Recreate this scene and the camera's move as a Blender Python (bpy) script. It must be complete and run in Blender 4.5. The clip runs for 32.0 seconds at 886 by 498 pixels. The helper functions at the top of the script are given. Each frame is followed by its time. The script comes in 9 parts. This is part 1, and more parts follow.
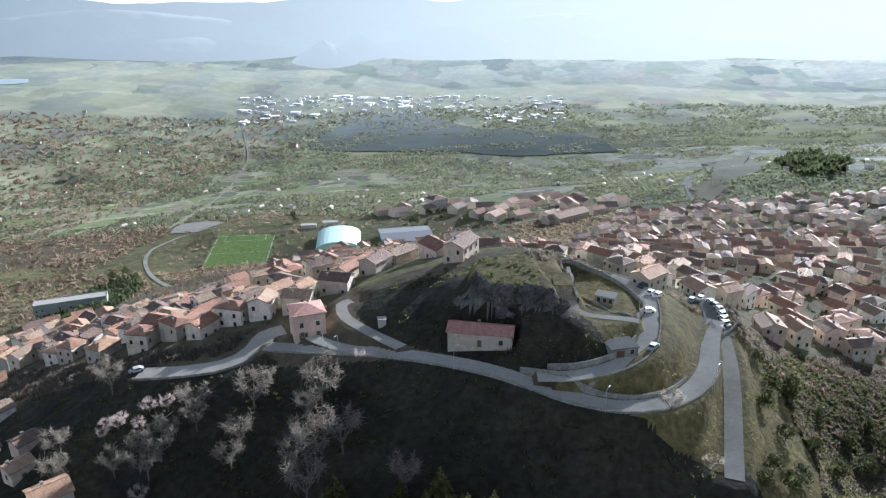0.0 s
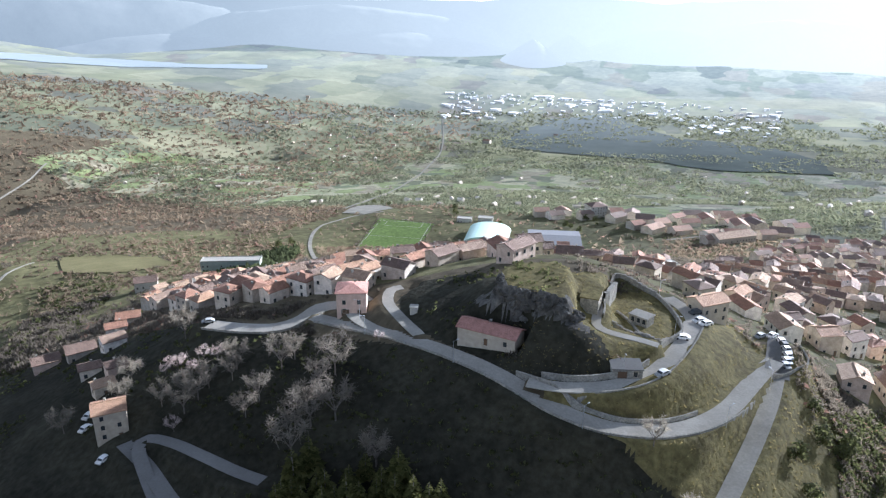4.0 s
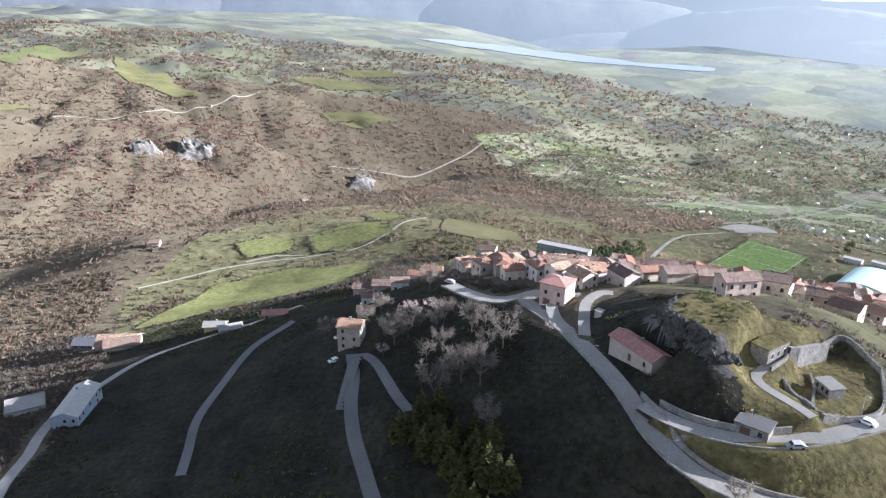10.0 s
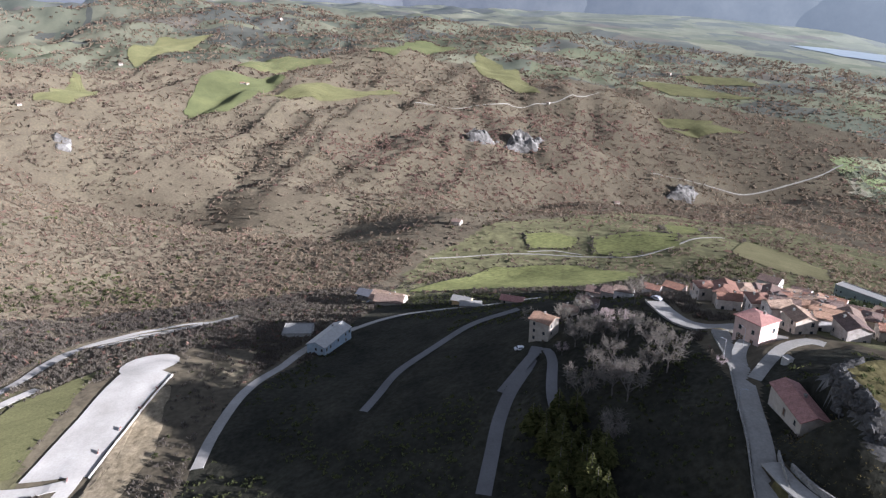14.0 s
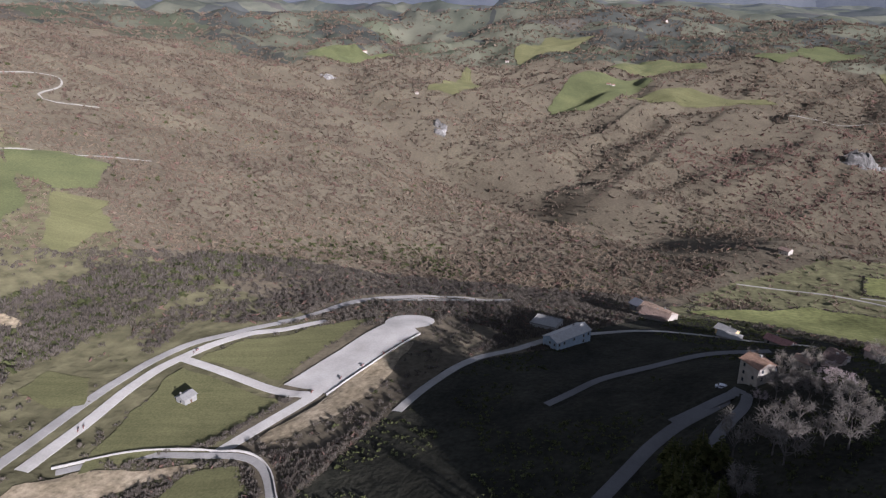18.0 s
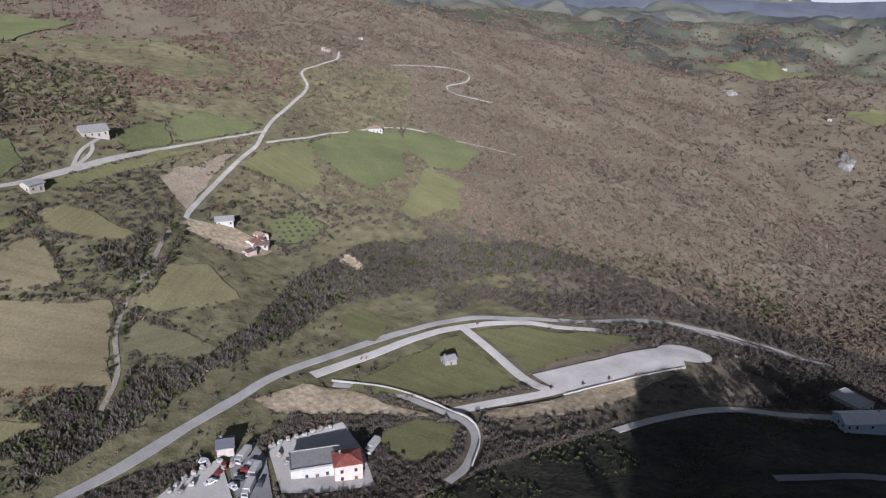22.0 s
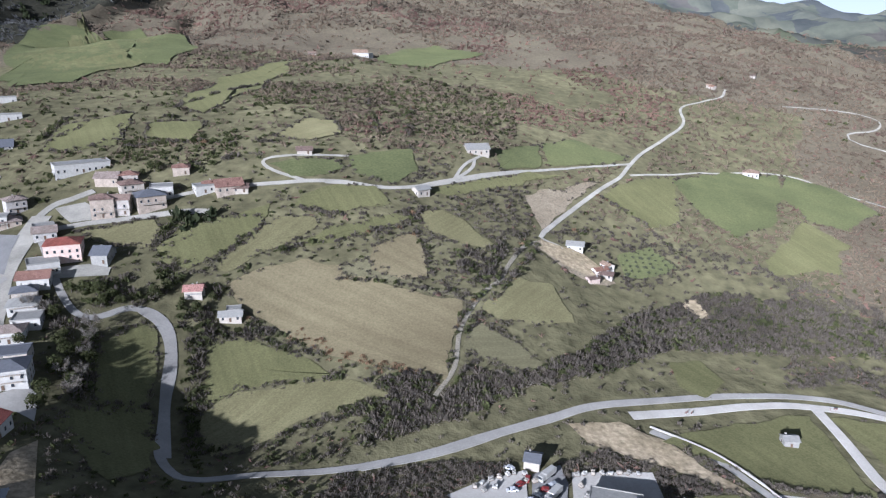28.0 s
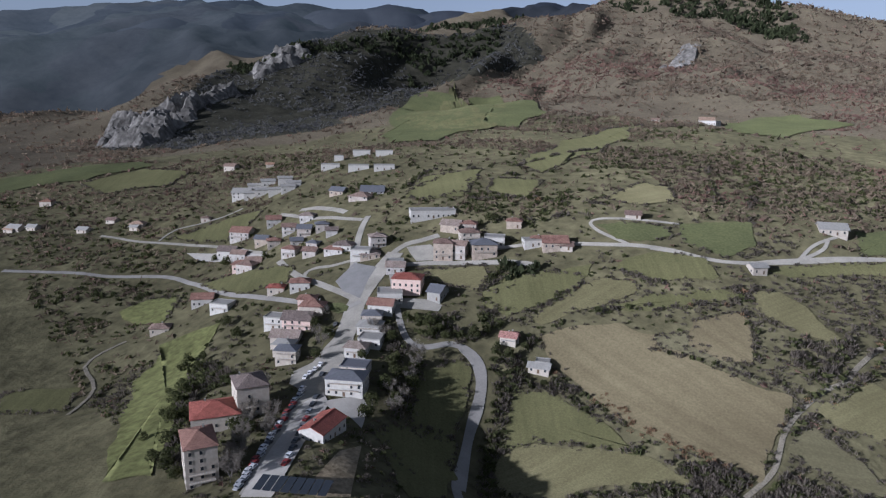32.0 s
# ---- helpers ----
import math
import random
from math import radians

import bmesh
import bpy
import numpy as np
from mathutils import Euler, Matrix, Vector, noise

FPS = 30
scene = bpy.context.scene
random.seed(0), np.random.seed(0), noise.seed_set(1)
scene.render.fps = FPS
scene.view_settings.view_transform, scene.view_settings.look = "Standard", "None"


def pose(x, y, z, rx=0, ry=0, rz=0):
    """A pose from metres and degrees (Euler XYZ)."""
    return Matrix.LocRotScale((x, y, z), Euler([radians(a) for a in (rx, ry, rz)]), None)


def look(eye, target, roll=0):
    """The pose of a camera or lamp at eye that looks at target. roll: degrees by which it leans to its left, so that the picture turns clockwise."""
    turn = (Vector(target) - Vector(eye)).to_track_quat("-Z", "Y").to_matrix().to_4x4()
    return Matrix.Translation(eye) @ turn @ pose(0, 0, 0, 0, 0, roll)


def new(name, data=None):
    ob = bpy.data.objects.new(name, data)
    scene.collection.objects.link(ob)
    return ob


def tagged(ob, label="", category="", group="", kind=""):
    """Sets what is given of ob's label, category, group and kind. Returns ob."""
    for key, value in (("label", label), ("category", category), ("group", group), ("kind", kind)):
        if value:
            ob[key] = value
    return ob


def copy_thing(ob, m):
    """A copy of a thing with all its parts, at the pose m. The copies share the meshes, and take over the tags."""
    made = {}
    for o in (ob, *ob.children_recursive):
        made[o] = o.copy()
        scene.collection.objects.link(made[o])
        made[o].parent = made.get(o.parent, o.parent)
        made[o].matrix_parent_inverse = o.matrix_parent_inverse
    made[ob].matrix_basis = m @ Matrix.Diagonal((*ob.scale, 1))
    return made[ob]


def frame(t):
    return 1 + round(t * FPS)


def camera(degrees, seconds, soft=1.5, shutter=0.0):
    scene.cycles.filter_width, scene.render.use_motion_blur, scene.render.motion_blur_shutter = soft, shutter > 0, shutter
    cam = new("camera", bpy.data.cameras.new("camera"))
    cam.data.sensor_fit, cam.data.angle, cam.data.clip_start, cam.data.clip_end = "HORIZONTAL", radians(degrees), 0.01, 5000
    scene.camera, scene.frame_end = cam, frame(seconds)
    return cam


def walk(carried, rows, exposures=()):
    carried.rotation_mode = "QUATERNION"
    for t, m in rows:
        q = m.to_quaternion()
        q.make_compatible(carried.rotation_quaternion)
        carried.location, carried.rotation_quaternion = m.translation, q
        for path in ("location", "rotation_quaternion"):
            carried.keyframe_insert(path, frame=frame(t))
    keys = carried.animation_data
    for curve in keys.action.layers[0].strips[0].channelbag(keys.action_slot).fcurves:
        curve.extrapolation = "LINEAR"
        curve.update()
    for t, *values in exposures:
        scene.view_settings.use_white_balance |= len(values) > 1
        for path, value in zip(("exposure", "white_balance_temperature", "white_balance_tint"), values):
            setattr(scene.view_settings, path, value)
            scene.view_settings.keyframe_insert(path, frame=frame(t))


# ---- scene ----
cam = camera(65.10, 32.0, soft=1.25)
# seconds, place, tilt, lean, turn
PATH = [
    (0, 1.66, 1.40, 600.00, -20.387, -0.460, -0.280),
    (0.5, 7.29, 0.70, 600.35, -20.404, -0.407, 1.336),
    (1, 12.98, 0.00, 600.63, -20.407, -0.299, 3.294),
    (1.5, 18.80, -0.60, 600.92, -20.397, -0.262, 5.296),
    (2, 24.69, -1.04, 601.32, -20.398, -0.174, 7.328),
    (2.5, 30.51, -1.26, 601.73, -20.408, -0.126, 9.661),
    (4.5, 52.56, 1.77, 601.56, -20.419, 0.622, 18.900),
    (5, 58.20, 2.70, 601.98, -20.462, 0.647, 21.414),
    (5.5, 63.78, 3.72, 602.48, -20.494, 0.660, 24.218),
    (6, 69.36, 4.83, 603.05, -20.532, 0.626, 26.932),
    (6.5, 74.92, 6.04, 603.60, -20.554, 0.632, 29.637),
    (7, 80.31, 7.35, 604.16, -20.562, 0.600, 32.474),
    (7.5, 85.57, 8.83, 604.60, -20.569, 0.624, 35.399),
    (8, 90.66, 10.64, 605.01, -20.585, 0.654, 38.285),
    (8.5, 95.57, 12.82, 605.39, -20.601, 0.583, 41.389),
    (9, 100.34, 15.41, 605.79, -20.611, 0.556, 44.828),
    (9.5, 104.97, 18.35, 606.22, -20.662, 0.447, 48.317),
    (10, 109.38, 21.57, 606.58, -20.690, 0.403, 52.261),
    (10.5, 113.47, 25.10, 606.92, -20.726, 0.407, 56.018),
    (11, 117.24, 28.93, 607.23, -20.749, 0.364, 59.390),
    (11.5, 120.72, 32.96, 607.44, -20.739, 0.467, 62.125),
    (12, 124.14, 37.29, 607.62, -20.746, 0.450, 65.287),
    (12.5, 127.58, 41.96, 607.81, -20.733, 0.427, 68.853),
    (13, 130.79, 47.03, 608.05, -20.723, 0.431, 72.460),
    (13.5, 133.80, 52.37, 608.38, -20.681, 0.215, 76.773),
    (14, 136.52, 57.91, 608.70, -20.690, 0.147, 80.706),
    (14.5, 138.97, 63.54, 609.05, -20.670, 0.102, 84.183),
    (16.5, 145.48, 88.88, 612.68, -20.734, -0.259, 99.112),
    (17, 146.13, 96.11, 613.00, -20.661, -0.499, 103.371),
    (17.5, 146.40, 103.45, 613.45, -20.567, -0.700, 107.373),
    (18, 146.24, 110.83, 613.98, -20.481, -0.806, 111.693),
    (18.5, 145.56, 117.88, 614.63, -20.447, -0.860, 116.515),
    (19, 144.30, 124.57, 615.33, -20.413, -0.854, 121.018),
    (19.5, 142.44, 130.94, 616.04, -20.282, -0.843, 125.268),
    (20, 139.99, 137.12, 616.57, -20.134, -0.852, 129.896),
    (20.5, 136.97, 143.02, 617.01, -20.040, -0.904, 134.007),
    (21, 133.76, 148.38, 617.42, -19.901, -0.861, 137.809),
    (21.5, 130.65, 152.70, 617.79, -19.830, -0.148, 141.276),
    (22, 128.23, 155.58, 618.10, -19.728, 0.290, 144.428),
    (22.5, 126.71, 157.02, 618.30, -19.593, 0.608, 147.634),
    (23, 125.96, 157.39, 618.40, -19.400, 0.679, 150.929),
    (23.5, 125.68, 157.26, 618.35, -19.232, 0.721, 154.077),
    (24, 125.64, 156.98, 618.22, -19.090, 0.804, 155.928),
    (24.5, 125.71, 156.68, 618.03, -18.938, 0.723, 157.349),
    (26.5, 125.34, 156.59, 617.56, -18.671, 0.589, 164.543),
    (27, 124.94, 156.60, 617.54, -18.327, 0.707, 169.608),
    (27.5, 124.53, 156.47, 617.47, -17.804, 0.703, 171.744),
    (28, 124.19, 156.43, 617.36, -17.291, 0.688, 174.482),
    (28.5, 123.86, 156.40, 617.23, -16.687, 0.757, 178.408),
    (29, 123.46, 156.33, 617.14, -16.076, 0.783, 182.588),
    (29.5, 123.07, 156.18, 617.06, -15.518, 0.787, 185.671),
    (30, 122.75, 156.04, 616.97, -14.945, 0.819, 188.911),
    (30.5, 122.56, 156.03, 616.82, -14.353, 0.783, 190.770),
    (31, 122.34, 155.99, 616.65, -13.740, 0.815, 194.428),
    (31.5, 122.09, 156.00, 616.58, -13.119, 0.843, 197.542),
    (32, 121.80, 156.01, 616.51, -12.466, 0.946, 201.695),
]
# seconds, stops, kelvin, tint
EXPOSURE = [(0, 1.92, 5380, 10), (6, 2.28, 5380, 15), (9, 2.28, 5400, 17), (13, 1.8, 5430, 19), (17, 1.0, 5500, 23), (19, 0.68, 5480, 24), (23, 0.56, 5300, 21), (28, 0.98, 5100, 17), (30, 0.78, 5120, 18), (32, 0.4, 5200, 19)]
walk(cam, [(t, pose(x, y, z, 0, 0, turn) @ pose(0, 0, 0, 90 + tilt) @ pose(0, 0, 0, 0, 0, lean)) for t, x, y, z, tilt, lean, turn in PATH], EXPOSURE)

# ---- world and sun ----
SUN_TURN, SUN_HEIGHT = 36.0, 17.0     # clockwise from +y; above the level
world = bpy.data.worlds.new("sky")
scene.world = world
world.use_nodes = True
wn = world.node_tree
sky = wn.nodes.new("ShaderNodeTexSky")
sky.sky_type, sky.sun_disc = "NISHITA", False
sky.sun_elevation, sky.sun_rotation = radians(SUN_HEIGHT), radians(SUN_TURN)
sky.altitude, sky.air_density, sky.dust_density = 700, 1.2, 0.0
sky.ozone_density = 3.0
milky = wn.nodes.new("ShaderNodeHueSaturation")      # thin winter haze washes the sky out
milky.inputs["Saturation"].default_value = 0.3
wn.links.new(sky.outputs["Color"], milky.inputs["Color"])
pale = wn.nodes.new("ShaderNodeMix")
pale.data_type, pale.blend_type = "RGBA", "MULTIPLY"
pale.inputs[0].default_value, pale.inputs[7].default_value = 1.0, (0.96, 1.0, 1.05, 1)
wn.links.new(milky.outputs["Color"], pale.inputs[6])
wn.links.new(pale.outputs[2], wn.nodes["Background"].inputs["Color"])
wn.nodes["Background"].inputs["Strength"].default_value = 0.052
sun_data = bpy.data.lights.new("sun", "SUN")
sun_data.energy, sun_data.angle, sun_data.color = 5.0, radians(0.6), (1.0, 0.955, 0.89)
sun = new("sun", sun_data)
toward_sun = Vector((math.sin(radians(SUN_TURN)) * math.cos(radians(SUN_HEIGHT)), math.cos(radians(SUN_TURN)) * math.cos(radians(SUN_HEIGHT)), math.sin(radians(SUN_HEIGHT))))
sun.matrix_world = look(toward_sun * 900 + Vector((0, 0, 600)), (0, 0, 600))

# ---- materials ----
def material(name, rough=0.9, metal=0.0):
    m = bpy.data.materials.new(name)
    m.use_nodes = True
    t = m.node_tree
    b = t.nodes["Principled BSDF"]
    b.inputs["Roughness"].default_value, b.inputs["Metallic"].default_value = rough, metal
    b.inputs["Specular IOR Level"].default_value = 0.25
    return m, t, b


def noise_node(t, scale, detail=5, rough=0.6, source=None):
    n = t.nodes.new("ShaderNodeTexNoise")
    n.inputs["Scale"].default_value, n.inputs["Detail"].default_value, n.inputs["Roughness"].default_value = scale, detail, rough
    if source is not None:
        t.links.new(source, n.inputs["Vector"])
    return n


def ramp_node(t, source, stops):
    r = t.nodes.new("ShaderNodeValToRGB")
    while len(r.color_ramp.elements) < len(stops):
        r.color_ramp.elements.new(0.5)
    for e, (p, c) in zip(r.color_ramp.elements, stops):
        e.position, e.color = p, (*c, 1)
    t.links.new(source, r.inputs["Fac"])
    return r


def mix_node(t, fac, a, b, mode="MIX"):
    m = t.nodes.new("ShaderNodeMix")
    m.data_type, m.blend_type = "RGBA", mode
    for sock, v in ((m.inputs[0], fac), (m.inputs[6], a), (m.inputs[7], b)):
        if isinstance(v, (int, float)):
            sock.default_value = v
        elif isinstance(v, tuple):
            sock.default_value = (*v, 1)
        else:
            t.links.new(v, sock)
    return m.outputs[2]


def bump_node(t, b, height, strength, distance):
    n = t.nodes.new("ShaderNodeBump")
    n.inputs["Strength"].default_value, n.inputs["Distance"].default_value = strength, distance
    t.links.new(height, n.inputs["Height"])
    t.links.new(n.outputs["Normal"], b.inputs["Normal"])


def patchy(name, dark, mid, light, big=0.02, small=0.6, rough=0.95, bump=0.3, object_space=False, vary=0.0, rows=0.0, along=0.0, speck=0.34):
    """A rough surface whose colour drifts at two scales; sizes are repeats per metre."""
    m, t, b = material(name, rough)
    b.inputs["Specular IOR Level"].default_value, b.inputs["Diffuse Roughness"].default_value = 0.03, 1.0
    src = t.nodes.new("ShaderNodeTexCoord").outputs["Object"] if object_space else t.nodes.new("ShaderNodeNewGeometry").outputs["Position"]
    n1, n2 = noise_node(t, big, 6, 0.65, src), noise_node(t, small, 4, 0.6, src)
    c1 = ramp_node(t, n1.outputs["Fac"], [(0.3, dark), (0.5, mid), (0.7, light)]).outputs["Color"]
    c2 = ramp_node(t, n2.outputs["Fac"], [(0.3, (1 - 1.1 * speck,) * 3), (0.7, (1 + 0.9 * speck,) * 3)]).outputs["Color"]
    col = mix_node(t, 1.0, c1, c2, "MULTIPLY")
    if vary:
        info = t.nodes.new("ShaderNodeObjectInfo")
        v = ramp_node(t, info.outputs["Random"], [(0.0, (1 - vary, 1 - vary, 1 - vary * 0.9)), (1.0, (1 + vary, 1 + vary * 0.9, 1 + vary * 0.8))])
        col = mix_node(t, 1.0, col, v.outputs["Color"], "MULTIPLY")
    if rows:      # furrows or mowing lines, about this many metres apart
        spin = t.nodes.new("ShaderNodeMapping")
        spin.vector_type = "TEXTURE"
        spin.inputs["Rotation"].default_value, spin.inputs["Scale"].default_value = (0, 0, radians(along)), (rows, 22 * rows, 500.0)
        t.links.new(src, spin.inputs["Vector"])
        w = noise_node(t, 1.0, 3, 0.6, spin.outputs[0])
        k = ramp_node(t, w.outputs["Fac"], [(0.36, (0.91, 0.905, 0.895)), (0.64, (1.07, 1.07, 1.065))]).outputs["Color"]
        col = mix_node(t, 1.0, col, k, "MULTIPLY")
    t.links.new(col, b.inputs["Base Color"])
    if bump:
        bump_node(t, b, n2.outputs["Fac"], bump, 0.4 / small)
    return m


def plain(name, color, rough=0.6, metal=0.0, grain=6.0, amount=0.25, vary=0.0):
    """A made thing's surface: one colour with fine wear."""
    m, t, b = material(name, rough, metal)
    src = t.nodes.new("ShaderNodeTexCoord").outputs["Object"]
    n = noise_node(t, grain, 5, 0.65, src)
    c = ramp_node(t, n.outputs["Fac"], [(0.25, tuple(v * (1 - amount) for v in color)), (0.75, tuple(min(1, v * (1 + amount * 0.6)) for v in color))]).outputs["Color"]
    if vary:
        info = t.nodes.new("ShaderNodeObjectInfo")
        v = ramp_node(t, info.outputs["Random"], [(0.0, (1 - vary, 1 - vary, 1 - vary)), (1.0, (1 + vary, 1 + vary, 1 + vary))])
        c = mix_node(t, 1.0, c, v.outputs["Color"], "MULTIPLY")
    t.links.new(c, b.inputs["Base Color"])
    return m


def foliage(name, dark, light, rough=0.85):
    """Leaves or twigs: each small piece has its own shade."""
    m, t, b = material(name, rough)
    b.inputs["Specular IOR Level"].default_value, b.inputs["Diffuse Roughness"].default_value = 0.05, 1.0
    geo = t.nodes.new("ShaderNodeNewGeometry")
    c = ramp_node(t, geo.outputs["Random Per Island"], [(0.0, dark), (1.0, light)]).outputs["Color"]
    n = noise_node(t, 0.012, 4, 0.6, geo.outputs["Position"])
    k = ramp_node(t, n.outputs["Fac"], [(0.35, (0.75, 0.72, 0.7)), (0.65, (1.25, 1.2, 1.1))]).outputs["Color"]
    col = mix_node(t, 1.0, c, k, "MULTIPLY")
    t.links.new(col, b.inputs["Base Color"])
    # light sifts through twigs and leaves
    sift, both = t.nodes.new("ShaderNodeBsdfTranslucent"), t.nodes.new("ShaderNodeMixShader")
    t.links.new(col, sift.inputs["Color"])
    both.inputs[0].default_value = 0.45
    t.links.new(b.outputs[0], both.inputs[1])
    t.links.new(sift.outputs[0], both.inputs[2])
    t.links.new(both.outputs[0], t.nodes["Material Output"].inputs["Surface"])
    return m


def palette(name, colors, rough=0.9, grain=0.8, lines=0.0, island=False):
    """Plaster or tiles: every object takes one colour of the row, with stains."""
    m, t, b = material(name, rough)
    info = t.nodes.new("ShaderNodeObjectInfo")
    pick = t.nodes.new("ShaderNodeNewGeometry").outputs["Random Per Island"] if island else info.outputs["Random"]
    r = ramp_node(t, pick, [(k / len(colors), c) for k, c in enumerate(colors)])
    r.color_ramp.interpolation = "CONSTANT"
    src = t.nodes.new("ShaderNodeTexCoord").outputs["Object"]
    n1, n2 = noise_node(t, grain, 6, 0.7, src), noise_node(t, grain * 7, 4, 0.6, src)
    s1 = ramp_node(t, n1.outputs["Fac"], [(0.3, (0.66, 0.64, 0.6)), (0.6, (1.08, 1.06, 1.04))]).outputs["Color"]
    s2 = ramp_node(t, n2.outputs["Fac"], [(0.3, (0.82, 0.82, 0.82)), (0.7, (1.12, 1.12, 1.12))]).outputs["Color"]
    col = mix_node(t, 1.0, mix_node(t, 1.0, r.outputs["Color"], s1, "MULTIPLY"), s2, "MULTIPLY")
    if lines:
        w = t.nodes.new("ShaderNodeTexWave")
        w.inputs["Scale"].default_value, w.inputs["Distortion"].default_value = lines, 0.6
        t.links.new(src, w.inputs["Vector"])
        k = ramp_node(t, w.outputs["Fac"], [(0.2, (0.72, 0.7, 0.7)), (0.6, (1.05, 1.05, 1.05))]).outputs["Color"]
        col = mix_node(t, 1.0, col, k, "MULTIPLY")
        bump_node(t, b, w.outputs["Fac"], 0.5, 0.06)
    t.links.new(col, b.inputs["Base Color"])
    return m


def mosaic_color(t, src, size, colors):
    """Fields of uneven shape, each with one colour of the row."""
    bend = noise_node(t, 0.9 / size, 3, 0.5, src)
    add = t.nodes.new("ShaderNodeVectorMath")
    add.operation = "MULTIPLY_ADD"
    t.links.new(bend.outputs["Color"], add.inputs[0])
    add.inputs[1].default_value = (size * 0.9, size * 0.9, 0)
    t.links.new(src, add.inputs[2])
    flat = t.nodes.new("ShaderNodeVectorMath")
    flat.operation = "MULTIPLY"
    t.links.new(add.outputs[0], flat.inputs[0])
    flat.inputs[1].default_value = (1.0, 0.62, 0.0)
    v = t.nodes.new("ShaderNodeTexVoronoi")
    v.distance = "CHEBYCHEV"
    v.inputs["Scale"].default_value = 1.0 / size
    t.links.new(flat.outputs[0], v.inputs["Vector"])
    r = ramp_node(t, v.outputs["Color"], [(k / len(colors), c) for k, c in enumerate(colors)])
    r.color_ramp.interpolation = "CONSTANT"
    return r.outputs["Color"]


def mosaic(name, size, colors):
    m, t, b = material(name, 0.95)
    b.inputs["Specular IOR Level"].default_value, b.inputs["Diffuse Roughness"].default_value = 0.03, 1.0
    src = t.nodes.new("ShaderNodeNewGeometry").outputs["Position"]
    c = mosaic_color(t, src, size, colors)
    n = noise_node(t, 0.05, 6, 0.75, src)
    k = ramp_node(t, n.outputs["Fac"], [(0.3, (0.6, 0.62, 0.6)), (0.7, (1.35, 1.32, 1.3))]).outputs["Color"]
    t.links.new(mix_node(t, 1.0, c, k, "MULTIPLY"), b.inputs["Base Color"])
    bump_node(t, b, n.outputs["Fac"], 0.4, 6.0)
    return m


M_LAND = patchy("winter_land", (0.082, 0.066, 0.043), (0.106, 0.087, 0.057), (0.13, 0.109, 0.069), 0.014, 0.3, bump=0.35, speck=0.28)
# field colours of the plain, lightened to stand in for haze over them
M_PLAINLAND = mosaic("olive_plain", 45.0, [(0.189, 0.201, 0.118), (0.236, 0.242, 0.147), (0.136, 0.142, 0.094), (0.319, 0.307, 0.206), (0.206, 0.236, 0.112), (0.248, 0.224, 0.159), (0.153, 0.171, 0.106)])
M_PASTURE = patchy("winter_pasture", (0.072, 0.065, 0.035), (0.1, 0.09, 0.048), (0.135, 0.12, 0.064), 0.013, 0.12, bump=0.5)
M_MEADOW = patchy("valley_grass", (0.088, 0.081, 0.042), (0.122, 0.114, 0.057), (0.16, 0.146, 0.074), 0.016, 0.13, bump=0.4)
# scrub ground, near-black because the slope's shade is put into its colour
M_SLOPE_SHADE = patchy("scrub_slope_painted_shade", (0.023, 0.022, 0.016), (0.037, 0.035, 0.0245), (0.056, 0.052, 0.035), 0.05, 0.5, bump=0.6)
M_ROAD_A = patchy("asphalt", (0.15, 0.143, 0.131), (0.185, 0.177, 0.162), (0.22, 0.21, 0.192), 0.06, 1.5, bump=0.0, speck=0.08)
M_ROAD_L = patchy("worn_concrete_lane", (0.25, 0.232, 0.196), (0.32, 0.298, 0.253), (0.385, 0.359, 0.306), 0.09, 1.5, bump=0.0, speck=0.12)
M_ROAD_C = patchy("pale_concrete", (0.29, 0.268, 0.228), (0.35, 0.324, 0.277), (0.41, 0.38, 0.327), 0.07, 1.2, bump=0.0, speck=0.08)
M_ROAD_B = patchy("worn_asphalt", (0.19, 0.177, 0.152), (0.235, 0.219, 0.19), (0.28, 0.262, 0.228), 0.06, 1.5, bump=0.0, speck=0.1)
M_ROAD_E = patchy("pale_gravel", (0.2, 0.184, 0.15), (0.26, 0.24, 0.197), (0.32, 0.296, 0.244), 0.07, 1.2, bump=0.0, speck=0.12)
M_ROAD_D = patchy("dirt_track", (0.14, 0.122, 0.09), (0.185, 0.163, 0.121), (0.23, 0.203, 0.153), 0.1, 1.2, bump=0.2)
M_PITCH = patchy("artificial_turf", (0.12, 0.168, 0.05), (0.137, 0.19, 0.056), (0.152, 0.21, 0.063), 0.03, 0.4, bump=0.02)
M_GREEN = patchy("winter_wheat", (0.105, 0.108, 0.042), (0.136, 0.138, 0.052), (0.165, 0.166, 0.064), 0.02, 0.25, bump=0.2)
M_HILLGREEN = patchy("hill_pasture", (0.068, 0.072, 0.032), (0.09, 0.095, 0.041), (0.115, 0.117, 0.05), 0.018, 0.7, bump=0.2, speck=0.22)
M_OLIVE = patchy("rough_grass", (0.085, 0.082, 0.037), (0.112, 0.107, 0.048), (0.14, 0.131, 0.06), 0.018, 1.1, bump=0.2, rows=3.2, along=25, speck=0.2)
M_DRY = patchy("dry_grass", (0.115, 0.103, 0.051), (0.145, 0.13, 0.065), (0.175, 0.156, 0.08), 0.02, 1.1, bump=0.2, rows=2.8, along=-40, speck=0.2)
M_GRASS = patchy("hill_grass", (0.1, 0.082, 0.038), (0.15, 0.127, 0.055), (0.205, 0.172, 0.074), 0.12, 0.6, bump=0.8)
M_PLOUGH = patchy("ploughed_soil", (0.13, 0.107, 0.06), (0.163, 0.135, 0.076), (0.194, 0.162, 0.092), 0.016, 0.9, bump=0.2, rows=4.5, along=62, speck=0.16)
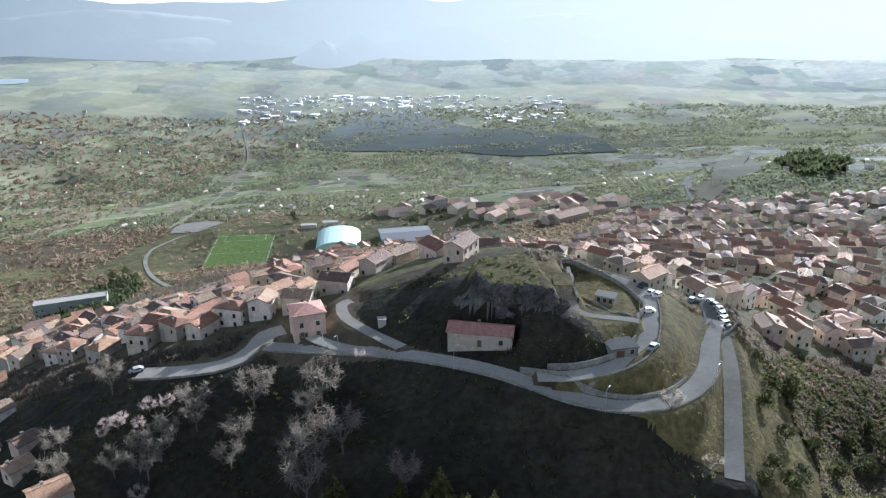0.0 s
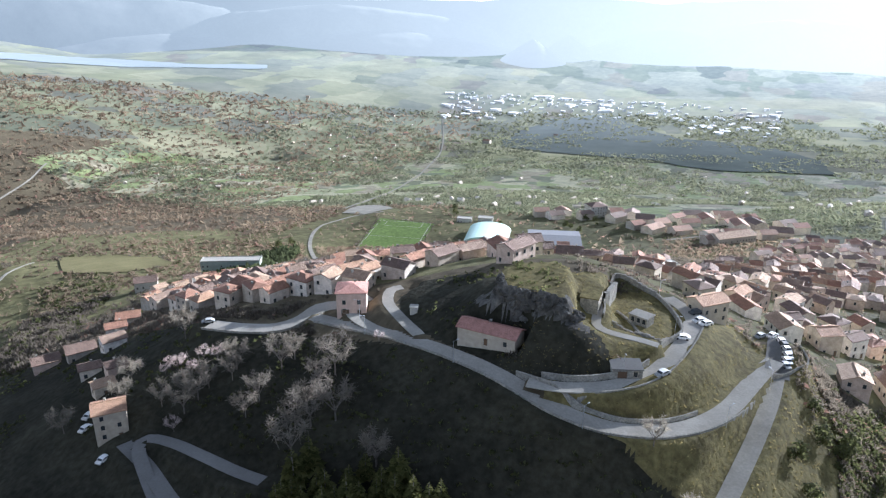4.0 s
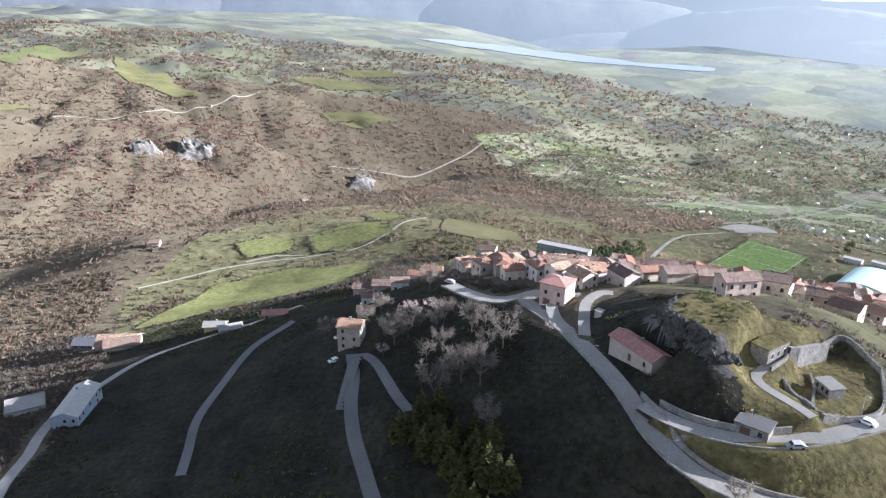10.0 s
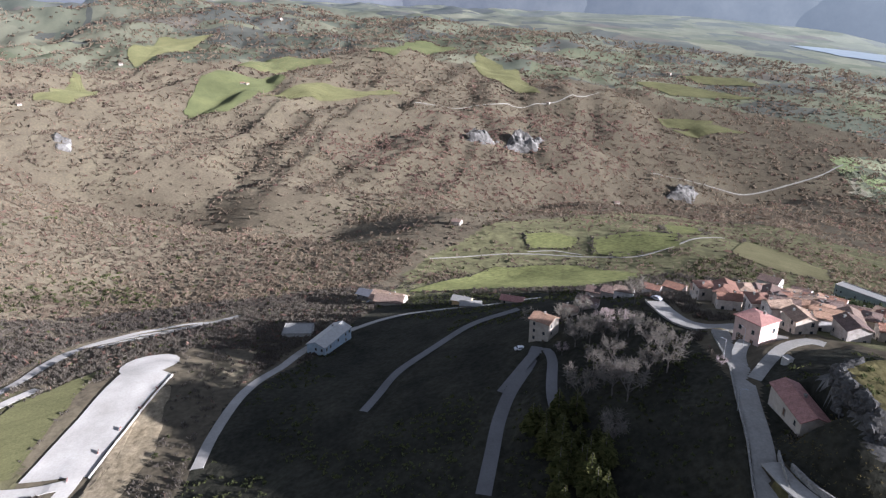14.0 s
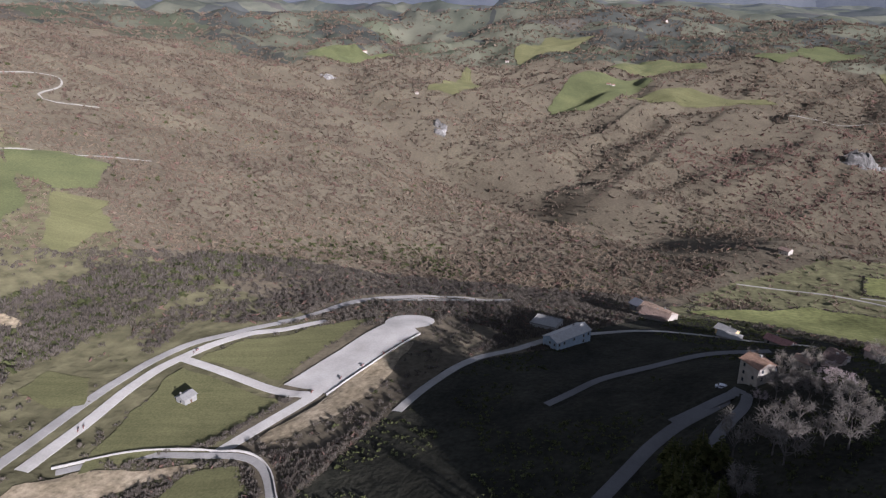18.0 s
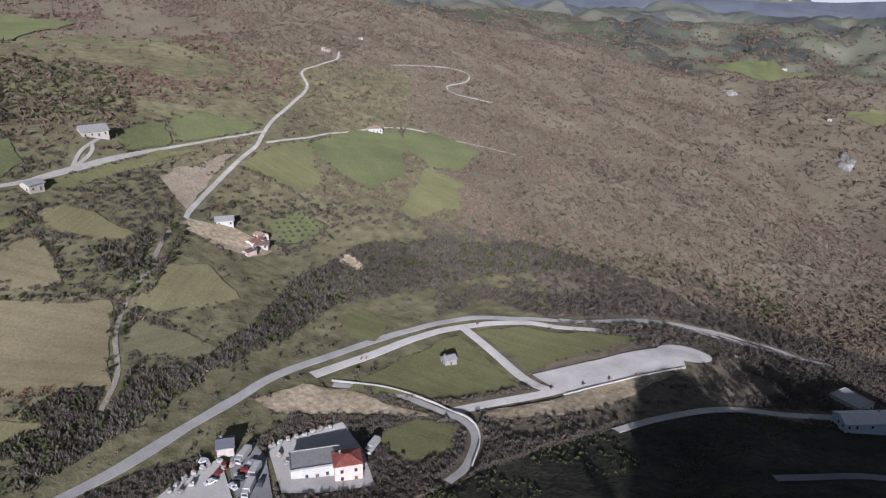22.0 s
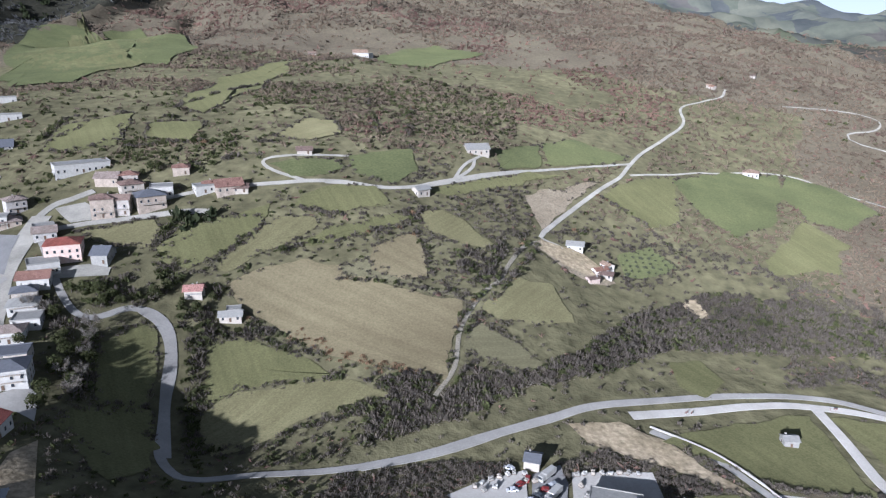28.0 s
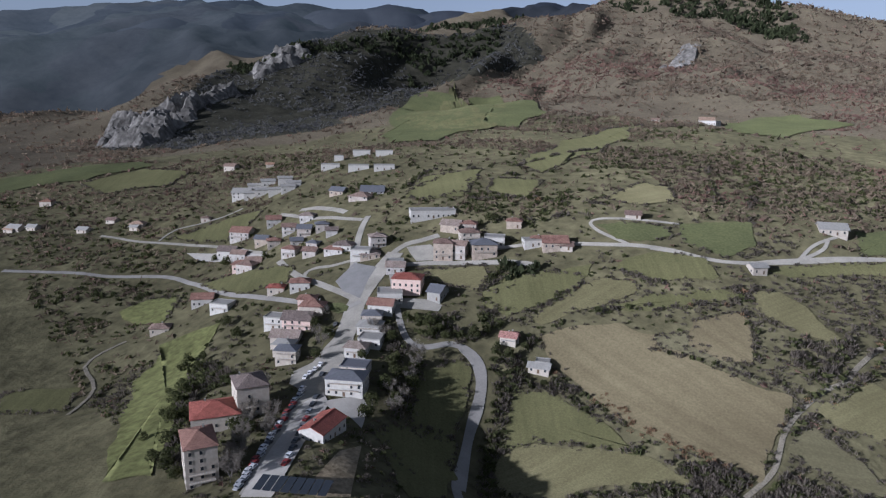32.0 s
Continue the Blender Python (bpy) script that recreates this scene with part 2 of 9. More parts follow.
M_PLOUGH_B = patchy("old_plough_land", (0.1, 0.09, 0.05), (0.125, 0.112, 0.062), (0.15, 0.134, 0.076), 0.02, 0.9, bump=0.2, rows=3.5, along=100, speck=0.18)
M_EARTH_B = patchy("trodden_earth", (0.155, 0.125, 0.083), (0.196, 0.16, 0.108), (0.238, 0.196, 0.135), 0.06, 0.8, bump=0.2)
M_EARTH = patchy("bare_earth", (0.19, 0.15, 0.09), (0.25, 0.2, 0.125), (0.32, 0.26, 0.17), 0.05, 0.4, bump=0.3)
M_ROCK = patchy("castle_rock", (0.055, 0.051, 0.045), (0.098, 0.092, 0.081), (0.17, 0.161, 0.143), 0.25, 1.1, bump=0.9)
M_CLIFF = patchy("limestone_cliff", (0.09, 0.083, 0.071), (0.175, 0.162, 0.14), (0.3, 0.28, 0.24), 0.03, 0.12, bump=0.35)
M_STONE = patchy("stone_wall", (0.18, 0.168, 0.142), (0.26, 0.243, 0.207), (0.35, 0.328, 0.28), 0.5, 2.2, bump=0.5)
M_WALL = palette("plaster", [(0.52, 0.45, 0.36), (0.6, 0.52, 0.42), (0.44, 0.38, 0.31), (0.66, 0.6, 0.52), (0.5, 0.4, 0.33), (0.58, 0.46, 0.38), (0.4, 0.36, 0.31), (0.7, 0.66, 0.6)], 0.9, 0.5)
M_WALL_NEW = palette("village_plaster", [(0.38, 0.345, 0.3), (0.42, 0.4, 0.365), (0.36, 0.3, 0.235), (0.4, 0.37, 0.33), (0.34, 0.3, 0.255)], 0.85, 0.4)
M_ROOF = palette("clay_tiles", [(0.248, 0.135, 0.092), (0.285, 0.156, 0.103), (0.184, 0.130, 0.103), (0.331, 0.208, 0.135), (0.230, 0.166, 0.124), (0.156, 0.109, 0.086), (0.350, 0.250, 0.173)], 0.9, 0.6, 3.2)
M_TOWN_WALL = palette("town_plaster", [(0.5, 0.44, 0.36), (0.6, 0.53, 0.44), (0.42, 0.37, 0.31), (0.66, 0.6, 0.53)], 0.9, 0.1, 0, True)
M_TOWN_ROOF = palette("town_tiles", [(0.239, 0.140, 0.103), (0.267, 0.161, 0.119), (0.184, 0.135, 0.108), (0.313, 0.208, 0.151), (0.166, 0.125, 0.103)], 0.9, 0.1, 0, True)
M_FACTORY = palette("factory_white", [(0.8, 0.8, 0.79), (0.7, 0.71, 0.72), (0.6, 0.6, 0.6)], 0.6, 0.05, 0, True)
M_ROOF_RED = palette("red_roof_tiles", [(0.29, 0.095, 0.068), (0.26, 0.085, 0.06)], 0.85, 0.5, 3.2)
M_ROOF_NEW = palette("weathered_village_tiles", [(0.2, 0.135, 0.105), (0.25, 0.18, 0.14), (0.17, 0.135, 0.115), (0.28, 0.225, 0.185), (0.24, 0.135, 0.1)], 0.9, 0.5, 3.2)
M_ROOF_PINK = palette("faded_pink_tiles", [(0.43, 0.235, 0.185), (0.40, 0.215, 0.175)], 0.9, 0.8, 3.2)
M_PINK = plain("pink_plaster", (0.56, 0.415, 0.335), 0.9, grain=0.7)
M_YELLOW = plain("ochre_plaster", (0.66, 0.46, 0.22), 0.9, grain=0.7)
M_CREAM = plain("cream_plaster", (0.4, 0.35, 0.28), 0.9, grain=0.7)
M_WHITE = plain("white_paint", (0.43, 0.405, 0.35), 0.7, grain=0.8, amount=0.22)
M_GREY = plain("grey_concrete", (0.27, 0.255, 0.22), 0.9, grain=0.9)
M_DARKROOF = plain("dark_sheet_roof", (0.12, 0.12, 0.125), 0.6, grain=0.9)
M_MINT = plain("pale_green_metal", (0.42, 0.56, 0.5), 0.5, grain=0.4, amount=0.12)
M_PALEBLUE = plain("pale_blue_sheet", (0.36, 0.42, 0.44), 0.5, grain=0.5)
M_TEAL = plain("teal_sheet", (0.13, 0.28, 0.28), 0.5, grain=0.5)
M_MOSS = plain("grey_green_render", (0.27, 0.3, 0.25), 0.8, grain=0.5)
M_METAL = plain("galvanised_steel", (0.45, 0.46, 0.47), 0.4, 0.7, amount=0.15)
M_GLASS = plain("window_glass", (0.035, 0.04, 0.045), 0.12, grain=2, amount=0.3)
M_WOOD = plain("dark_wood", (0.12, 0.075, 0.045), 0.7, grain=5)
M_TYRE = plain("tyre_rubber", (0.02, 0.02, 0.02), 0.9)
M_CAR = palette("car_paint", [(0.75, 0.75, 0.74), (0.06, 0.065, 0.07), (0.34, 0.35, 0.36), (0.72, 0.72, 0.72), (0.1, 0.1, 0.1), (0.66, 0.66, 0.65), (0.25, 0.04, 0.035)], 0.6, 0.3)
M_BARK = patchy("bark", (0.10, 0.085, 0.07), (0.15, 0.13, 0.11), (0.21, 0.19, 0.16), 0.8, 4.0, object_space=True, bump=0.4)
M_TWIG = foliage("bare_twigs", (0.19, 0.172, 0.146), (0.36, 0.33, 0.28))
M_WOODS = foliage("bare_winter_woods", (0.152, 0.12, 0.086), (0.23, 0.186, 0.136))
M_THICKET = foliage("bare_thicket", (0.088, 0.077, 0.064), (0.19, 0.166, 0.136))
M_RUST = foliage("russet_bushes", (0.19, 0.13, 0.078), (0.32, 0.215, 0.135))
# bare woods again, greyed and darkened to paint the shaded gorge side
M_WOODS_SHADE = foliage("gorge_woods_painted_shade", (0.085, 0.087, 0.085), (0.15, 0.15, 0.146))
M_WOODS_RED = foliage("russet_winter_woods", (0.17, 0.109, 0.086), (0.255, 0.168, 0.134))
M_PINE = foliage("pine_needles", (0.05, 0.06, 0.02), (0.2, 0.2, 0.075))
M_EVER = foliage("evergreen_leaves", (0.05, 0.058, 0.024), (0.125, 0.135, 0.06))
M_OLIVES = foliage("olive_leaves", (0.095, 0.104, 0.068), (0.19, 0.2, 0.135))
M_TUFT = foliage("dry_grass_tufts", (0.12, 0.1, 0.045), (0.25, 0.215, 0.1))
M_FIR = foliage("dark_fir_wood", (0.03, 0.038, 0.02), (0.075, 0.088, 0.045))
M_BLOOM = foliage("pale_blossom", (0.4, 0.34, 0.33), (0.68, 0.6, 0.58))
M_WATER = plain("lake_water", (0.27, 0.305, 0.315), 0.3, grain=0.01, amount=0.1)


def haze_glow(name, colors, gain=1.0, size=200.0):
    """Far hills with haze painted as emission, growing with distance, brightest towards the sun."""
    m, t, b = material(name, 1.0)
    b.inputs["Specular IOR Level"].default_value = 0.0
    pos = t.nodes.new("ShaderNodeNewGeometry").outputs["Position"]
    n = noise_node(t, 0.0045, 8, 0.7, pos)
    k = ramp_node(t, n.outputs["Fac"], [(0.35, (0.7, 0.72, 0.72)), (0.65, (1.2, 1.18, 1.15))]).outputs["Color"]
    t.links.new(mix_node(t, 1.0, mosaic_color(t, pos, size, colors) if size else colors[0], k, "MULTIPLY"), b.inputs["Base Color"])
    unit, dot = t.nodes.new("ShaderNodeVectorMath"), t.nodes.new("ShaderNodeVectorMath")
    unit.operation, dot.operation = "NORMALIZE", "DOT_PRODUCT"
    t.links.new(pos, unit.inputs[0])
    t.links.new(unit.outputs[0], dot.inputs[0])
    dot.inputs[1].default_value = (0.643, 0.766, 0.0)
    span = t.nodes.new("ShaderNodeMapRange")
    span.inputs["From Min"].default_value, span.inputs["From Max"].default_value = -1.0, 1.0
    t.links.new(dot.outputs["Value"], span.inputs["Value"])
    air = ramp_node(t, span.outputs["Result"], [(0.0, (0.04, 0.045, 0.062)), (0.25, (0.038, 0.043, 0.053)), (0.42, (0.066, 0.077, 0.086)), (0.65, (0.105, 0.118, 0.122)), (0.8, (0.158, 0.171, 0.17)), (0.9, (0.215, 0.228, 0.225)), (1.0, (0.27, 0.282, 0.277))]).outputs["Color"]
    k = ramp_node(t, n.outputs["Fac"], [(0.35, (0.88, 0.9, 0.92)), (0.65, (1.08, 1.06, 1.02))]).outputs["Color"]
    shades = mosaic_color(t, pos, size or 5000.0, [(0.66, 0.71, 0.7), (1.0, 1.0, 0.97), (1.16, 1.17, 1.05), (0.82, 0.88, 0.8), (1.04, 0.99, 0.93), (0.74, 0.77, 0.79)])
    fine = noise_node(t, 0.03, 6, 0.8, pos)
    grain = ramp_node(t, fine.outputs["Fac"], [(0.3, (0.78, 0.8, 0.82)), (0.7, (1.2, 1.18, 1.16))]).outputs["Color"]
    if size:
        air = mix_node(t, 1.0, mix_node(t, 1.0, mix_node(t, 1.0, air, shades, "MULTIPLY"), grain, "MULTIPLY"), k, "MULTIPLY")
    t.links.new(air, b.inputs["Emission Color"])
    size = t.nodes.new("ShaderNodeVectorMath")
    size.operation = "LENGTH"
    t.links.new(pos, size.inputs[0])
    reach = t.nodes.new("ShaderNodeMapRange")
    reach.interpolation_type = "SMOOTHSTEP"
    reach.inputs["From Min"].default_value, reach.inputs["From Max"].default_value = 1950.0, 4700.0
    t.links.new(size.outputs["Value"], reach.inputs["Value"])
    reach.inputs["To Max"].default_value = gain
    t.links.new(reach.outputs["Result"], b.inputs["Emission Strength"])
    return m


# far surfaces that emit their own haze; gain sets how much
M_FARLAND = haze_glow("far_land_haze_glow", [(0.10, 0.105, 0.075), (0.13, 0.13, 0.085), (0.085, 0.085, 0.068), (0.155, 0.15, 0.10), (0.11, 0.115, 0.07), (0.12, 0.105, 0.08)], 0.72, 130.0)
M_FARHILL = haze_glow("far_wooded_hills_haze_glow", [(0.02, 0.022, 0.026), (0.028, 0.029, 0.031), (0.024, 0.026, 0.028)], 0.5, 320.0)
M_FARWOOD = haze_glow("far_pine_wood_haze_glow", [(0.05, 0.058, 0.055)], 0.95, 0.0)
M_RIM = haze_glow("horizon_bank_haze_glow", [(0.06, 0.062, 0.06)], 1.0, 0.0)
M_HAZEHILL = haze_glow("horizon_hills_haze_glow", [(0.07, 0.072, 0.068)], 1.0, 0.0)
# shade on these hills is painted: dark base and a weaker haze glow
M_DARKHILL = haze_glow("wooded_hills_painted_shade", [(0.028, 0.03, 0.032)], 0.45, 0.0)
# spot heights of the castle hill and the old town: x, y, z
CASTLE_HILL = [(51, 187, 514), (3, 157.3, 513.2), (20, 150, 512.6), (33, 144, 510.6), (47, 142.5, 506.9), (61, 149.8, 504.3), (60, 172, 515), (-38, 184, 505), (52, 162, 515), (74, 189, 508), (-82, 172, 499), (-79, 127, 484), (-4, 127, 497), (0, 105, 488),
    (-11, 32, 470), (61, 226, 505), (133, 467, 426), (203, 374, 450), (162, 268, 466), (120, 648, 386), (261, 710, 383), (357, 866, 380), (26, 759, 366),
    (2, 653, 370), (-117, 696, 368), (-245, 750, 352), (-153, 648, 366), (-290, 811, 335), (-279, 591, 368), (-248, 385, 410), (-268, 425, 397),
    (-145, 230, 470), (35, 215, 522), (-160, 46, 443.5), (-176, 58, 442)]
# western slope and gorge
WEST = [(-284, 90, 413), (-391, 199, 380), (-414, 285, 380), (-441, 402, 384), (-632, 48, 336), (-615, 66, 342), (-587, 184, 364), (-974, 558, 278),
    (-1094, 739, 234), (-1140, 915, 212), (-1205, 1179, 240), (-1133, 274, 325), (-1152, 345, 337), (-1525, -136, 413), (-1177, -418, 376),
    (-885, -281, 338), (-1133, -293, 362), (-1300, -450, 402), (-325, -223, 424), (-290, -307, 464), (-390, -140, 383), (-206, -424, 498),
    (-425, -572, 520), (-319, -572, 543), (-707, -882, 556), (-1304, -870, 450), (-176, 49, 444), (-138, -17, 455), (-68, -48, 455), (-275, 105, 417),
    (-66, -91, 456)]
# southern saddle
SOUTH = [(-33, -195, 466), (4, -250, 488), (25, -246, 497), (96, -240, 519), (78, -97, 471), (38, -25, 462), (-43, -344, 516), (53, -318, 537),
    (400, 100, 450), (600, 300, 440), (900, -200, 480), (300, 1500, 190), (-300, 1500, 190), (-958, 1769, 139), (-604, 2207, 118), (-1214, 1666, 170),
    (-991, 2796, 100), (-640, 2600, 80), (0, 60, 478), (70, 90, 474), (42, 122, 489), (20, 90, 483)]
# new village and its slopes
VILLAGE = [(100, 20, 470), (246, -97, 489), (245, -42, 492), (229, -10, 494), (287, -10, 484), (304, -178, 513), (275, -225, 526), (370, -284, 543),
    (444, -385, 558), (155, -730, 585), (169, -274, 546), (403, -92, 462), (446, -142, 470), (463, -221, 486), (580, -292, 503), (752, -326, 500),
    (832, -420, 520), (202, -92, 464), (146, 216, 474), (118, 164, 468), (93, 205, 500)]
# mountains to the south and west
MOUNTAINS = [(937, -655, 534), (1166, -921, 612), (1165, -778, 539), (1095, -1050, 599), (1069, -1315, 718), (1012, -1522, 760), (906, -1953, 850),
    (795, -2043, 807), (1692, -1524, 527), (1430, -2091, 669), (570, -2303, 887), (-325, -2507, 818), (398, -857, 602), (484, -1505, 710),
    (229, -2041, 801), (226, -2442, 988), (-40, -2539, 956), (2552, -3392, 1082), (2136, -3643, 1112), (2852, -3166, 1017), (2484, -1694, 530),
    (3566, -2740, 1002), (3136, -2911, 1010), (599, -835, 598), (-1779, -3921, 771), (-1031, -2828, 647), (-1063, -1814, 580), (817, -1396, 606),
    (594, -1056, 566), (-3193, -2576, 603)]
# far plain and its rim
PLAIN = [(-1990, -1826, 503), (-1962, -1217, 447), (-1104, -1667, 570), (-3492, -1977, 536), (-2621, -314, 514), (-1815, -631, 401), (-2456, 112, 472),
    (-3017, -527, 529), (-3972, 1333, 457), (-1862, 216, 442), (-2094, 1187, 349), (-1632, 1524, 305), (-2458, 878, 425), (-2012, 1353, 336),
    (-3415, 2825, 387), (-1713, 1879, 274), (-3942, 2211, 464), (-2912, 3103, 254), (-1798, 3655, 243), (-596, 4253, 221), (-2073, 4188, 325),
    (-1702, 3173, 222), (28, 3901, 147), (1960, 3374, 166), (470, 862, 397), (486, 760, 409), (1257, 2278, 176), (2326, 4086, 320), (35, 4701, 292),
    (-2186, 4161, 333), (253, 2489, 131)]

def lattice(ix, iy, seed):
    h = (ix.astype(np.int64) * 374761393 + iy.astype(np.int64) * 668265263 + seed * 974711) & 0xFFFFFFFF
    h = ((h ^ (h >> 13)) * 1274126177) & 0xFFFFFFFF
    return ((h ^ (h >> 16)) & 0xFFFF) / 65535.0


def value_noise(x, y, seed=0):
    ix, iy = np.floor(x), np.floor(y)
    fx, fy = x - ix, y - iy
    fx, fy = fx * fx * (3 - 2 * fx), fy * fy * (3 - 2 * fy)
    a, b = lattice(ix, iy, seed), lattice(ix + 1, iy, seed)
    c, d = lattice(ix, iy + 1, seed), lattice(ix + 1, iy + 1, seed)
    return (a + (b - a) * fx) * (1 - fy) + (c + (d - c) * fx) * fy


def fractal(x, y, size, octaves=4, seed=0):
    total, amp = 0.0, 1.0
    for k in range(octaves):
        total = total + amp * (value_noise(x / size, y / size, seed + k) - 0.5)
        size, amp = size * 0.5, amp * 0.5
    return total


def smooth(a, b, v):
    u = np.clip((v - a) / (b - a), 0, 1)
    return u * u * (3 - 2 * u)


def inside(poly, x, y):
    """Signed distance to a polygon, positive inside."""
    x, y = np.asarray(x, float), np.asarray(y, float)
    best, odd = np.full(x.shape, 1e12), np.zeros(x.shape, bool)
    for (x0, y0), (x1, y1) in zip(poly, poly[1:] + poly[:1]):
        dx, dy = x1 - x0, y1 - y0
        u = np.clip(((x - x0) * dx + (y - y0) * dy) / (dx * dx + dy * dy + 1e-9), 0, 1)
        best = np.minimum(best, (x - x0 - u * dx) ** 2 + (y - y0 - u * dy) ** 2)
        odd ^= ((y0 > y) != (y1 > y)) & (x < (x1 - x0) * (y - y0) / (y1 - y0 + 1e-12) + x0)
    return np.where(odd, 1, -1) * np.sqrt(best)


def route_distance(x, y, line):
    """Distance from points to a line of the plan, and the nearest place on it."""
    best, where = np.full(len(x), 1e12), np.zeros(len(x))
    for k, ((x0, y0), (x1, y1)) in enumerate(zip(line[:-1], line[1:])):
        dx, dy = x1 - x0, y1 - y0
        u = np.clip(((x - x0) * dx + (y - y0) * dy) / (dx * dx + dy * dy + 1e-9), 0, 1)
        d = (x - x0 - u * dx) ** 2 + (y - y0 - u * dy) ** 2
        near = d < best
        best[near], where[near] = d[near], k + u[near]
    return np.sqrt(best), where


SPOTS = np.array(CASTLE_HILL + WEST + SOUTH + VILLAGE + MOUNTAINS + PLAIN, float)


def kernel(x, y):
    d2 = (x[:, None] - SPOTS[:, 0]) ** 2 + (y[:, None] - SPOTS[:, 1]) ** 2
    return np.c_[-np.sqrt(d2 + 225.0), np.ones(len(x)), x / 1000, y / 1000]


def solve_spots():
    n = len(SPOTS)
    m = np.zeros((n + 3, n + 3))
    k = kernel(SPOTS[:, 0], SPOTS[:, 1])
    m[:n] = k
    m[n:, :n] = k[:, n:].T
    m[:n, :n] += np.diag(3 + 0.008 * np.hypot(SPOTS[:, 0], SPOTS[:, 1]))
    return np.linalg.solve(m, np.r_[SPOTS[:, 2], 0, 0, 0])


WEIGHT = solve_spots()


# the stream in the gorge west of the castle, from its head to the plain
GORGE = [(-1620, -1150), (-1306, -758), (-1038, -486), (-946, -343), (-862, -219), (-745, -70), (-722, 40), (-800, 170), (-880, 330), (-975, 570), (-1010, 720), (-1100, 900), (-1120, 1100), (-1190, 1480), (-1020, 1800)]


def gorge_relief(x, y):
    """A steep-sided stream bed, and the spurs and gullies that run down to it."""
    z = np.zeros(len(x))
    near = np.where((x < -180) & (x > -2500) & (y > -1700) & (y < 2100))[0]
    if len(near) == 0:
        return z
    x, y = x[near], y[near]
    bend = 70 * fractal(x, y, 240, 3, 201)
    d, k = route_distance(x + bend, y + 0.7 * bend, GORGE)
    line = np.array(GORGE, float)
    bed = np.interp(k, np.arange(len(GORGE)), line[:, 0])
    cut = -30 * np.exp(-(d / 75) ** 1.4) * (1 - 0.75 * smooth(-120, 10, y) * (1 - smooth(180, 330, y)))
    spurs = 0.17 - np.abs(fractal(y + 0.45 * x + bend, 0.2 * x, 230, 4, 203))
    band = smooth(20, 220, d) * (1 - smooth(520, 1150, d))
    z[near] = cut + spurs * band * (30 + 45 * smooth(-60, 200, bed - x)) * (1 - smooth(-760, -520, x)) * (1 - smooth(700, 1050, y))
    return z


def ground_base(x, y):
    """The land before roads and terraces are cut into it."""
    x, y = np.atleast_1d(np.asarray(x, float)).ravel(), np.atleast_1d(np.asarray(y, float)).ravel()
    z = np.concatenate([kernel(x[i:i + 20000], y[i:i + 20000]) @ WEIGHT for i in range(0, len(x), 20000)])
    r = np.hypot(x - 60, y - 120)
    z += fractal(x, y, 60, 3, 5) * 2.5 * smooth(60, 400, r)
    wild = smooth(350, 900, r) * (1 - smooth(420, 760, y + 0.25 * x) * 0.95)
    z += fractal(x, y, 420, 4, 11) * 22 * wild
    gully = np.abs(fractal(x + 30 * fractal(x, y, 150, 2, 31), y, 260, 3, 21))
    z += (gully - 0.2) * 45 * wild * smooth(400, 1100, -x - 0.4 * y)
    z += gorge_relief(x, y)
    # the ridges and side valleys of the mountains in the south
    range_ = smooth(1500, 2600, r) * (1 - smooth(-900, 300, y))
    spur = np.abs(fractal(x + 160 * fractal(x, y, 500, 2, 91), y, 900, 4, 93))
    z += (0.17 - spur) * 300 * range_
    # gullies that run down the mountain behind the village
    rib = np.abs(fractal(x + 60 * fractal(x, y, 220, 2, 95), y * 0.3, 170, 3, 97))
    z += (rib - 0.16) * 120 * smooth(600, 1300, -y) * smooth(-300, 500, x) * (1 - 0.6 * smooth(1500, 2600, r))
    # the long ridge above the crags
    crest, _ = route_distance(x, y, [(1130, -1080), (1060, -1290), (930, -1560), (720, -1780), (480, -2150)])
    z += (30 + 34 * smooth(1350, 1800, -y)) * np.exp(-(crest / 180) ** 2)
    return z


ROUTES = []


def course(points, step=4.0, closed=False):
    """A smooth line through points, cut into even steps."""
    p = np.array(points, float)
    q = np.vstack([p[-1], p, p[:2]]) if closed else np.vstack([2 * p[0] - p[1], p, 2 * p[-1] - p[-2]])
    out = []
    for k in range(len(p) if closed else len(p) - 1):
        a, b, c, d = q[k:k + 4]
        n = max(2, int(np.hypot(*(c - b)) / step))
        for u in np.linspace(0, 1, n, endpoint=False):
            out.append(0.5 * (2 * b + (c - a) * u + (2 * a - 5 * b + 4 * c - d) * u * u + (3 * b - a - 3 * c + d) * u ** 3))
    if not closed:
        out.append(p[-1])
    return np.array(out)


def lay_road(label, width, surface, points):
    far = max(np.hypot(x - 60, y - 120) for x, y in points)
    line = course(points, 2.5 if far < 450 else 8.0)
    z = ground_base(line[:, 0], line[:, 1])
    k = 9 if far < 450 else 3
    z = np.convolve(np.pad(z, k, mode="edge"), np.ones(2 * k + 1) / (2 * k + 1), "valid")
    ROUTES.append((label, width, surface, line, z, far))

# ---- roads: name, label, width, surface, course ----
lay_road("grey asphalt lane along the castle hill", 5.2, M_ROAD_L, [(-48.5, 179.6), (-33, 173.9), (-17, 167.3), (-8.6, 163), (3, 157.3), (12, 153.5), (20, 150), (27, 146.5), (33, 144), (40, 142.3), (47, 142.5), (54, 145), (61, 149.8), (68, 157), (74, 166), (79.1, 177.8), (84.2, 189.8), (89.2, 199.8)])
lay_road("narrow asphalt lane dropping from the village square", 4.5, M_ROAD_L, [(90.6, 202.2), (88.8, 192.4), (85.6, 179.1), (81.1, 164.8), (77, 153.4), (73, 142.5), (69.8, 133.6)])
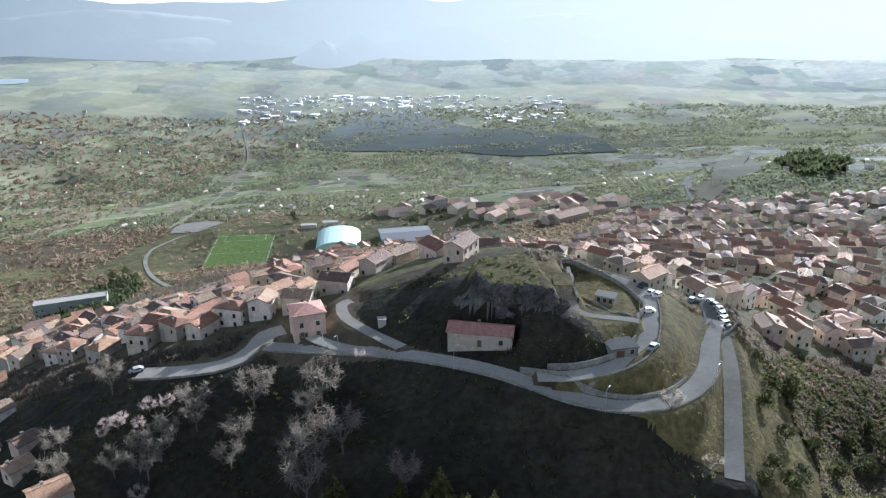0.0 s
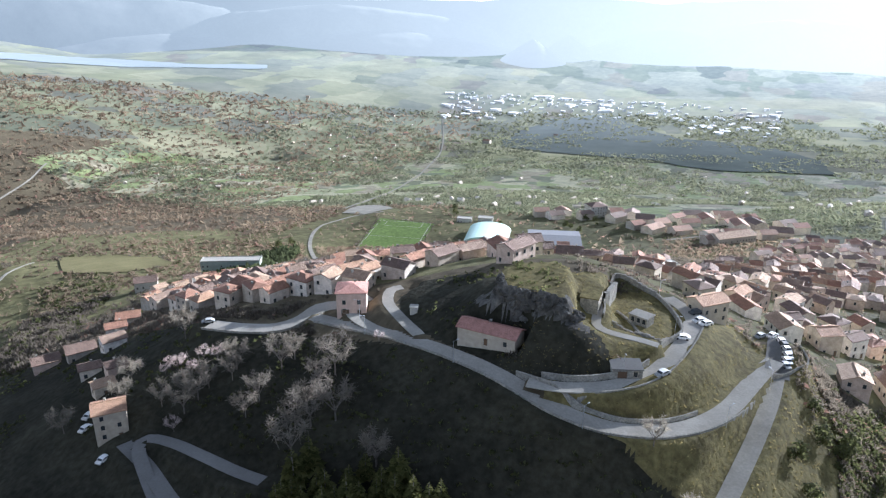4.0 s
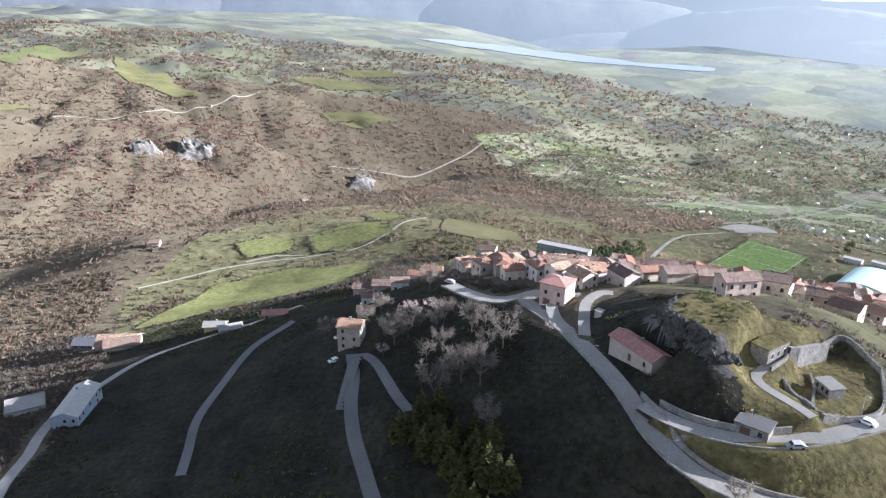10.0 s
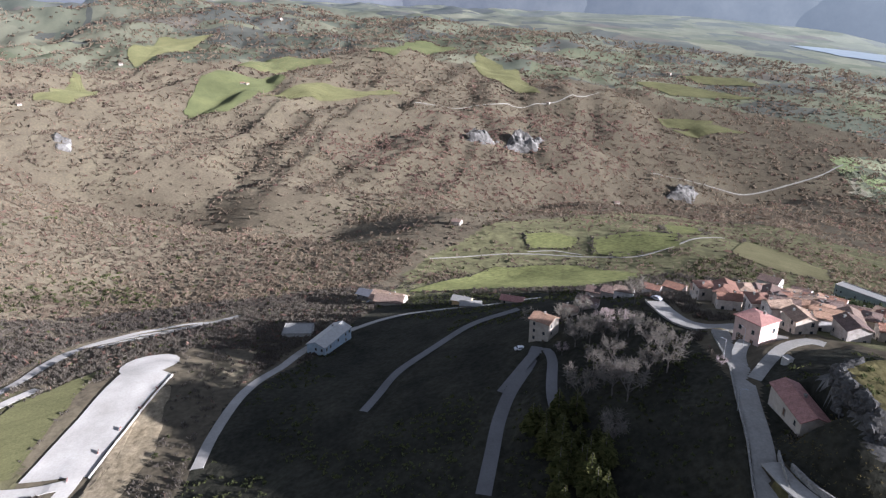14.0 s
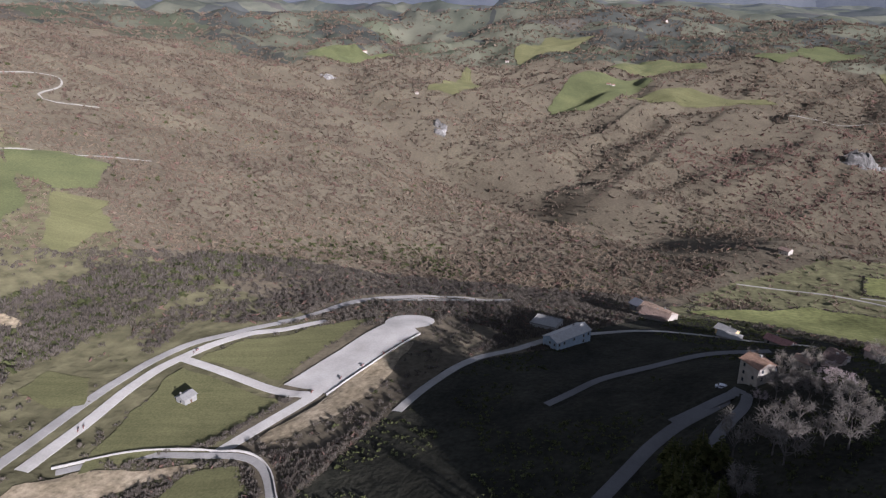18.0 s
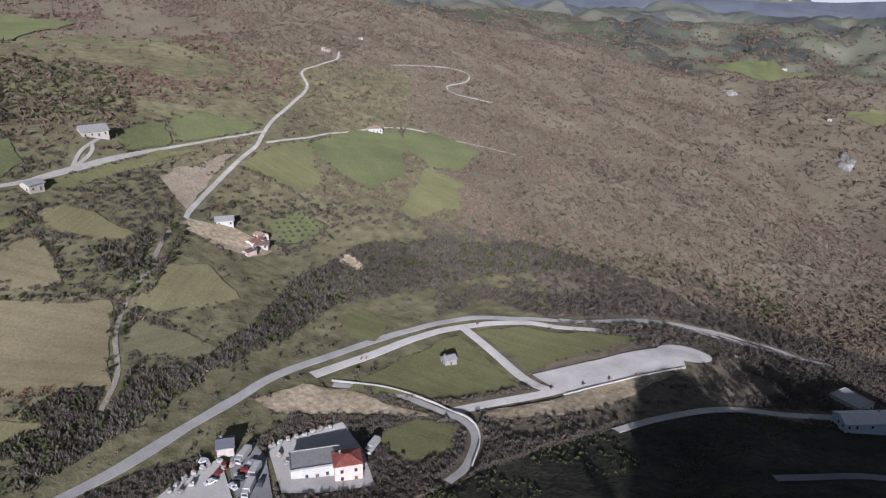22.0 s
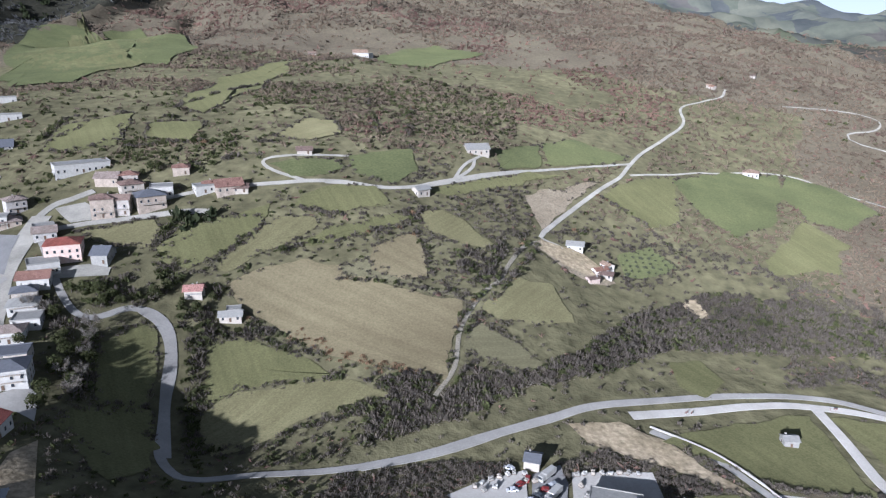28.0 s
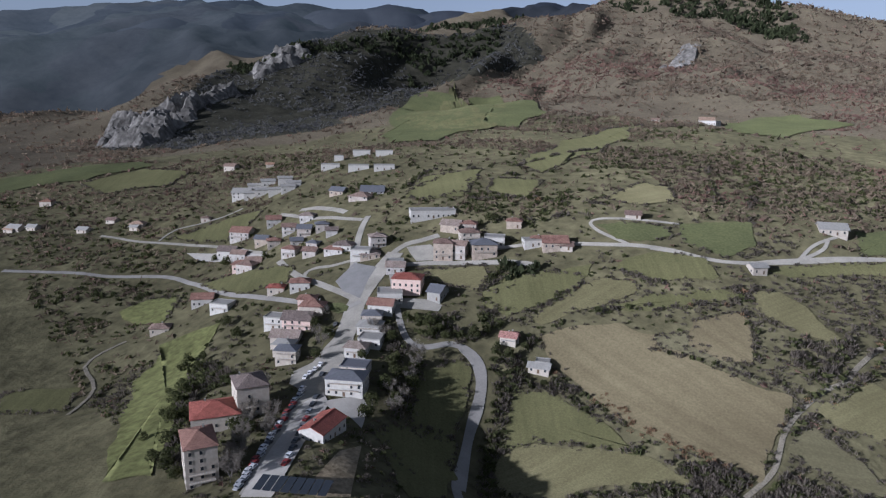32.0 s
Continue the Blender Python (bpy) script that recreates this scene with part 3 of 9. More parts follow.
lay_road("asphalt lane climbing to the castle garden", 4.6, M_ROAD_L, [(25, 148.5), (33, 148.3), (40, 150), (47, 153.6), (53, 159), (56.8, 166), (59.8, 174), (62.8, 184), (65.4, 197.1), (63, 207.3), (58.1, 215)])
lay_road("concrete ramp beside the pink house", 4.0, M_ROAD_L, [(-15.3, 166.8), (-27.5, 173.2), (-36, 181), (-38.1, 189.8), (-35.3, 194.6)])
lay_road("concrete lane behind the pink house", 3.6, M_ROAD_L, [(-8.8, 165.8), (-18.4, 176.5), (-26.3, 187), (-28.8, 196.6), (-26.2, 200.1)])
lay_road("pale concrete path to the castle house", 2.6, M_ROAD_C, [(38.2, 186), (38.6, 180), (38.8, 174), (41.5, 171.5), (46, 170.8), (51, 170.5), (55.2, 169.8)])
lay_road("pale concrete terrace lane by the old houses", 6.5, M_ROAD_C, [(-84.3, 174.6), (-68.5, 173.5), (-58, 175.2), (-52.8, 181), (-50.9, 188.7), (-46.1, 191.9)])
lay_road("asphalt road bending below the old houses", 4.2, M_ROAD_A, [(-6.4, 92.1), (-22.7, 98.2), (-37.7, 103.9), (-52.3, 111.2), (-69, 122.1), (-81.8, 128.9)])
lay_road("asphalt hairpin among dark scrub", 3.6, M_ROAD_A, [(-53.7, 108.6), (-64.9, 117.5), (-74.5, 126), (-74.9, 130.3), (-65.9, 129.5), (-53.4, 125.3), (-42.2, 121.7), (-33.1, 119.8)])
lay_road("pale road along the foot of the shaded slope", 4.2, M_ROAD_C, [(-58.5, 9.3), (-80.8, 11.7), (-112.5, 18.5), (-141.2, 29.6), (-173.4, 43), (-210.8, 83.5), (-213.8, 108.9), (-204.5, 138.8), (-207.6, 169.7)])
lay_road("asphalt track across the shaded slope", 3.1, M_ROAD_A, [(-73.3, 64), (-84.6, 69.9), (-103.9, 79.5), (-122.9, 94.4), (-149.1, 118.2), (-164.1, 145.1)])
lay_road("pale gravel road through brown woods", 3.8, M_ROAD_E, [(-197.4, -64.2), (-209.7, -53.3), (-222.1, -38.4), (-241.3, -23), (-258.9, -3.3)])
lay_road("asphalt road curving round the new car park", 4.3, M_ROAD_B, [(132.3, -57.3), (109.9, -64.1), (84, -75.7), (58.8, -86.7), (35.2, -97.7), (4.7, -105.1), (-41.1, -114.8), (-77, -115.6), (-109, -102.4), (-143.8, -82.5), (-193.5, -73.2), (-222.4, -56.5), (-245.1, -35.6), (-250.7, -16.9)])
lay_road("asphalt road past the car park to the woods", 3.3, M_ROAD_B, [(-128.7, -92.4), (-145.7, -81.5), (-187.7, -77.2), (-215.2, -56.2), (-236.7, -30.4), (-265.6, -4.1)])
lay_road("new pale concrete lane of the car park", 5.1, M_ROAD_C, [(20, -92.9), (-9.7, -98.4), (-42.8, -106.5), (-69.7, -107.8), (-105.5, -98.3), (-119.8, -83.3), (-137.4, -68.4)])
lay_road("new pale concrete cross lane", 5.1, M_ROAD_C, [(-72.8, -109.7), (-68.6, -77.7), (-63.8, -49), (-64.1, -32.8)])
lay_road("new pale concrete lower lane", 5.1, M_ROAD_C, [(-17.8, -42.1), (-41.4, -37), (-63.3, -32), (-74, -31.3)])
lay_road("asphalt bend beside the builders yard", 3.3, M_ROAD_B, [(14.6, -83.9), (-3.6, -66.3), (-12.9, -45.1), (-16.5, -30.4), (-11.8, -18.4), (2, -6.3), (12.8, -2.5)])
lay_road("pale country road climbing the hillside", 2.8, M_ROAD_E, [(-284, -643), (-256, -603), (-200, -568), (-181, -518), (-146, -473), (-103, -420), (-77, -380), (-56, -347), (-24, -310), (11, -269), (24, -250), (14, -248), (0, -246)])
lay_road("narrow farm track beside a hedged ditch", 2.1, M_ROAD_D, [(27, -244), (39.3, -230.8), (52.9, -205.4), (59.1, -191.9), (69.8, -178.3), (79.4, -162.3), (86.8, -144.5), (91.8, -119.7), (101.9, -100.8)])
lay_road("pale country road between meadows", 2.4, M_ROAD_E, [(155, -248), (112, -253), (85, -272), (43, -304), (-2, -337), (-50, -367), (-80, -386)])
lay_road("pale farm road along the ridge", 2.1, M_ROAD_E, [(-72, -363), (-132, -395), (-202, -429), (-252, -426), (-273, -406), (-340, -371)])
lay_road("gravel drive to a white farmhouse", 2.1, M_ROAD_E, [(76.3, -276.9), (61.8, -298.8), (58, -311.3)])
lay_road("dirt track winding in the woods", 2.0, M_ROAD_E, [(-316, -578), (-388, -600), (-446, -600), (-428, -570), (-366, -530), (-370, -513), (-423, -514)])
lay_road("village main street between houses", 10.5, M_ROAD_E, [(250.5, -7.7), (256.3, -25.0), (266.5, -52.2), (275.5, -80.5), (281.6, -105.0), (287.5, -127.2), (293.8, -148.3), (298.3, -163.5), (300.2, -190.0), (300.8, -204.2), (300.4, -215.1)])
lay_road("pale road along village edge and meadows", 2.8, M_ROAD_E, [(240.9, -230.6), (215.7, -239.1), (171.1, -246.8), (146.2, -250), (115.8, -251.8), (79.9, -273.5), (25.4, -316.8)])
lay_road("pale loop drive on the meadow", 2.0, M_ROAD_E, [(166.4, -247.7), (185.9, -256.5), (192.6, -264.1), (188.4, -269), (171.9, -272.2), (141.3, -282)])
lay_road("pale drive to a hillside house", 2.0, M_ROAD_E, [(76.2, -277.2), (66.5, -300.2), (52.7, -318.9)])
lay_road("village street up to the upper houses", 4.4, M_ROAD_E, [(300.3, -191.9), (302.2, -210.7), (297.8, -223.9), (290.1, -229.6), (281.4, -237.8)])
lay_road("straight street to the upper houses", 4.2, M_ROAD_E, [(318.6, -194.3), (326.2, -211.5), (333.6, -228.8), (339.4, -244.7), (342.7, -259.9)])
lay_road("asphalt road past village houses", 4.0, M_ROAD_E, [(301.1, -200.7), (289.6, -203.3), (275.5, -207.9), (260.9, -211.3), (246.2, -215.5), (231.1, -218.9), (213.6, -219.5)])
lay_road("asphalt road round the village green", 4.0, M_ROAD_E, [(384.6, -214.8), (366.9, -199.8), (348.0, -187.0), (333.4, -180.6), (316.6, -172.0), (298.0, -163.9)])
lay_road("curved lane on the village green", 2.8, M_ROAD_E, [(348.3, -187.6), (350.5, -194.3), (346.2, -198.3), (335.6, -199.5), (324.8, -205.3)])
lay_road("pale lane among the upper houses", 3.2, M_ROAD_E, [(436.6, -291.7), (409.7, -277.6), (385.8, -266.7), (362.7, -258.9), (344.5, -255.3)])
lay_road("pale car park lane above the houses", 4.0, M_ROAD_E, [(416.4, -289.0), (400.6, -286.2), (381.5, -276.6), (364.1, -267.2)])
lay_road("asphalt road leaving the village", 3.6, M_ROAD_B, [(296, -163), (306, -156), (339, -163), (374, -174), (403, -184), (448, -209), (486, -223), (534, -217), (595, -209), (633, -203)])
lay_road("lane to the upper village", 2.6, M_ROAD_E, [(410, -235), (461, -256), (506, -264), (550, -268), (609, -276)])
lay_road("pale lane across the green slope", 2.1, M_ROAD_E, [(539, -269), (538, -288), (522, -296), (504, -307), (493, -319)])
lay_road("grey bend of the road under the village", 3.3, M_ROAD_B, [(297.5, -201.3), (258.8, -141.6), (237.1, -148.1), (225.3, -146.7), (217.6, -139), (212.8, -121.7), (210.8, -100.2), (199.9, -62.5)])
lay_road("asphalt road along the brook", 3.6, M_ROAD_B, [(232.3, -147.8), (222.8, -141.8), (216.1, -129.7), (212.9, -107.7), (204.2, -68.8), (194.1, -49.8), (185.2, -46.9), (168.2, -53.1), (139.5, -56.4), (115.4, -61.5), (93.7, -69.8), (67, -83.7), (45.9, -93.1)])
lay_road("farm track by the green meadow", 2.0, M_ROAD_D, [(444, -141), (450, -128), (447, -113), (421, -96), (410, -70)])
lay_road("pale valley road on the plain", 4.6, M_ROAD_E, [(-330, 808), (-395, 1058), (-466, 1438), (-524, 1763), (-586, 2102), (-712, 2545), (-811, 2865)])
lay_road("gravel road winding through the gorge slope", 3.3, M_ROAD_E, [(-1174, 707), (-1164, 840), (-1161, 926), (-1169, 1013), (-1183, 1096), (-1225, 1192)])
lay_road("track along the brown hillside", 3.3, M_ROAD_E, [(-1404, 242), (-1438, 412), (-1492, 523), (-1508, 630), (-1570, 737)])
lay_road("gravel lane beside meadows", 2.6, M_ROAD_E, [(-459, 143), (-457, 193), (-448, 237), (-417, 284), (-399, 318), (-410, 353), (-430, 390), (-444, 428)])
lay_road("farm lane in the meadow", 2.1, M_ROAD_E, [(-456, 236), (-450, 259), (-428, 279)])
lay_road("road looping above the football ground", 3.6, M_ROAD_E, [(-182, 438), (-252, 561), (-286, 648), (-284, 723), (-256, 762)])
lay_road("pale town road above the roofs", 4.3, M_ROAD_E, [(74, 668), (109, 690), (143, 718)])
lay_road("pale road on the far hill", 3.3, M_ROAD_E, [(278, 729), (298, 805), (327, 868), (349, 889)])

# level places: outline, height, width of the bank round them
TERRACES = [
    ([(8, 178), (11, 167.5), (20, 165.5), (29, 164), (34, 162.5), (36, 170), (35, 182), (34, 191), (33, 197), (24, 197), (13, 192), (8, 187)], 521.6, 11.0),
    ([(11, 179), (13, 170.5), (20, 169), (27, 167.5), (31, 166.5), (31.5, 172), (30, 182), (29, 190), (24.5, 194), (14, 189.5), (11, 185)], 527.0, 3.2),
    ([(-222, 560), (-146, 560), (-154, 690), (-238, 690)], 366.0, 24.0),
    ([(-124, 604), (4, 616), (4, 694), (-110, 694)], 368.0, 24.0),
    ([(41, 178), (42, 194), (42, 211), (54, 208), (60, 187), (54, 174)], 513.2, 4.0),
    ([(4, 160.5), (20.5, 157), (22, 166), (6, 168.5)], 513.9, 2.6),
    ([(86, 196), (82, 206), (92, 218), (99, 212), (96, 196)], 500.5, 5.0),
]

# ---- the ground: one sheet, fine near the castle hill and coarse towards its rim ----
N, REACH, BEND, CX, CY = 600, 4700.0, 5.0, 40.0, 130.0
U = np.linspace(-1, 1, N + 1)
AXIS = REACH * np.sinh(BEND * U) / np.sinh(BEND)


CUT = 240      # roads further out lie on the sheet as it is


def ground(x, y):
    """The land with its castle rock, terraces and road cuttings."""
    z = ground_base(x, y)
    for poly, top, edge in TERRACES:
        d = inside(poly, x, y)
        z = z + (top - z) * smooth(-edge, 0.6, d)
    cuts = []
    for label, width, surface, line, zs, far in ROUTES:
        if far > CUT:
            continue
        m = width / 2 + 7
        near = np.where((x > line[:, 0].min() - m) & (x < line[:, 0].max() + m) & (y > line[:, 1].min() - m) & (y < line[:, 1].max() + m))[0]
        if len(near) == 0:
            continue
        d, k = route_distance(x[near], y[near], line)
        zr = np.interp(k, np.arange(len(zs)), zs)
        f = 1 - smooth(width / 2 + 0.8, width / 2 + 5.5, d)
        z[near] += (zr - 0.12 - z[near]) * f
        cuts.append((near, d - width / 2, zr))
    # where two lanes run close together each keeps its own bed
    edge, bed = np.full(len(x), 99.0), np.zeros(len(x))
    for near, e, zr in cuts:
        first = e < edge[near]
        edge[near[first]], bed[near[first]] = e[first], zr[first]
    f = 1 - smooth(0.7, 2.2, edge)
    z += (bed - 0.12 - z) * f
    return z


GX, GY = np.meshgrid(CX + AXIS, CY + AXIS, indexing="ij")
GZ = ground(GX.ravel(), GY.ravel()).reshape(GX.shape)


def on_ground(x, y):
    """Height of the sheet itself at x, y."""
    x, y = np.asarray(x, float), np.asarray(y, float)
    u = (np.arcsinh(np.clip(x - CX, -REACH, REACH) / REACH * np.sinh(BEND)) / BEND + 1) / 2 * N
    v = (np.arcsinh(np.clip(y - CY, -REACH, REACH) / REACH * np.sinh(BEND)) / BEND + 1) / 2 * N
    i, j = np.clip(u.astype(int), 0, N - 1), np.clip(v.astype(int), 0, N - 1)
    x0, x1, y0, y1 = CX + AXIS[i], CX + AXIS[i + 1], CY + AXIS[j], CY + AXIS[j + 1]
    a, b = (x - x0) / (x1 - x0), (y - y0) / (y1 - y0)
    z00, z10, z01, z11 = GZ[i, j], GZ[i + 1, j], GZ[i, j + 1], GZ[i + 1, j + 1]
    # triangles split along the diagonal from (0, 0) to (1, 1)
    return np.where(a >= b, z00 + (z10 - z00) * a + (z11 - z10) * b, z00 + (z01 - z00) * b + (z11 - z01) * a)


def gz(x, y):
    return float(on_ground(np.array([x]), np.array([y]))[0])


def mesh_of(name, verts, faces, mats=(), slots=None, flat=False):
    """A mesh from arrays: faces is an (n, 3) or (n, 4) array."""
    verts, faces = np.asarray(verts, np.float32), np.asarray(faces, np.int32)
    me = bpy.data.meshes.new(name)
    k = faces.shape[1]
    me.vertices.add(len(verts))
    me.vertices.foreach_set("co", verts.ravel())
    me.loops.add(faces.size)
    me.loops.foreach_set("vertex_index", faces.ravel())
    me.polygons.add(len(faces))
    me.polygons.foreach_set("loop_start", np.arange(0, faces.size, k, dtype=np.int32))
    for m in mats:
        me.materials.append(m)
    if slots is not None:
        me.polygons.foreach_set("material_index", np.asarray(slots, np.int32))
    me.polygons.foreach_set("use_smooth", np.full(len(faces), not flat))
    me.update(calc_edges=True)
    return me


class Shape:
    """Collects solid pieces into one mesh."""

    def __init__(self):
        self.v, self.f = [], []

    def solid(self, verts, faces, m=None):
        k = len(self.v)
        self.v += [tuple((m @ Vector(p)) if m is not None else p) for p in verts]
        self.f += [tuple(k + i for i in f) for f in faces]
        return self

    def box(self, x, y, z, sx, sy, sz, turn=0.0):
        """A box centred on x, y with its foot at z."""
        a, b = sx / 2, sy / 2
        vs = [(-a, -b, 0), (a, -b, 0), (a, b, 0), (-a, b, 0), (-a, -b, sz), (a, -b, sz), (a, b, sz), (-a, b, sz)]
        return self.solid(vs, [(3, 2, 1, 0), (4, 5, 6, 7), (0, 1, 5, 4), (1, 2, 6, 5), (2, 3, 7, 6), (3, 0, 4, 7)], pose(x, y, z, 0, 0, turn))

    def tube(self, p, q, r0, r1, n=6):
        p, q = Vector(p), Vector(q)
        rot = (q - p).to_track_quat("Z", "Y").to_matrix()
        ring = [rot @ Vector((math.cos(2 * math.pi * k / n), math.sin(2 * math.pi * k / n), 0)) for k in range(n)]
        vs = [tuple(p + c * r0) for c in ring] + [tuple(q + c * r1) for c in ring]
        fs = [(k, (k + 1) % n, n + (k + 1) % n, n + k) for k in range(n)] + [tuple(range(n, 2 * n)), tuple(range(n - 1, -1, -1))]
        return self.solid(vs, fs)

    def mesh(self, name, mat):
        me = bpy.data.meshes.new(name)
        me.from_pydata(self.v, [], self.f)
        me.materials.append(mat)
        me.update()
        return me


def part(name, shape, mat, parent, label="", place=None):
    """One mesh object under a thing or under a part."""
    ob = new(name, shape.mesh(name, mat) if isinstance(shape, Shape) else shape)
    ob.parent = parent
    if place is not None:
        ob.matrix_basis = place
    return tagged(ob, label)


def thing(name, m, label, category, group="", kind=""):
    ob = new(name)
    ob.matrix_basis = m
    return tagged(ob, label, category, group, kind)


# ---- ground sheet ----
ids = np.arange((N + 1) ** 2).reshape(N + 1, N + 1)
a, b, c, d = ids[:-1, :-1].ravel(), ids[1:, :-1].ravel(), ids[1:, 1:].ravel(), ids[:-1, 1:].ravel()
tri = np.concatenate([np.c_[a, b, c], np.c_[a, c, d]])
verts = np.c_[GX.ravel(), GY.ravel(), GZ.ravel()]
mid = verts[tri].mean(1)
far_off = np.hypot(mid[:, 0] - 60, mid[:, 1] - 120)
kind = np.zeros(len(tri), int)
on_plain = (mid[:, 1] + 0.35 * mid[:, 0] + 120 * fractal(mid[:, 0], mid[:, 1], 300, 3, 3) > 780) & (mid[:, 0] > -1150 - 0.1 * mid[:, 1])
kind[on_plain] = 1
pasture = (inside([(-130, -60), (-210, -330), (-330, -560), (-150, -700), (250, -760), (620, -640), (900, -480), (1200, 0), (400, 60), (150, 40), (60, -20)], mid[:, 0], mid[:, 1]) > 40 * fractal(mid[:, 0], mid[:, 1], 120, 3, 8)) & (kind == 0)
kind[pasture] = 5
# gorge side turned from the sun: shade painted into ground and woods
SHADED_WOODS = [(1000, -650), (1100, -900), (1250, -1250), (1000, -1500), (700, -1750), (560, -1580), (690, -1200), (640, -740), (800, -600)]
kind[inside(SHADED_WOODS, mid[:, 0], mid[:, 1]) > 60 * fractal(mid[:, 0], mid[:, 1], 160, 3, 19)] = 2
VALLEY = [(-190, 140), (-290, 70), (-420, 110), (-600, 260), (-760, 480), (-640, 640), (-420, 650), (-300, 560), (-250, 400), (-250, 330)]
valley = (inside(VALLEY, mid[:, 0], mid[:, 1]) > 30 * fractal(mid[:, 0], mid[:, 1], 90, 3, 18)) & (kind == 0)
kind[valley] = 6
# slope below the castle, its shade painted by the near-black scrub ground
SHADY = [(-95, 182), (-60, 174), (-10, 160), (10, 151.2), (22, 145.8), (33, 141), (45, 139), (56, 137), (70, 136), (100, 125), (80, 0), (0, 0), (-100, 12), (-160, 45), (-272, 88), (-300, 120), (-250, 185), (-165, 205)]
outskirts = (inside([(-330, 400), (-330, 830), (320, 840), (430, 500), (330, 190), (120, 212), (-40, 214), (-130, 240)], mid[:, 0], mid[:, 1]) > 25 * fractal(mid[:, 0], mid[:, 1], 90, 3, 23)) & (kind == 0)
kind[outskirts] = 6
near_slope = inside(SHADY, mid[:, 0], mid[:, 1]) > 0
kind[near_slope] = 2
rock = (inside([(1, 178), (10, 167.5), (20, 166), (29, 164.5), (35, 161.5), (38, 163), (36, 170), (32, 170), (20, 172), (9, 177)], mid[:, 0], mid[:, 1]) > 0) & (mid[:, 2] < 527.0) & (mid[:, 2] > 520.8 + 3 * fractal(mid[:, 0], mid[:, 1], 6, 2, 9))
# castle bank takes the shade-darkened scrub colour too
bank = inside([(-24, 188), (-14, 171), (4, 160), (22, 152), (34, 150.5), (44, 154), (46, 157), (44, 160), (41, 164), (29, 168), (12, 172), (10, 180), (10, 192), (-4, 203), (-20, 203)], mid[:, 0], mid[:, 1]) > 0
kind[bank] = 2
kind[rock] = 3
top = (inside([(3, 178), (12, 170), (33, 165), (42, 160), (52, 149), (62, 150), (80, 170), (66, 196), (48, 215), (30, 200), (8, 195)], mid[:, 0], mid[:, 1]) > 0) & (kind == 0)
kind[top] = 4
kind[(np.hypot(mid[:, 0] - 80, mid[:, 1] - 160) < 52) & (kind == 0)] = 4
sheet = far_off < 1950 + 1350 * smooth(250, 900, -mid[:, 1]) * smooth(-1500, -600, mid[:, 0]) * (1 - smooth(1500, 2400, mid[:, 0] + 0.35 * mid[:, 1]))
land = new("ground", mesh_of("ground", verts, tri[sheet], [M_LAND, M_PLAINLAND, M_SLOPE_SHADE, M_ROCK, M_GRASS, M_PASTURE, M_MEADOW], kind[sheet]))
tagged(land, "brown wooded winter hillsides with dry grass and fields", "ground", kind="structure")
south = ((mid[~sheet][:, 1] < -250) & (mid[~sheet][:, 0] > -900 + 0.35 * (mid[~sheet][:, 1] + 2500))).astype(int)
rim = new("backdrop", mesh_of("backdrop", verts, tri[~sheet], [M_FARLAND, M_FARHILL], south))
tagged(rim, "far plain and hills with haze as a glow", "backdrop", kind="structure")

# added pale bank all round, past the last hills: plain and haze as emission
turns = np.linspace(radians(-60), radians(172), 261)
bank_rows = []
for u in np.linspace(0, 1, 25):
    reach = 4500 + 270 * u
    px_, py_ = 40 - np.sin(turns) * reach, 130 + np.cos(turns) * reach
    uneven = fractal(3000 * turns, 0 * turns, 420, 4, 301)
    base = np.minimum(on_ground(px_, py_), 330) - 20
    bank_rows.append(np.c_[px_, py_, base + (560 + 75 * smooth(1.2, 1.9, turns) + 45 * uneven - base) * u])
nt = len(turns)
q = (np.arange(24)[:, None] * nt + np.arange(nt - 1)[None, :]).ravel()
tagged(new("backdrop", mesh_of("horizon", np.concatenate(bank_rows), np.c_[q, q + 1, q + nt + 1, q + nt], [M_RIM])), "added bank on the horizon glowing as pale haze", "backdrop", kind="structure")


def far_hill(x, y, foot, height, rx, ry, turn, power, seed, mat=None):
    """A hill on the horizon; its blue haze of distance is painted as emission."""
    k, n = 40, 110
    vs, fs = [], []
    for i in range(k + 1):
        for j in range(n):
            u, a = i / k, 2 * math.pi * j / n
            p = Vector((rx * u * math.cos(a), ry * u * math.sin(a), 0))
            q = noise.noise(Vector((p.x / rx * 2 + seed, p.y / ry * 2, 0))) + 0.5 * noise.noise(Vector((p.x / rx * 5, p.y / ry * 5 + seed, 0)))
            p.z = height * (1 - u ** power) * (1 + 0.16 * q * u)
            p.z += height * 0.3 * u * (1 - u) * 2 * (abs(noise.noise(Vector((p.x / 420 + seed, p.y / 420, 1)))) + 0.5 * abs(noise.noise(Vector((p.x / 170, p.y / 170, seed)))) - 0.4)
            p.z -= 60 * u
            vs.append(pose(x, y, foot, 0, 0, turn) @ p)
    for i in range(k):
        for j in range(n):
            fs.append((i * n + j, (i + 1) * n + j, (i + 1) * n + (j + 1) % n, i * n + (j + 1) % n))
    tagged(new("backdrop", mesh_of("far_hill", [tuple(v) for v in vs], fs, [mat or M_HAZEHILL])), "hill on the horizon with haze glow in its colour", "backdrop", kind="structure")


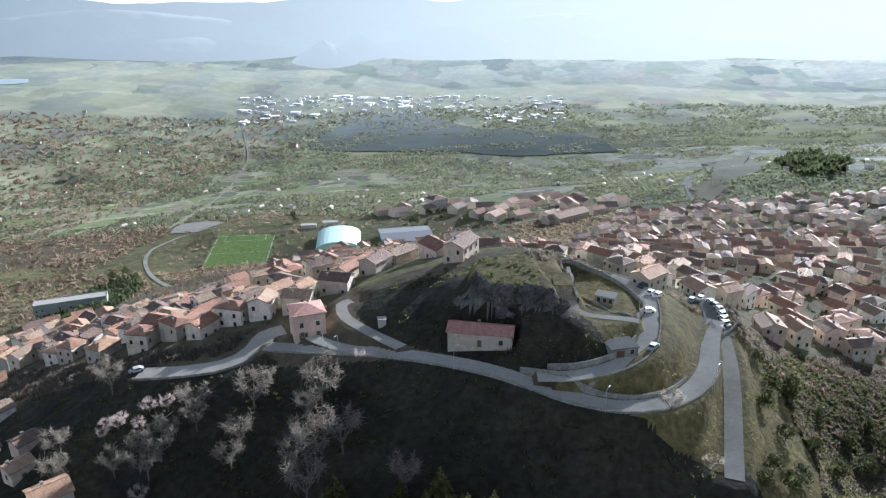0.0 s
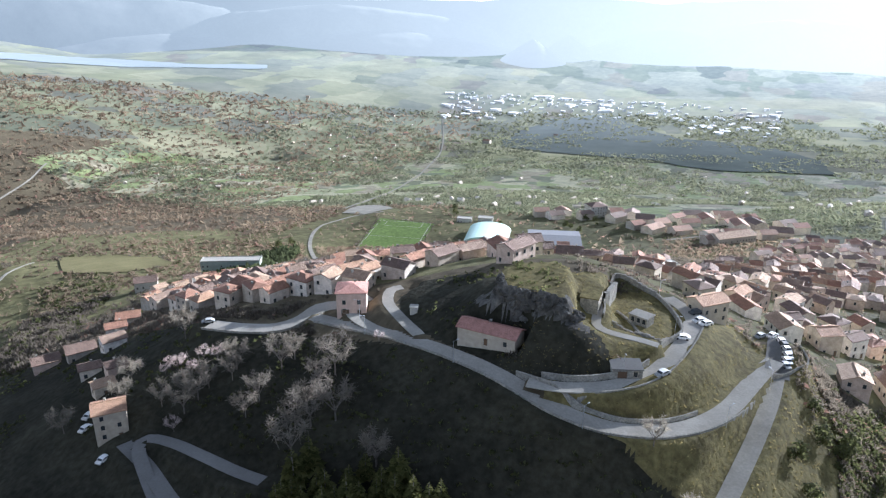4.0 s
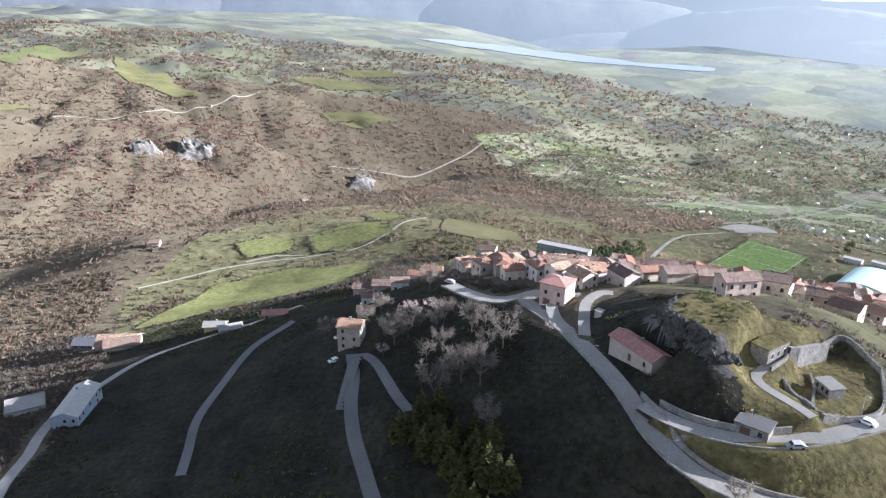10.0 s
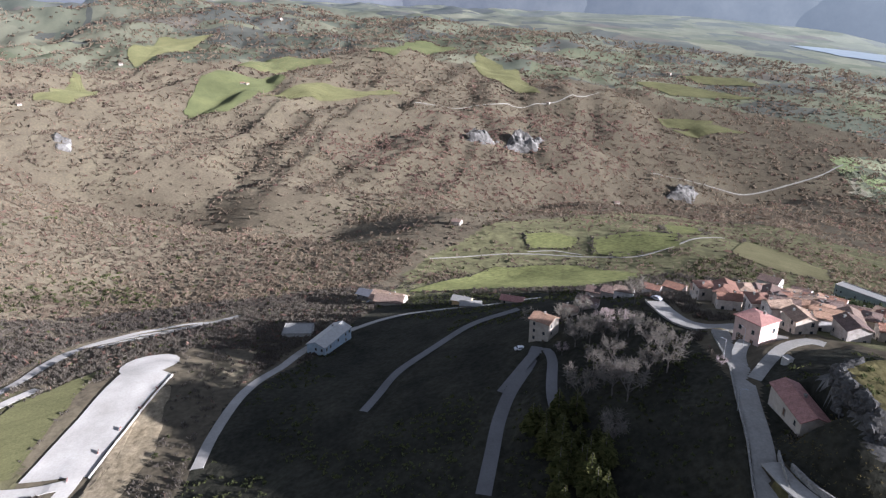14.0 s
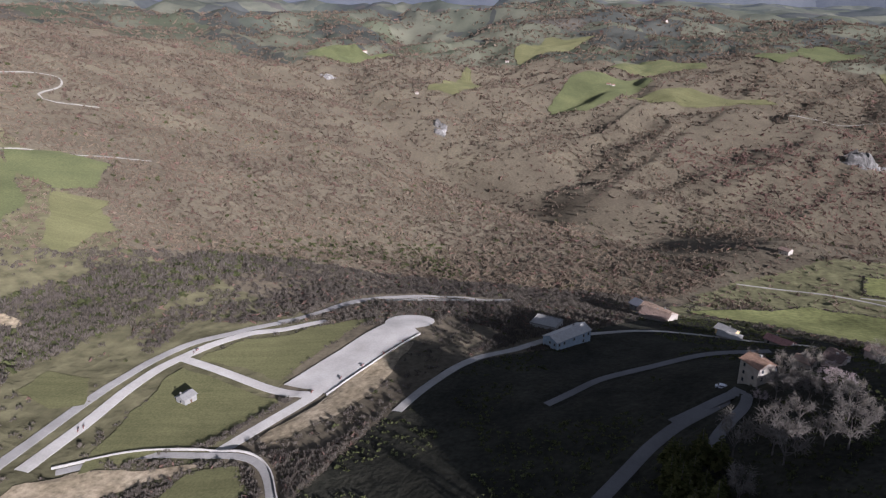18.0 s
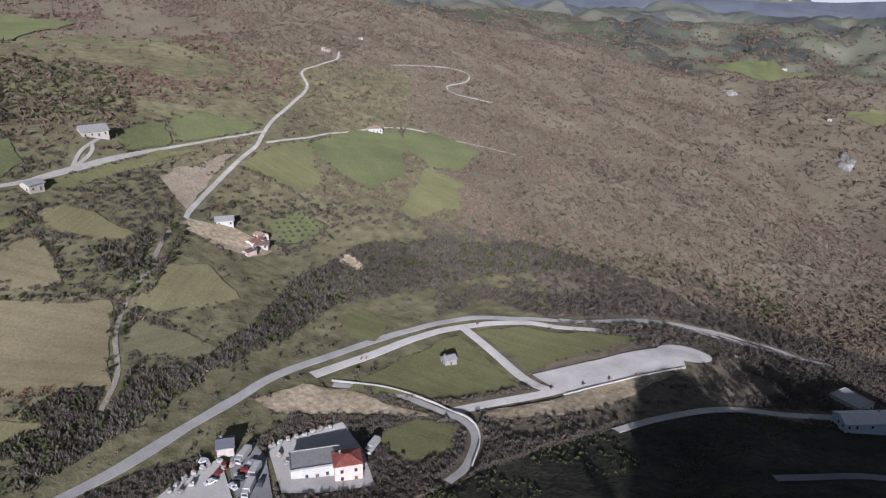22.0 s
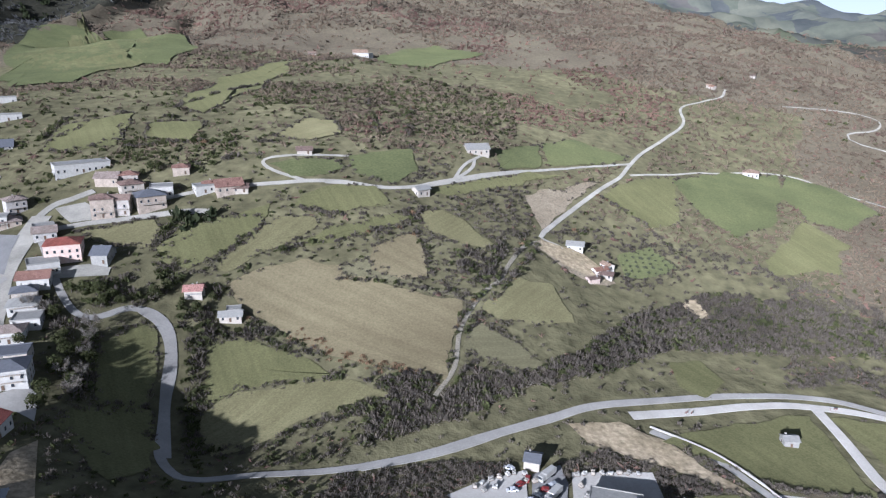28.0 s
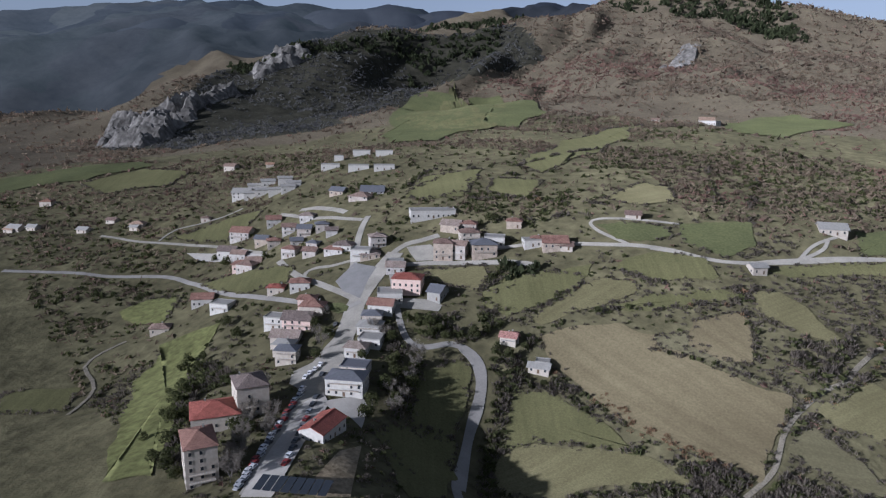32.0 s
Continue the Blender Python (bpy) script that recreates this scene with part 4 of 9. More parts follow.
# ---- roads ----
for label, width, surface, line, zs, far in ROUTES:
    t = np.gradient(line, axis=0)
    t /= np.hypot(t[:, 0], t[:, 1])[:, None] + 1e-9
    side = np.c_[-t[:, 1], t[:, 0]]
    rows = []
    for off, drop in ((-0.5, -0.3), (-0.5, 0), (0, 0.03), (0.5, 0), (0.5, -0.3)):
        p = line + side * width * off
        z = zs.copy() if far <= CUT else on_ground(p[:, 0], p[:, 1]) + 0.12 + 0.0005 * far
        rows.append(np.c_[p, z + drop])
    k, n = len(rows), len(line)
    vs = np.concatenate(rows)
    fs = [(i * n + j, i * n + j + 1, (i + 1) * n + j + 1, (i + 1) * n + j) for i in range(k - 1) for j in range(n - 1)]
    tagged(new("road", mesh_of("road", vs, np.array(fs)[:, ::-1], [surface], None, True)), label, "road", kind="structure")


def lay_field(label, mat, points):
    """A field with a soft uneven outline, lying on the ground."""
    c = np.mean(np.array(points), axis=0)
    size = np.ptp(np.array(points), axis=0).max()
    corner = np.array(points, float)
    line = np.concatenate([np.linspace(corner[k], corner[(k + 1) % len(corner)], max(3, int(np.hypot(*(corner[(k + 1) % len(corner)] - corner[k])) / max(1.5, size / 36))), endpoint=False) for k in range(len(corner))])
    if mat is not M_PITCH:
        line += 0.05 * size * np.c_[fractal(line[:, 0], line[:, 1], size / 6, 3, 1), fractal(line[:, 0], line[:, 1], size / 6, 3, 2)]
    n, rings = len(line), 12
    u = np.linspace(0, 1, rings + 1)[1:]
    p = (c + (line - c) * u[:, None, None]).reshape(-1, 2)
    far = np.hypot(c[0] - 60, c[1] - 120)
    z = on_ground(p[:, 0], p[:, 1]) + 0.10 + 0.0011 * far
    vs = np.vstack([np.c_[p, z], [c[0], c[1], gz(*c) + 0.10 + 0.0011 * far]])
    j = np.arange(n)
    fs = [np.c_[np.full(n, rings * n), j, (j + 1) % n]]
    for r in range(rings - 1):
        a, b = r * n + j, r * n + (j + 1) % n
        fs += [np.c_[a, a + n, b], np.c_[b, a + n, b + n]]
    tagged(new("field", mesh_of("field", vs, np.concatenate(fs), [mat])), label, "field", kind="structure")
    if mat not in (M_FARWOOD, M_WATER, M_CLIFF):
        FIELDS.append([tuple(q) for q in line[:: max(1, n // 24)]])


FIELDS = []


def outcrop(label, poly, tall, step, seed, mat=None):
    """Ribbed bluffs of limestone standing out of a slope, inside an outline of the plan."""
    px_, py_ = [p[0] for p in poly], [p[1] for p in poly]
    gx_, gy_ = np.meshgrid(np.arange(min(px_) - 10, max(px_) + 10, step), np.arange(min(py_) - 10, max(py_) + 10, step), indexing="ij")
    shape = gx_.shape
    gx_, gy_ = gx_.ravel(), gy_.ravel()
    edge = inside(poly, gx_, gy_) + tall * 0.6 * fractal(gx_, gy_, 60, 3, seed + 1)
    base = on_ground(gx_, gy_)
    steps_ = base + 14 * fractal(gx_, gy_, 50, 3, seed + 2)
    ledge = (steps_ / tall) % 1.0
    rib = np.abs(fractal(gx_, gy_, 34, 4, seed + 3)) * 1.6 + 0.5 * np.abs(fractal(gx_, gy_, 11, 2, seed + 4))
    lift = smooth(0, tall * 0.5, edge) * tall * (0.75 * smooth(0.0, 0.35, ledge) * (1 - 0.8 * ledge) + 0.55 - rib)
    z = (base + np.where(edge > 0, np.maximum(lift, -2), -6)).reshape(shape)
    vs = np.c_[gx_, gy_, z.ravel()]
    ni, nj = shape
    q = (np.arange(ni - 1)[:, None] * nj + np.arange(nj - 1)[None, :]).ravel()
    quads = np.c_[q, q + nj, q + nj + 1, q + 1]
    quads = quads[(edge[quads] > -step).any(1)]
    tagged(new("cliff", mesh_of("cliff", vs, quads, [mat or M_CLIFF], None, True)), label, "cliff", kind="structure")

# ---- fields ----
lay_field("pale clay scar", M_EARTH, [(-51.4, -207.9), (-63.5, -216.2), (-64.5, -195), (-57.6, -193.1)])
lay_field("dark forest on the plain", M_FARWOOD, [(-432, 2277), (-413, 2899), (-136, 3051), (155, 2558), (436, 2371), (552, 2101), (516, 1924), (208, 2020), (-136, 2176)])
lay_field("blue lake in the distance", M_WATER, [(-2883, 2161), (-2865, 2484), (-2774, 2960), (-2232, 3046), (-1874, 3254), (-1840, 3139), (-2133, 2913), (-2442, 2537), (-2652, 2268)])
lay_field("bright artificial football pitch", M_PITCH, [(-213, 571), (-228, 679), (-164, 678), (-154, 572)])
lay_field("fresh green meadow", M_GREEN, [(-326, 108), (-368, 143), (-411, 189), (-411, 226), (-393, 261), (-336, 295), (-258, 231), (-282, 212), (-276, 182), (-309, 142)])
lay_field("fresh green meadow", M_GREEN, [(-475, 309), (-466, 348), (-440, 377), (-411, 364), (-404, 304), (-428, 288)])
lay_field("fresh green meadow", M_GREEN, [(-514, 250), (-512, 283), (-485, 297), (-450, 276), (-463, 239)])
lay_field("olive green meadow", M_OLIVE, [(-595, 441), (-553, 469), (-449, 410), (-470, 377)])
lay_field("pale dry meadow", M_DRY, [(-437, 445), (-354, 472), (-314, 449), (-334, 414), (-378, 397)])
lay_field("green meadow on a terrace", M_GREEN, [(-577, 432), (-567, 471), (-480, 434), (-452, 374)])
lay_field("green meadow", M_GREEN, [(-481, 309), (-489, 366), (-456, 388), (-408, 358), (-410, 325), (-421, 289)])
lay_field("green hill meadow", M_HILLGREEN, [(-111, -372), (-178, -419), (-235, -429), (-211, -380), (-175, -328), (-129, -291), (-113, -321)])
lay_field("green hill meadow", M_HILLGREEN, [(-239, -429), (-275, -412), (-291, -368), (-233, -323), (-210, -339), (-211, -380)])
lay_field("green hill meadow", M_OLIVE, [(-132.5, -264.6), (-174.2, -301.6), (-203, -335.6), (-222.4, -300), (-198.9, -284.3), (-188.8, -258.5), (-167.5, -260.9), (-129.7, -244.4)])
lay_field("green upland pasture", M_HILLGREEN, [(607, -1174), (543, -1222), (354, -789), (354, -650), (411, -688)])
lay_field("green upland pasture", M_HILLGREEN, [(538, -677), (709, -1146), (634, -1194), (416, -682), (416, -527), (465, -524)])
lay_field("green upland pasture", M_HILLGREEN, [(128, -795), (45, -904), (-18, -816), (63, -669), (108, -671)])
lay_field("olive pasture", M_OLIVE, [(271, -374), (259, -559), (220, -703), (215, -550), (238, -392), (255, -358)])
lay_field("big ploughed field of pale brown soil", M_PLOUGH, [(196.9, -168.2), (182.3, -180.2), (159.8, -188.9), (141.5, -183.9), (123.8, -176.5), (81.9, -168.3), (86.0, -153.7), (91.1, -132.9), (99.9, -112.3), (115.6, -116.6), (129.1, -123.7), (144.7, -130.1), (160.2, -140.0), (176.6, -149.5), (190.8, -157.5)])
lay_field("olive brown field above the ploughed land", M_PLOUGH_B, [(142.6, -179.1), (144.6, -185.6), (133.3, -191.4), (112.6, -182.4), (98.6, -175.6), (80.0, -172.1), (82.4, -168.9), (123.9, -177.6)])
lay_field("ploughed strip between hedges", M_PLOUGH, [(127.9, -200.9), (103.9, -216.7), (99.5, -202.2), (99.0, -184.8), (112.6, -179.3), (128.5, -184.3)])
lay_field("yellow green field among thickets", M_DRY, [(100.0, -233.9), (85.9, -242.2), (73.2, -237.5), (56.9, -220.6), (67.2, -215.8), (85.5, -216.4), (98.3, -221.6)])
lay_field("olive field above the brook", M_OLIVE, [(235.4, -189.6), (224.2, -213.7), (189.8, -217.5), (185.5, -211.5), (201.3, -191.7), (211.4, -181.5), (227.0, -180.5)])
lay_field("dry field at the village edge", M_DRY, [(276.1, -200.5), (243.6, -212.0), (237.9, -204.1), (239.5, -190.7), (265.6, -190.5)])
lay_field("dry olive field strip", M_DRY, [(205.0, -177.4), (195.8, -195.0), (179.2, -216.2), (160.4, -218.8), (155.8, -211.6), (184.0, -189.4), (199.5, -176.9)])
lay_field("dry pasture between hedges", M_OLIVE, [(172.5, -193.8), (153.1, -210.0), (113.4, -227.1), (104.5, -228.0), (117.9, -216.3), (143.3, -203.6)])
lay_field("olive field above the lower road", M_OLIVE, [(201.5, -138.0), (186.3, -140.3), (162.7, -130.9), (142.9, -117.8), (185.3, -114.4), (196.0, -106.8)])
lay_field("dry field above the lower road", M_DRY, [(197.5, -102.9), (184.9, -112.6), (141.2, -115.1), (118.3, -101.3), (139.0, -96.0), (156.4, -89.4), (183.7, -69.3), (193.6, -83.9)])
lay_field("grass field in the houses' shade", M_OLIVE, [(243.0, -125.3), (230.8, -140.1), (222.5, -138.6), (217.5, -112.4), (217.2, -99.4), (233.4, -87.3)])
lay_field("olive field beside the road", M_OLIVE, [(238.8, -78.1), (216.3, -93.9), (207.3, -72.3), (202.2, -52.0), (211.6, -50.6), (228.4, -60.1)])
lay_field("dry brown field beside the farm track", M_PLOUGH_B, [(82.3, -147.8), (73.7, -152.9), (60.5, -142.6), (49.5, -126.1), (55.6, -120.5), (67.2, -120.6), (86.4, -133.3)])
lay_field("pale rough meadow under the farm", M_DRY, [(71.9, -165.4), (51.7, -195.6), (28.7, -202.2), (25.7, -183.2), (24.2, -166.1), (51.8, -157.9), (68.6, -159.4)])
lay_field("bare brown earth beside the road", M_EARTH_B, [(26.9, -289.5), (-9.1, -316.6), (-37.0, -333.7), (-8.6, -297.5), (21.2, -258.5), (25.3, -268.6)])
lay_field("trodden earth round the farm", M_EARTH_B, [(30.9, -238.8), (22.5, -249.6), (7.4, -238.0), (-12.7, -231.5), (-16.0, -219.9), (-2.1, -214.6), (11.2, -221.3), (21.7, -229.9)])
lay_field("green olive grove behind the farm", M_HILLGREEN, [(-27.0, -252.3), (-54.3, -267.0), (-66.2, -247.8), (-49.8, -235.2), (-23.8, -228.3)])
lay_field("dry olive hill meadow", M_OLIVE, [(-34.8, -318.1), (-71.7, -354.9), (-120.2, -385.6), (-85.8, -295.8), (-61.2, -288.8), (-44.4, -301.1)])
lay_field("green pasture by the white farmhouse", M_HILLGREEN, [(38.3, -335.4), (16.1, -366.2), (-3.9, -381.6), (6.0, -338.6), (41.2, -306.6)])
lay_field("green pasture by the white farmhouse", M_HILLGREEN, [(-7.2, -385.7), (-39.3, -412.4), (-82.8, -399.9), (-67.2, -378.5), (1.9, -339.9)])
lay_field("green pasture inside the loop drive", M_HILLGREEN, [(189.0, -262.8), (170.0, -268.9), (149.2, -273.4), (143.3, -264.9), (160.9, -250.3), (174.8, -252.3)])
lay_field("green pasture below the pale road", M_OLIVE, [(165.9, -236.5), (153.5, -244.8), (125.4, -248.7), (116.2, -235.3), (145.0, -223.7), (170.4, -226.3)])
lay_field("green pasture beside the drive", M_HILLGREEN, [(142.6, -281.5), (101.2, -308.6), (98.2, -279.5), (113.9, -257.8), (137.8, -260.2)])
lay_field("yellow green pasture above the village", M_OLIVE, [(329.9, -292.0), (334.5, -335.1), (301.0, -352.7), (292.3, -322.1), (287.4, -294.8), (310.6, -287.0)])
lay_field("olive pasture above the village", M_OLIVE, [(273.6, -308.1), (277.5, -334.3), (240.3, -337.8), (243.1, -299.8)])
lay_field("dry rise in the pasture", M_DRY, [(189.3, -302.4), (175.1, -344.7), (154.6, -343.8), (146.8, -317.5), (169.6, -295.6)])
lay_field("brown dry field below the road", M_OLIVE, [(93.6, -257.7), (72.2, -274.4), (16.3, -319.4), (-8.6, -331.9), (27.0, -298.7), (83.5, -256.6)])
lay_field("small green roundabout of the village", M_HILLGREEN, [(314.7, -158.6), (308.8, -160.7), (301.1, -158.4), (299.6, -153.8), (303.7, -151.0), (310.9, -154.1)])
lay_field("grass plot inside the car park", M_OLIVE, [(12.3, -77.5), (-15.2, -86.6), (-65.1, -101.4), (-60.5, -71.6), (-57.9, -43.8), (-21.5, -49.7)])
lay_field("grass plot inside the car park", M_OLIVE, [(-75.3, -98.2), (-101.4, -93.5), (-114.1, -77.3), (-134.4, -61.8), (-155.1, -46.9), (-73, -52), (-74.1, -75.9)])
lay_field("brown earth bank", M_EARTH, [(-27.3, -33.8), (-65.5, -25.8), (-123, -18.4), (-125.5, -11.3), (-69.1, -7.4), (-28.5, -24.4)])
lay_field("dry brown bank", M_EARTH, [(50, -84.8), (25.9, -88.4), (12.3, -77.5), (-9.9, -40.6), (16.3, -58.9), (44.7, -73)])
lay_field("grass lot", M_OLIVE, [(19.3, -43.4), (-3.2, -42.7), (-12.2, -30.1), (0, -16.1), (18.8, -18.6)])
lay_field("green field", M_OLIVE, [(-16.4, -139.6), (-34.9, -146.2), (-39, -125.7), (-20.8, -110.6), (-12.3, -118.3)])
lay_field("fresh green village meadow", M_GREEN, [(321, -9), (355, -50), (399, -101), (411, -137), (382, -150), (375, -136), (359, -98), (324, -49), (298, -16)])
lay_field("green village meadow", M_GREEN, [(482, -172), (474, -194), (447, -194), (434, -161), (455, -157)])
lay_field("green meadow", M_OLIVE, [(468, -77), (454, -87), (429, -94), (417, -73), (447, -62)])
lay_field("village green", M_OLIVE, [(445, -208), (415, -216), (365, -203), (360, -183), (392, -181)])
lay_field("green slope", M_OLIVE, [(530, -272), (497, -301), (463, -309), (462, -284), (467, -264)])
lay_field("green hill pasture", M_HILLGREEN, [(898, -399), (840, -442), (777, -494), (740, -474), (768, -402), (835, -352)])
lay_field("green hill pasture", M_OLIVE, [(760, -396), (737, -461), (663, -443), (647, -400), (711, -372)])
lay_field("grass field", M_OLIVE, [(241.4, -71.9), (228.5, -93.5), (213.8, -97.2), (201.2, -50.7), (209.6, -35.4)])
lay_field("green field", M_OLIVE, [(233.7, -180.2), (220.3, -208.2), (183.2, -226.4), (190.2, -201.8), (217.1, -177.3)])
lay_field("dry hillside field", M_OLIVE, [(333, -302), (318, -342), (296, -358), (286, -305), (317, -287)])
lay_field("hill pasture", M_OLIVE, [(544, -722), (661, -1238), (396, -849), (382, -672), (438, -590)])
lay_field("green hill field", M_HILLGREEN, [(-1311, -230), (-1492, -212), (-1649, -53), (-1523, -37), (-1293, -142)])
lay_field("green hill field", M_HILLGREEN, [(-1734, -189), (-1929, -106), (-1774, 66), (-1728, 71), (-1680, -67)])
lay_field("green hill field", M_OLIVE, [(-1366, -86), (-1477, -2), (-1518, 180), (-1501, 229), (-1422, 54)])
lay_field("green hill field", M_HILLGREEN, [(-1820, 183), (-2255, 360), (-2148, 471), (-1750, 234)])
lay_field("green hill field", M_OLIVE, [(-1856, 512), (-1877, 602), (-1546, 583), (-1598, 524)])
lay_field("green hill field", M_OLIVE, [(-1916, -474), (-2168, -446), (-2176, -285), (-2007, -322), (-1804, -429)])
lay_field("green field", M_OLIVE, [(-1538, 886), (-1493, 1022), (-1458, 969), (-1465, 875)])
lay_field("green field", M_HILLGREEN, [(-1300, -216), (-1509, -216), (-1672, -48), (-1472, -66), (-1297, -144)])
lay_field("green field", M_OLIVE, [(-1711, -179), (-1938, -52), (-1720, 76), (-1694, -50)])
lay_field("green field", M_HILLGREEN, [(-1571, -979), (-1704, -945), (-1785, -799), (-1572, -869)])
lay_field("green field", M_OLIVE, [(-1254, -477), (-1650, -536), (-1415, -395), (-1258, -401)])
lay_field("green valley field", M_OLIVE, [(-1834, 956), (-1846, 1088), (-1688, 1282), (-1714, 1012)])
lay_field("green valley field", M_OLIVE, [(-2001, 1176), (-1977, 1375), (-1840, 1370), (-1873, 1180)])
lay_field("green valley field", M_OLIVE, [(-2030, 517), (-1912, 559), (-1569, 569), (-1582, 525), (-1798, 455)])
lay_field("green valley field", M_OLIVE, [(-1445, 884), (-1471, 1005), (-1430, 1075), (-1404, 929)])
lay_field("grass on the castle hill", M_GRASS, [(45, 148.6), (51, 153.4), (56.5, 159.5), (60.5, 168), (64, 178), (68.8, 193.3), (70.2, 209.7), (84.2, 207.2), (87.1, 200.3), (78, 183), (70, 169), (64, 160), (58, 153), (52, 149), (47.5, 147)])
lay_field("hillside grass", M_DRY, [(298, 786), (323, 810), (332, 765), (296, 705), (286, 742)])
lay_field("hillside grass", M_OLIVE, [(621, 1608), (778, 1693), (400, 832), (338, 780), (342, 860)])

far_hill(-670, 4249, 186, 154, 333, 330, 9, 1.2, 1.0)
far_hill(-479, 4425, 166, 194, 290, 290, 6, 1.6, 4.0)
far_hill(91, 4501, 154, 244, 843, 330, -1, 2.0, 7.0)
far_hill(818, 4488, 149, 320, 1114, 330, -10, 2.6, 9.0)
far_hill(1359, 4292, 165, 188, 953, 330, -18, 1.8, 11.0)
far_hill(-1696, 4169, 260, 124, 1209, 330, 22, 1.8, 3.0)
far_hill(2248, 3970, 244, 143, 1114, 330, -30, 1.8, 13.0)
far_hill(-2835, 3520, 236, 127, 1560, 330, 40, 1.8, 15.0)
far_hill(-3588, 2729, 270, 119, 1114, 330, 53, 1.8, 17.0)
far_hill(-4108, 1770, 341, 130, 1560, 330, 67, 1.8, 19.0)
far_hill(-3448, 3031, 338, 256, 2116, 220, 49, 3.0, 31.0)
far_hill(-1932, 4191, 337, 184, 1247, 220, 26, 2.6, 33.0)
far_hill(-4355, 1311, 346, 294, 2267, 220, 74, 3.0, 35.0)
far_hill(-4494, -330, 398, 248, 2267, 220, -265, 3.0, 37.0)
far_hill(-4016, 2130, 334, 348, 2267, 220, 63, 3.0, 39.0)
far_hill(-3373, -2928, 446, 207, 2267, 220, -229, 2.6, 41.0)
# southern hills, their shade put into the dark material
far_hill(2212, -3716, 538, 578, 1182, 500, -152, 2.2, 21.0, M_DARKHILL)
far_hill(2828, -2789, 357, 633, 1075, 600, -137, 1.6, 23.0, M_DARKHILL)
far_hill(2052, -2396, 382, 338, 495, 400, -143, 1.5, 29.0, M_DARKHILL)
outcrop("grey limestone crag above the gorge", [(1039, -658), (1173, -805), (1148, -836), (1085, -876), (1091, -952), (1105, -1063), (1060, -1053), (1006, -859), (970, -789), (930, -706), (920, -638)], 30.0, 4.5, 3)
outcrop("pale limestone cliff under the pines", [(1138, -1186), (1135, -1263), (1050, -1305), (1010, -1290), (1050, -1210), (1080, -1130)], 24.0, 4.5, 8)
outcrop("pale quarry scar on the mountain", [(262, -1400), (240, -1600), (190, -1600), (200, -1470), (230, -1375)], 10.0, 6.0, 17)
outcrop("pale limestone cliff over the gorge", [(-1150, 285), (-1205, 340), (-1185, 385), (-1120, 340)], 26.0, 4.0, 21)
outcrop("pale limestone cliff over the gorge", [(-1150, 375), (-1235, 430), (-1220, 500), (-1150, 455)], 22.0, 4.0, 25)
outcrop("pale limestone cliff by the stream", [(-1060, 690), (-1130, 745), (-1110, 790), (-1050, 740)], 18.0, 4.0, 29)
outcrop("pale scree in the gorge", [(-1035, -375), (-1085, -400), (-1075, -360), (-1030, -350)], 10.0, 4.0, 33)
outcrop("pale scree in the gorge", [(-1290, -770), (-1330, -775), (-1325, -735), (-1290, -740)], 9.0, 4.0, 35)

# ---- buildings ----
def window_mesh(w, h):
    """A window in one piece: a raised frame with the pane set back in it, facing -y."""
    rects = [(w / 2 + 0.1, -0.1, h + 0.1, 0.0), (w / 2 + 0.1, -0.1, h + 0.1, -0.1), (w / 2, 0.0, h, -0.1), (w / 2, 0.0, h, -0.02)]
    vs = [p for a, lo, hi, y in rects for p in ((-a, y, lo), (a, y, lo), (a, y, hi), (-a, y, hi))]
    fs = [(4 * r + k, 4 * r + (k + 1) % 4, 4 * r + 4 + (k + 1) % 4, 4 * r + 4 + k) for r in range(3) for k in range(4)] + [(12, 13, 14, 15)]
    me = Shape().solid(vs, fs).mesh("window", M_CREAM)
    me.materials.append(M_GLASS)
    me.polygons[12].material_index = 1
    return me


def door_mesh(w, h):
    s = Shape()
    for x, z, sx, sz in ((-w / 2, 0, 0.14, h), (w / 2, 0, 0.14, h), (0, h - 0.14, w, 0.14)):
        s.box(x, -0.06, z, sx, 0.12, sz)
    k = len(s.f)
    s.box(0, -0.02, 0, w - 0.1, 0.04, h - 0.1)
    me = s.mesh("door", M_STONE)
    me.materials.append(M_WOOD)
    for f in list(me.polygons)[k:]:
        f.material_index = 1
    return me


WINDOW, WIDE_WINDOW, DOOR, GARAGE = window_mesh(1.0, 1.4), window_mesh(2.0, 1.4), door_mesh(1.1, 2.1), door_mesh(2.4, 2.2)
CHIMNEY = Shape().box(0, 0, -1.2, 0.6, 0.6, 2.0).box(0, 0, 0.8, 0.8, 0.8, 0.12).mesh("chimney", M_STONE)


def gable_body(w, d, h, r):
    """Walls with gable ends; the ridge runs along x. They reach 3 m into the slope."""
    a, b = w / 2, d / 2
    vs = [(-a, -b, -3), (a, -b, -3), (a, b, -3), (-a, b, -3), (-a, -b, h), (a, -b, h), (a, b, h), (-a, b, h), (-a, 0, h + r), (a, 0, h + r)]
    fs = [(0, 1, 5, 4), (2, 3, 7, 6), (1, 2, 6, 9, 5), (3, 0, 4, 8, 7), (3, 2, 1, 0), (4, 5, 9, 8), (6, 7, 8, 9)]
    return Shape().solid(vs, fs)


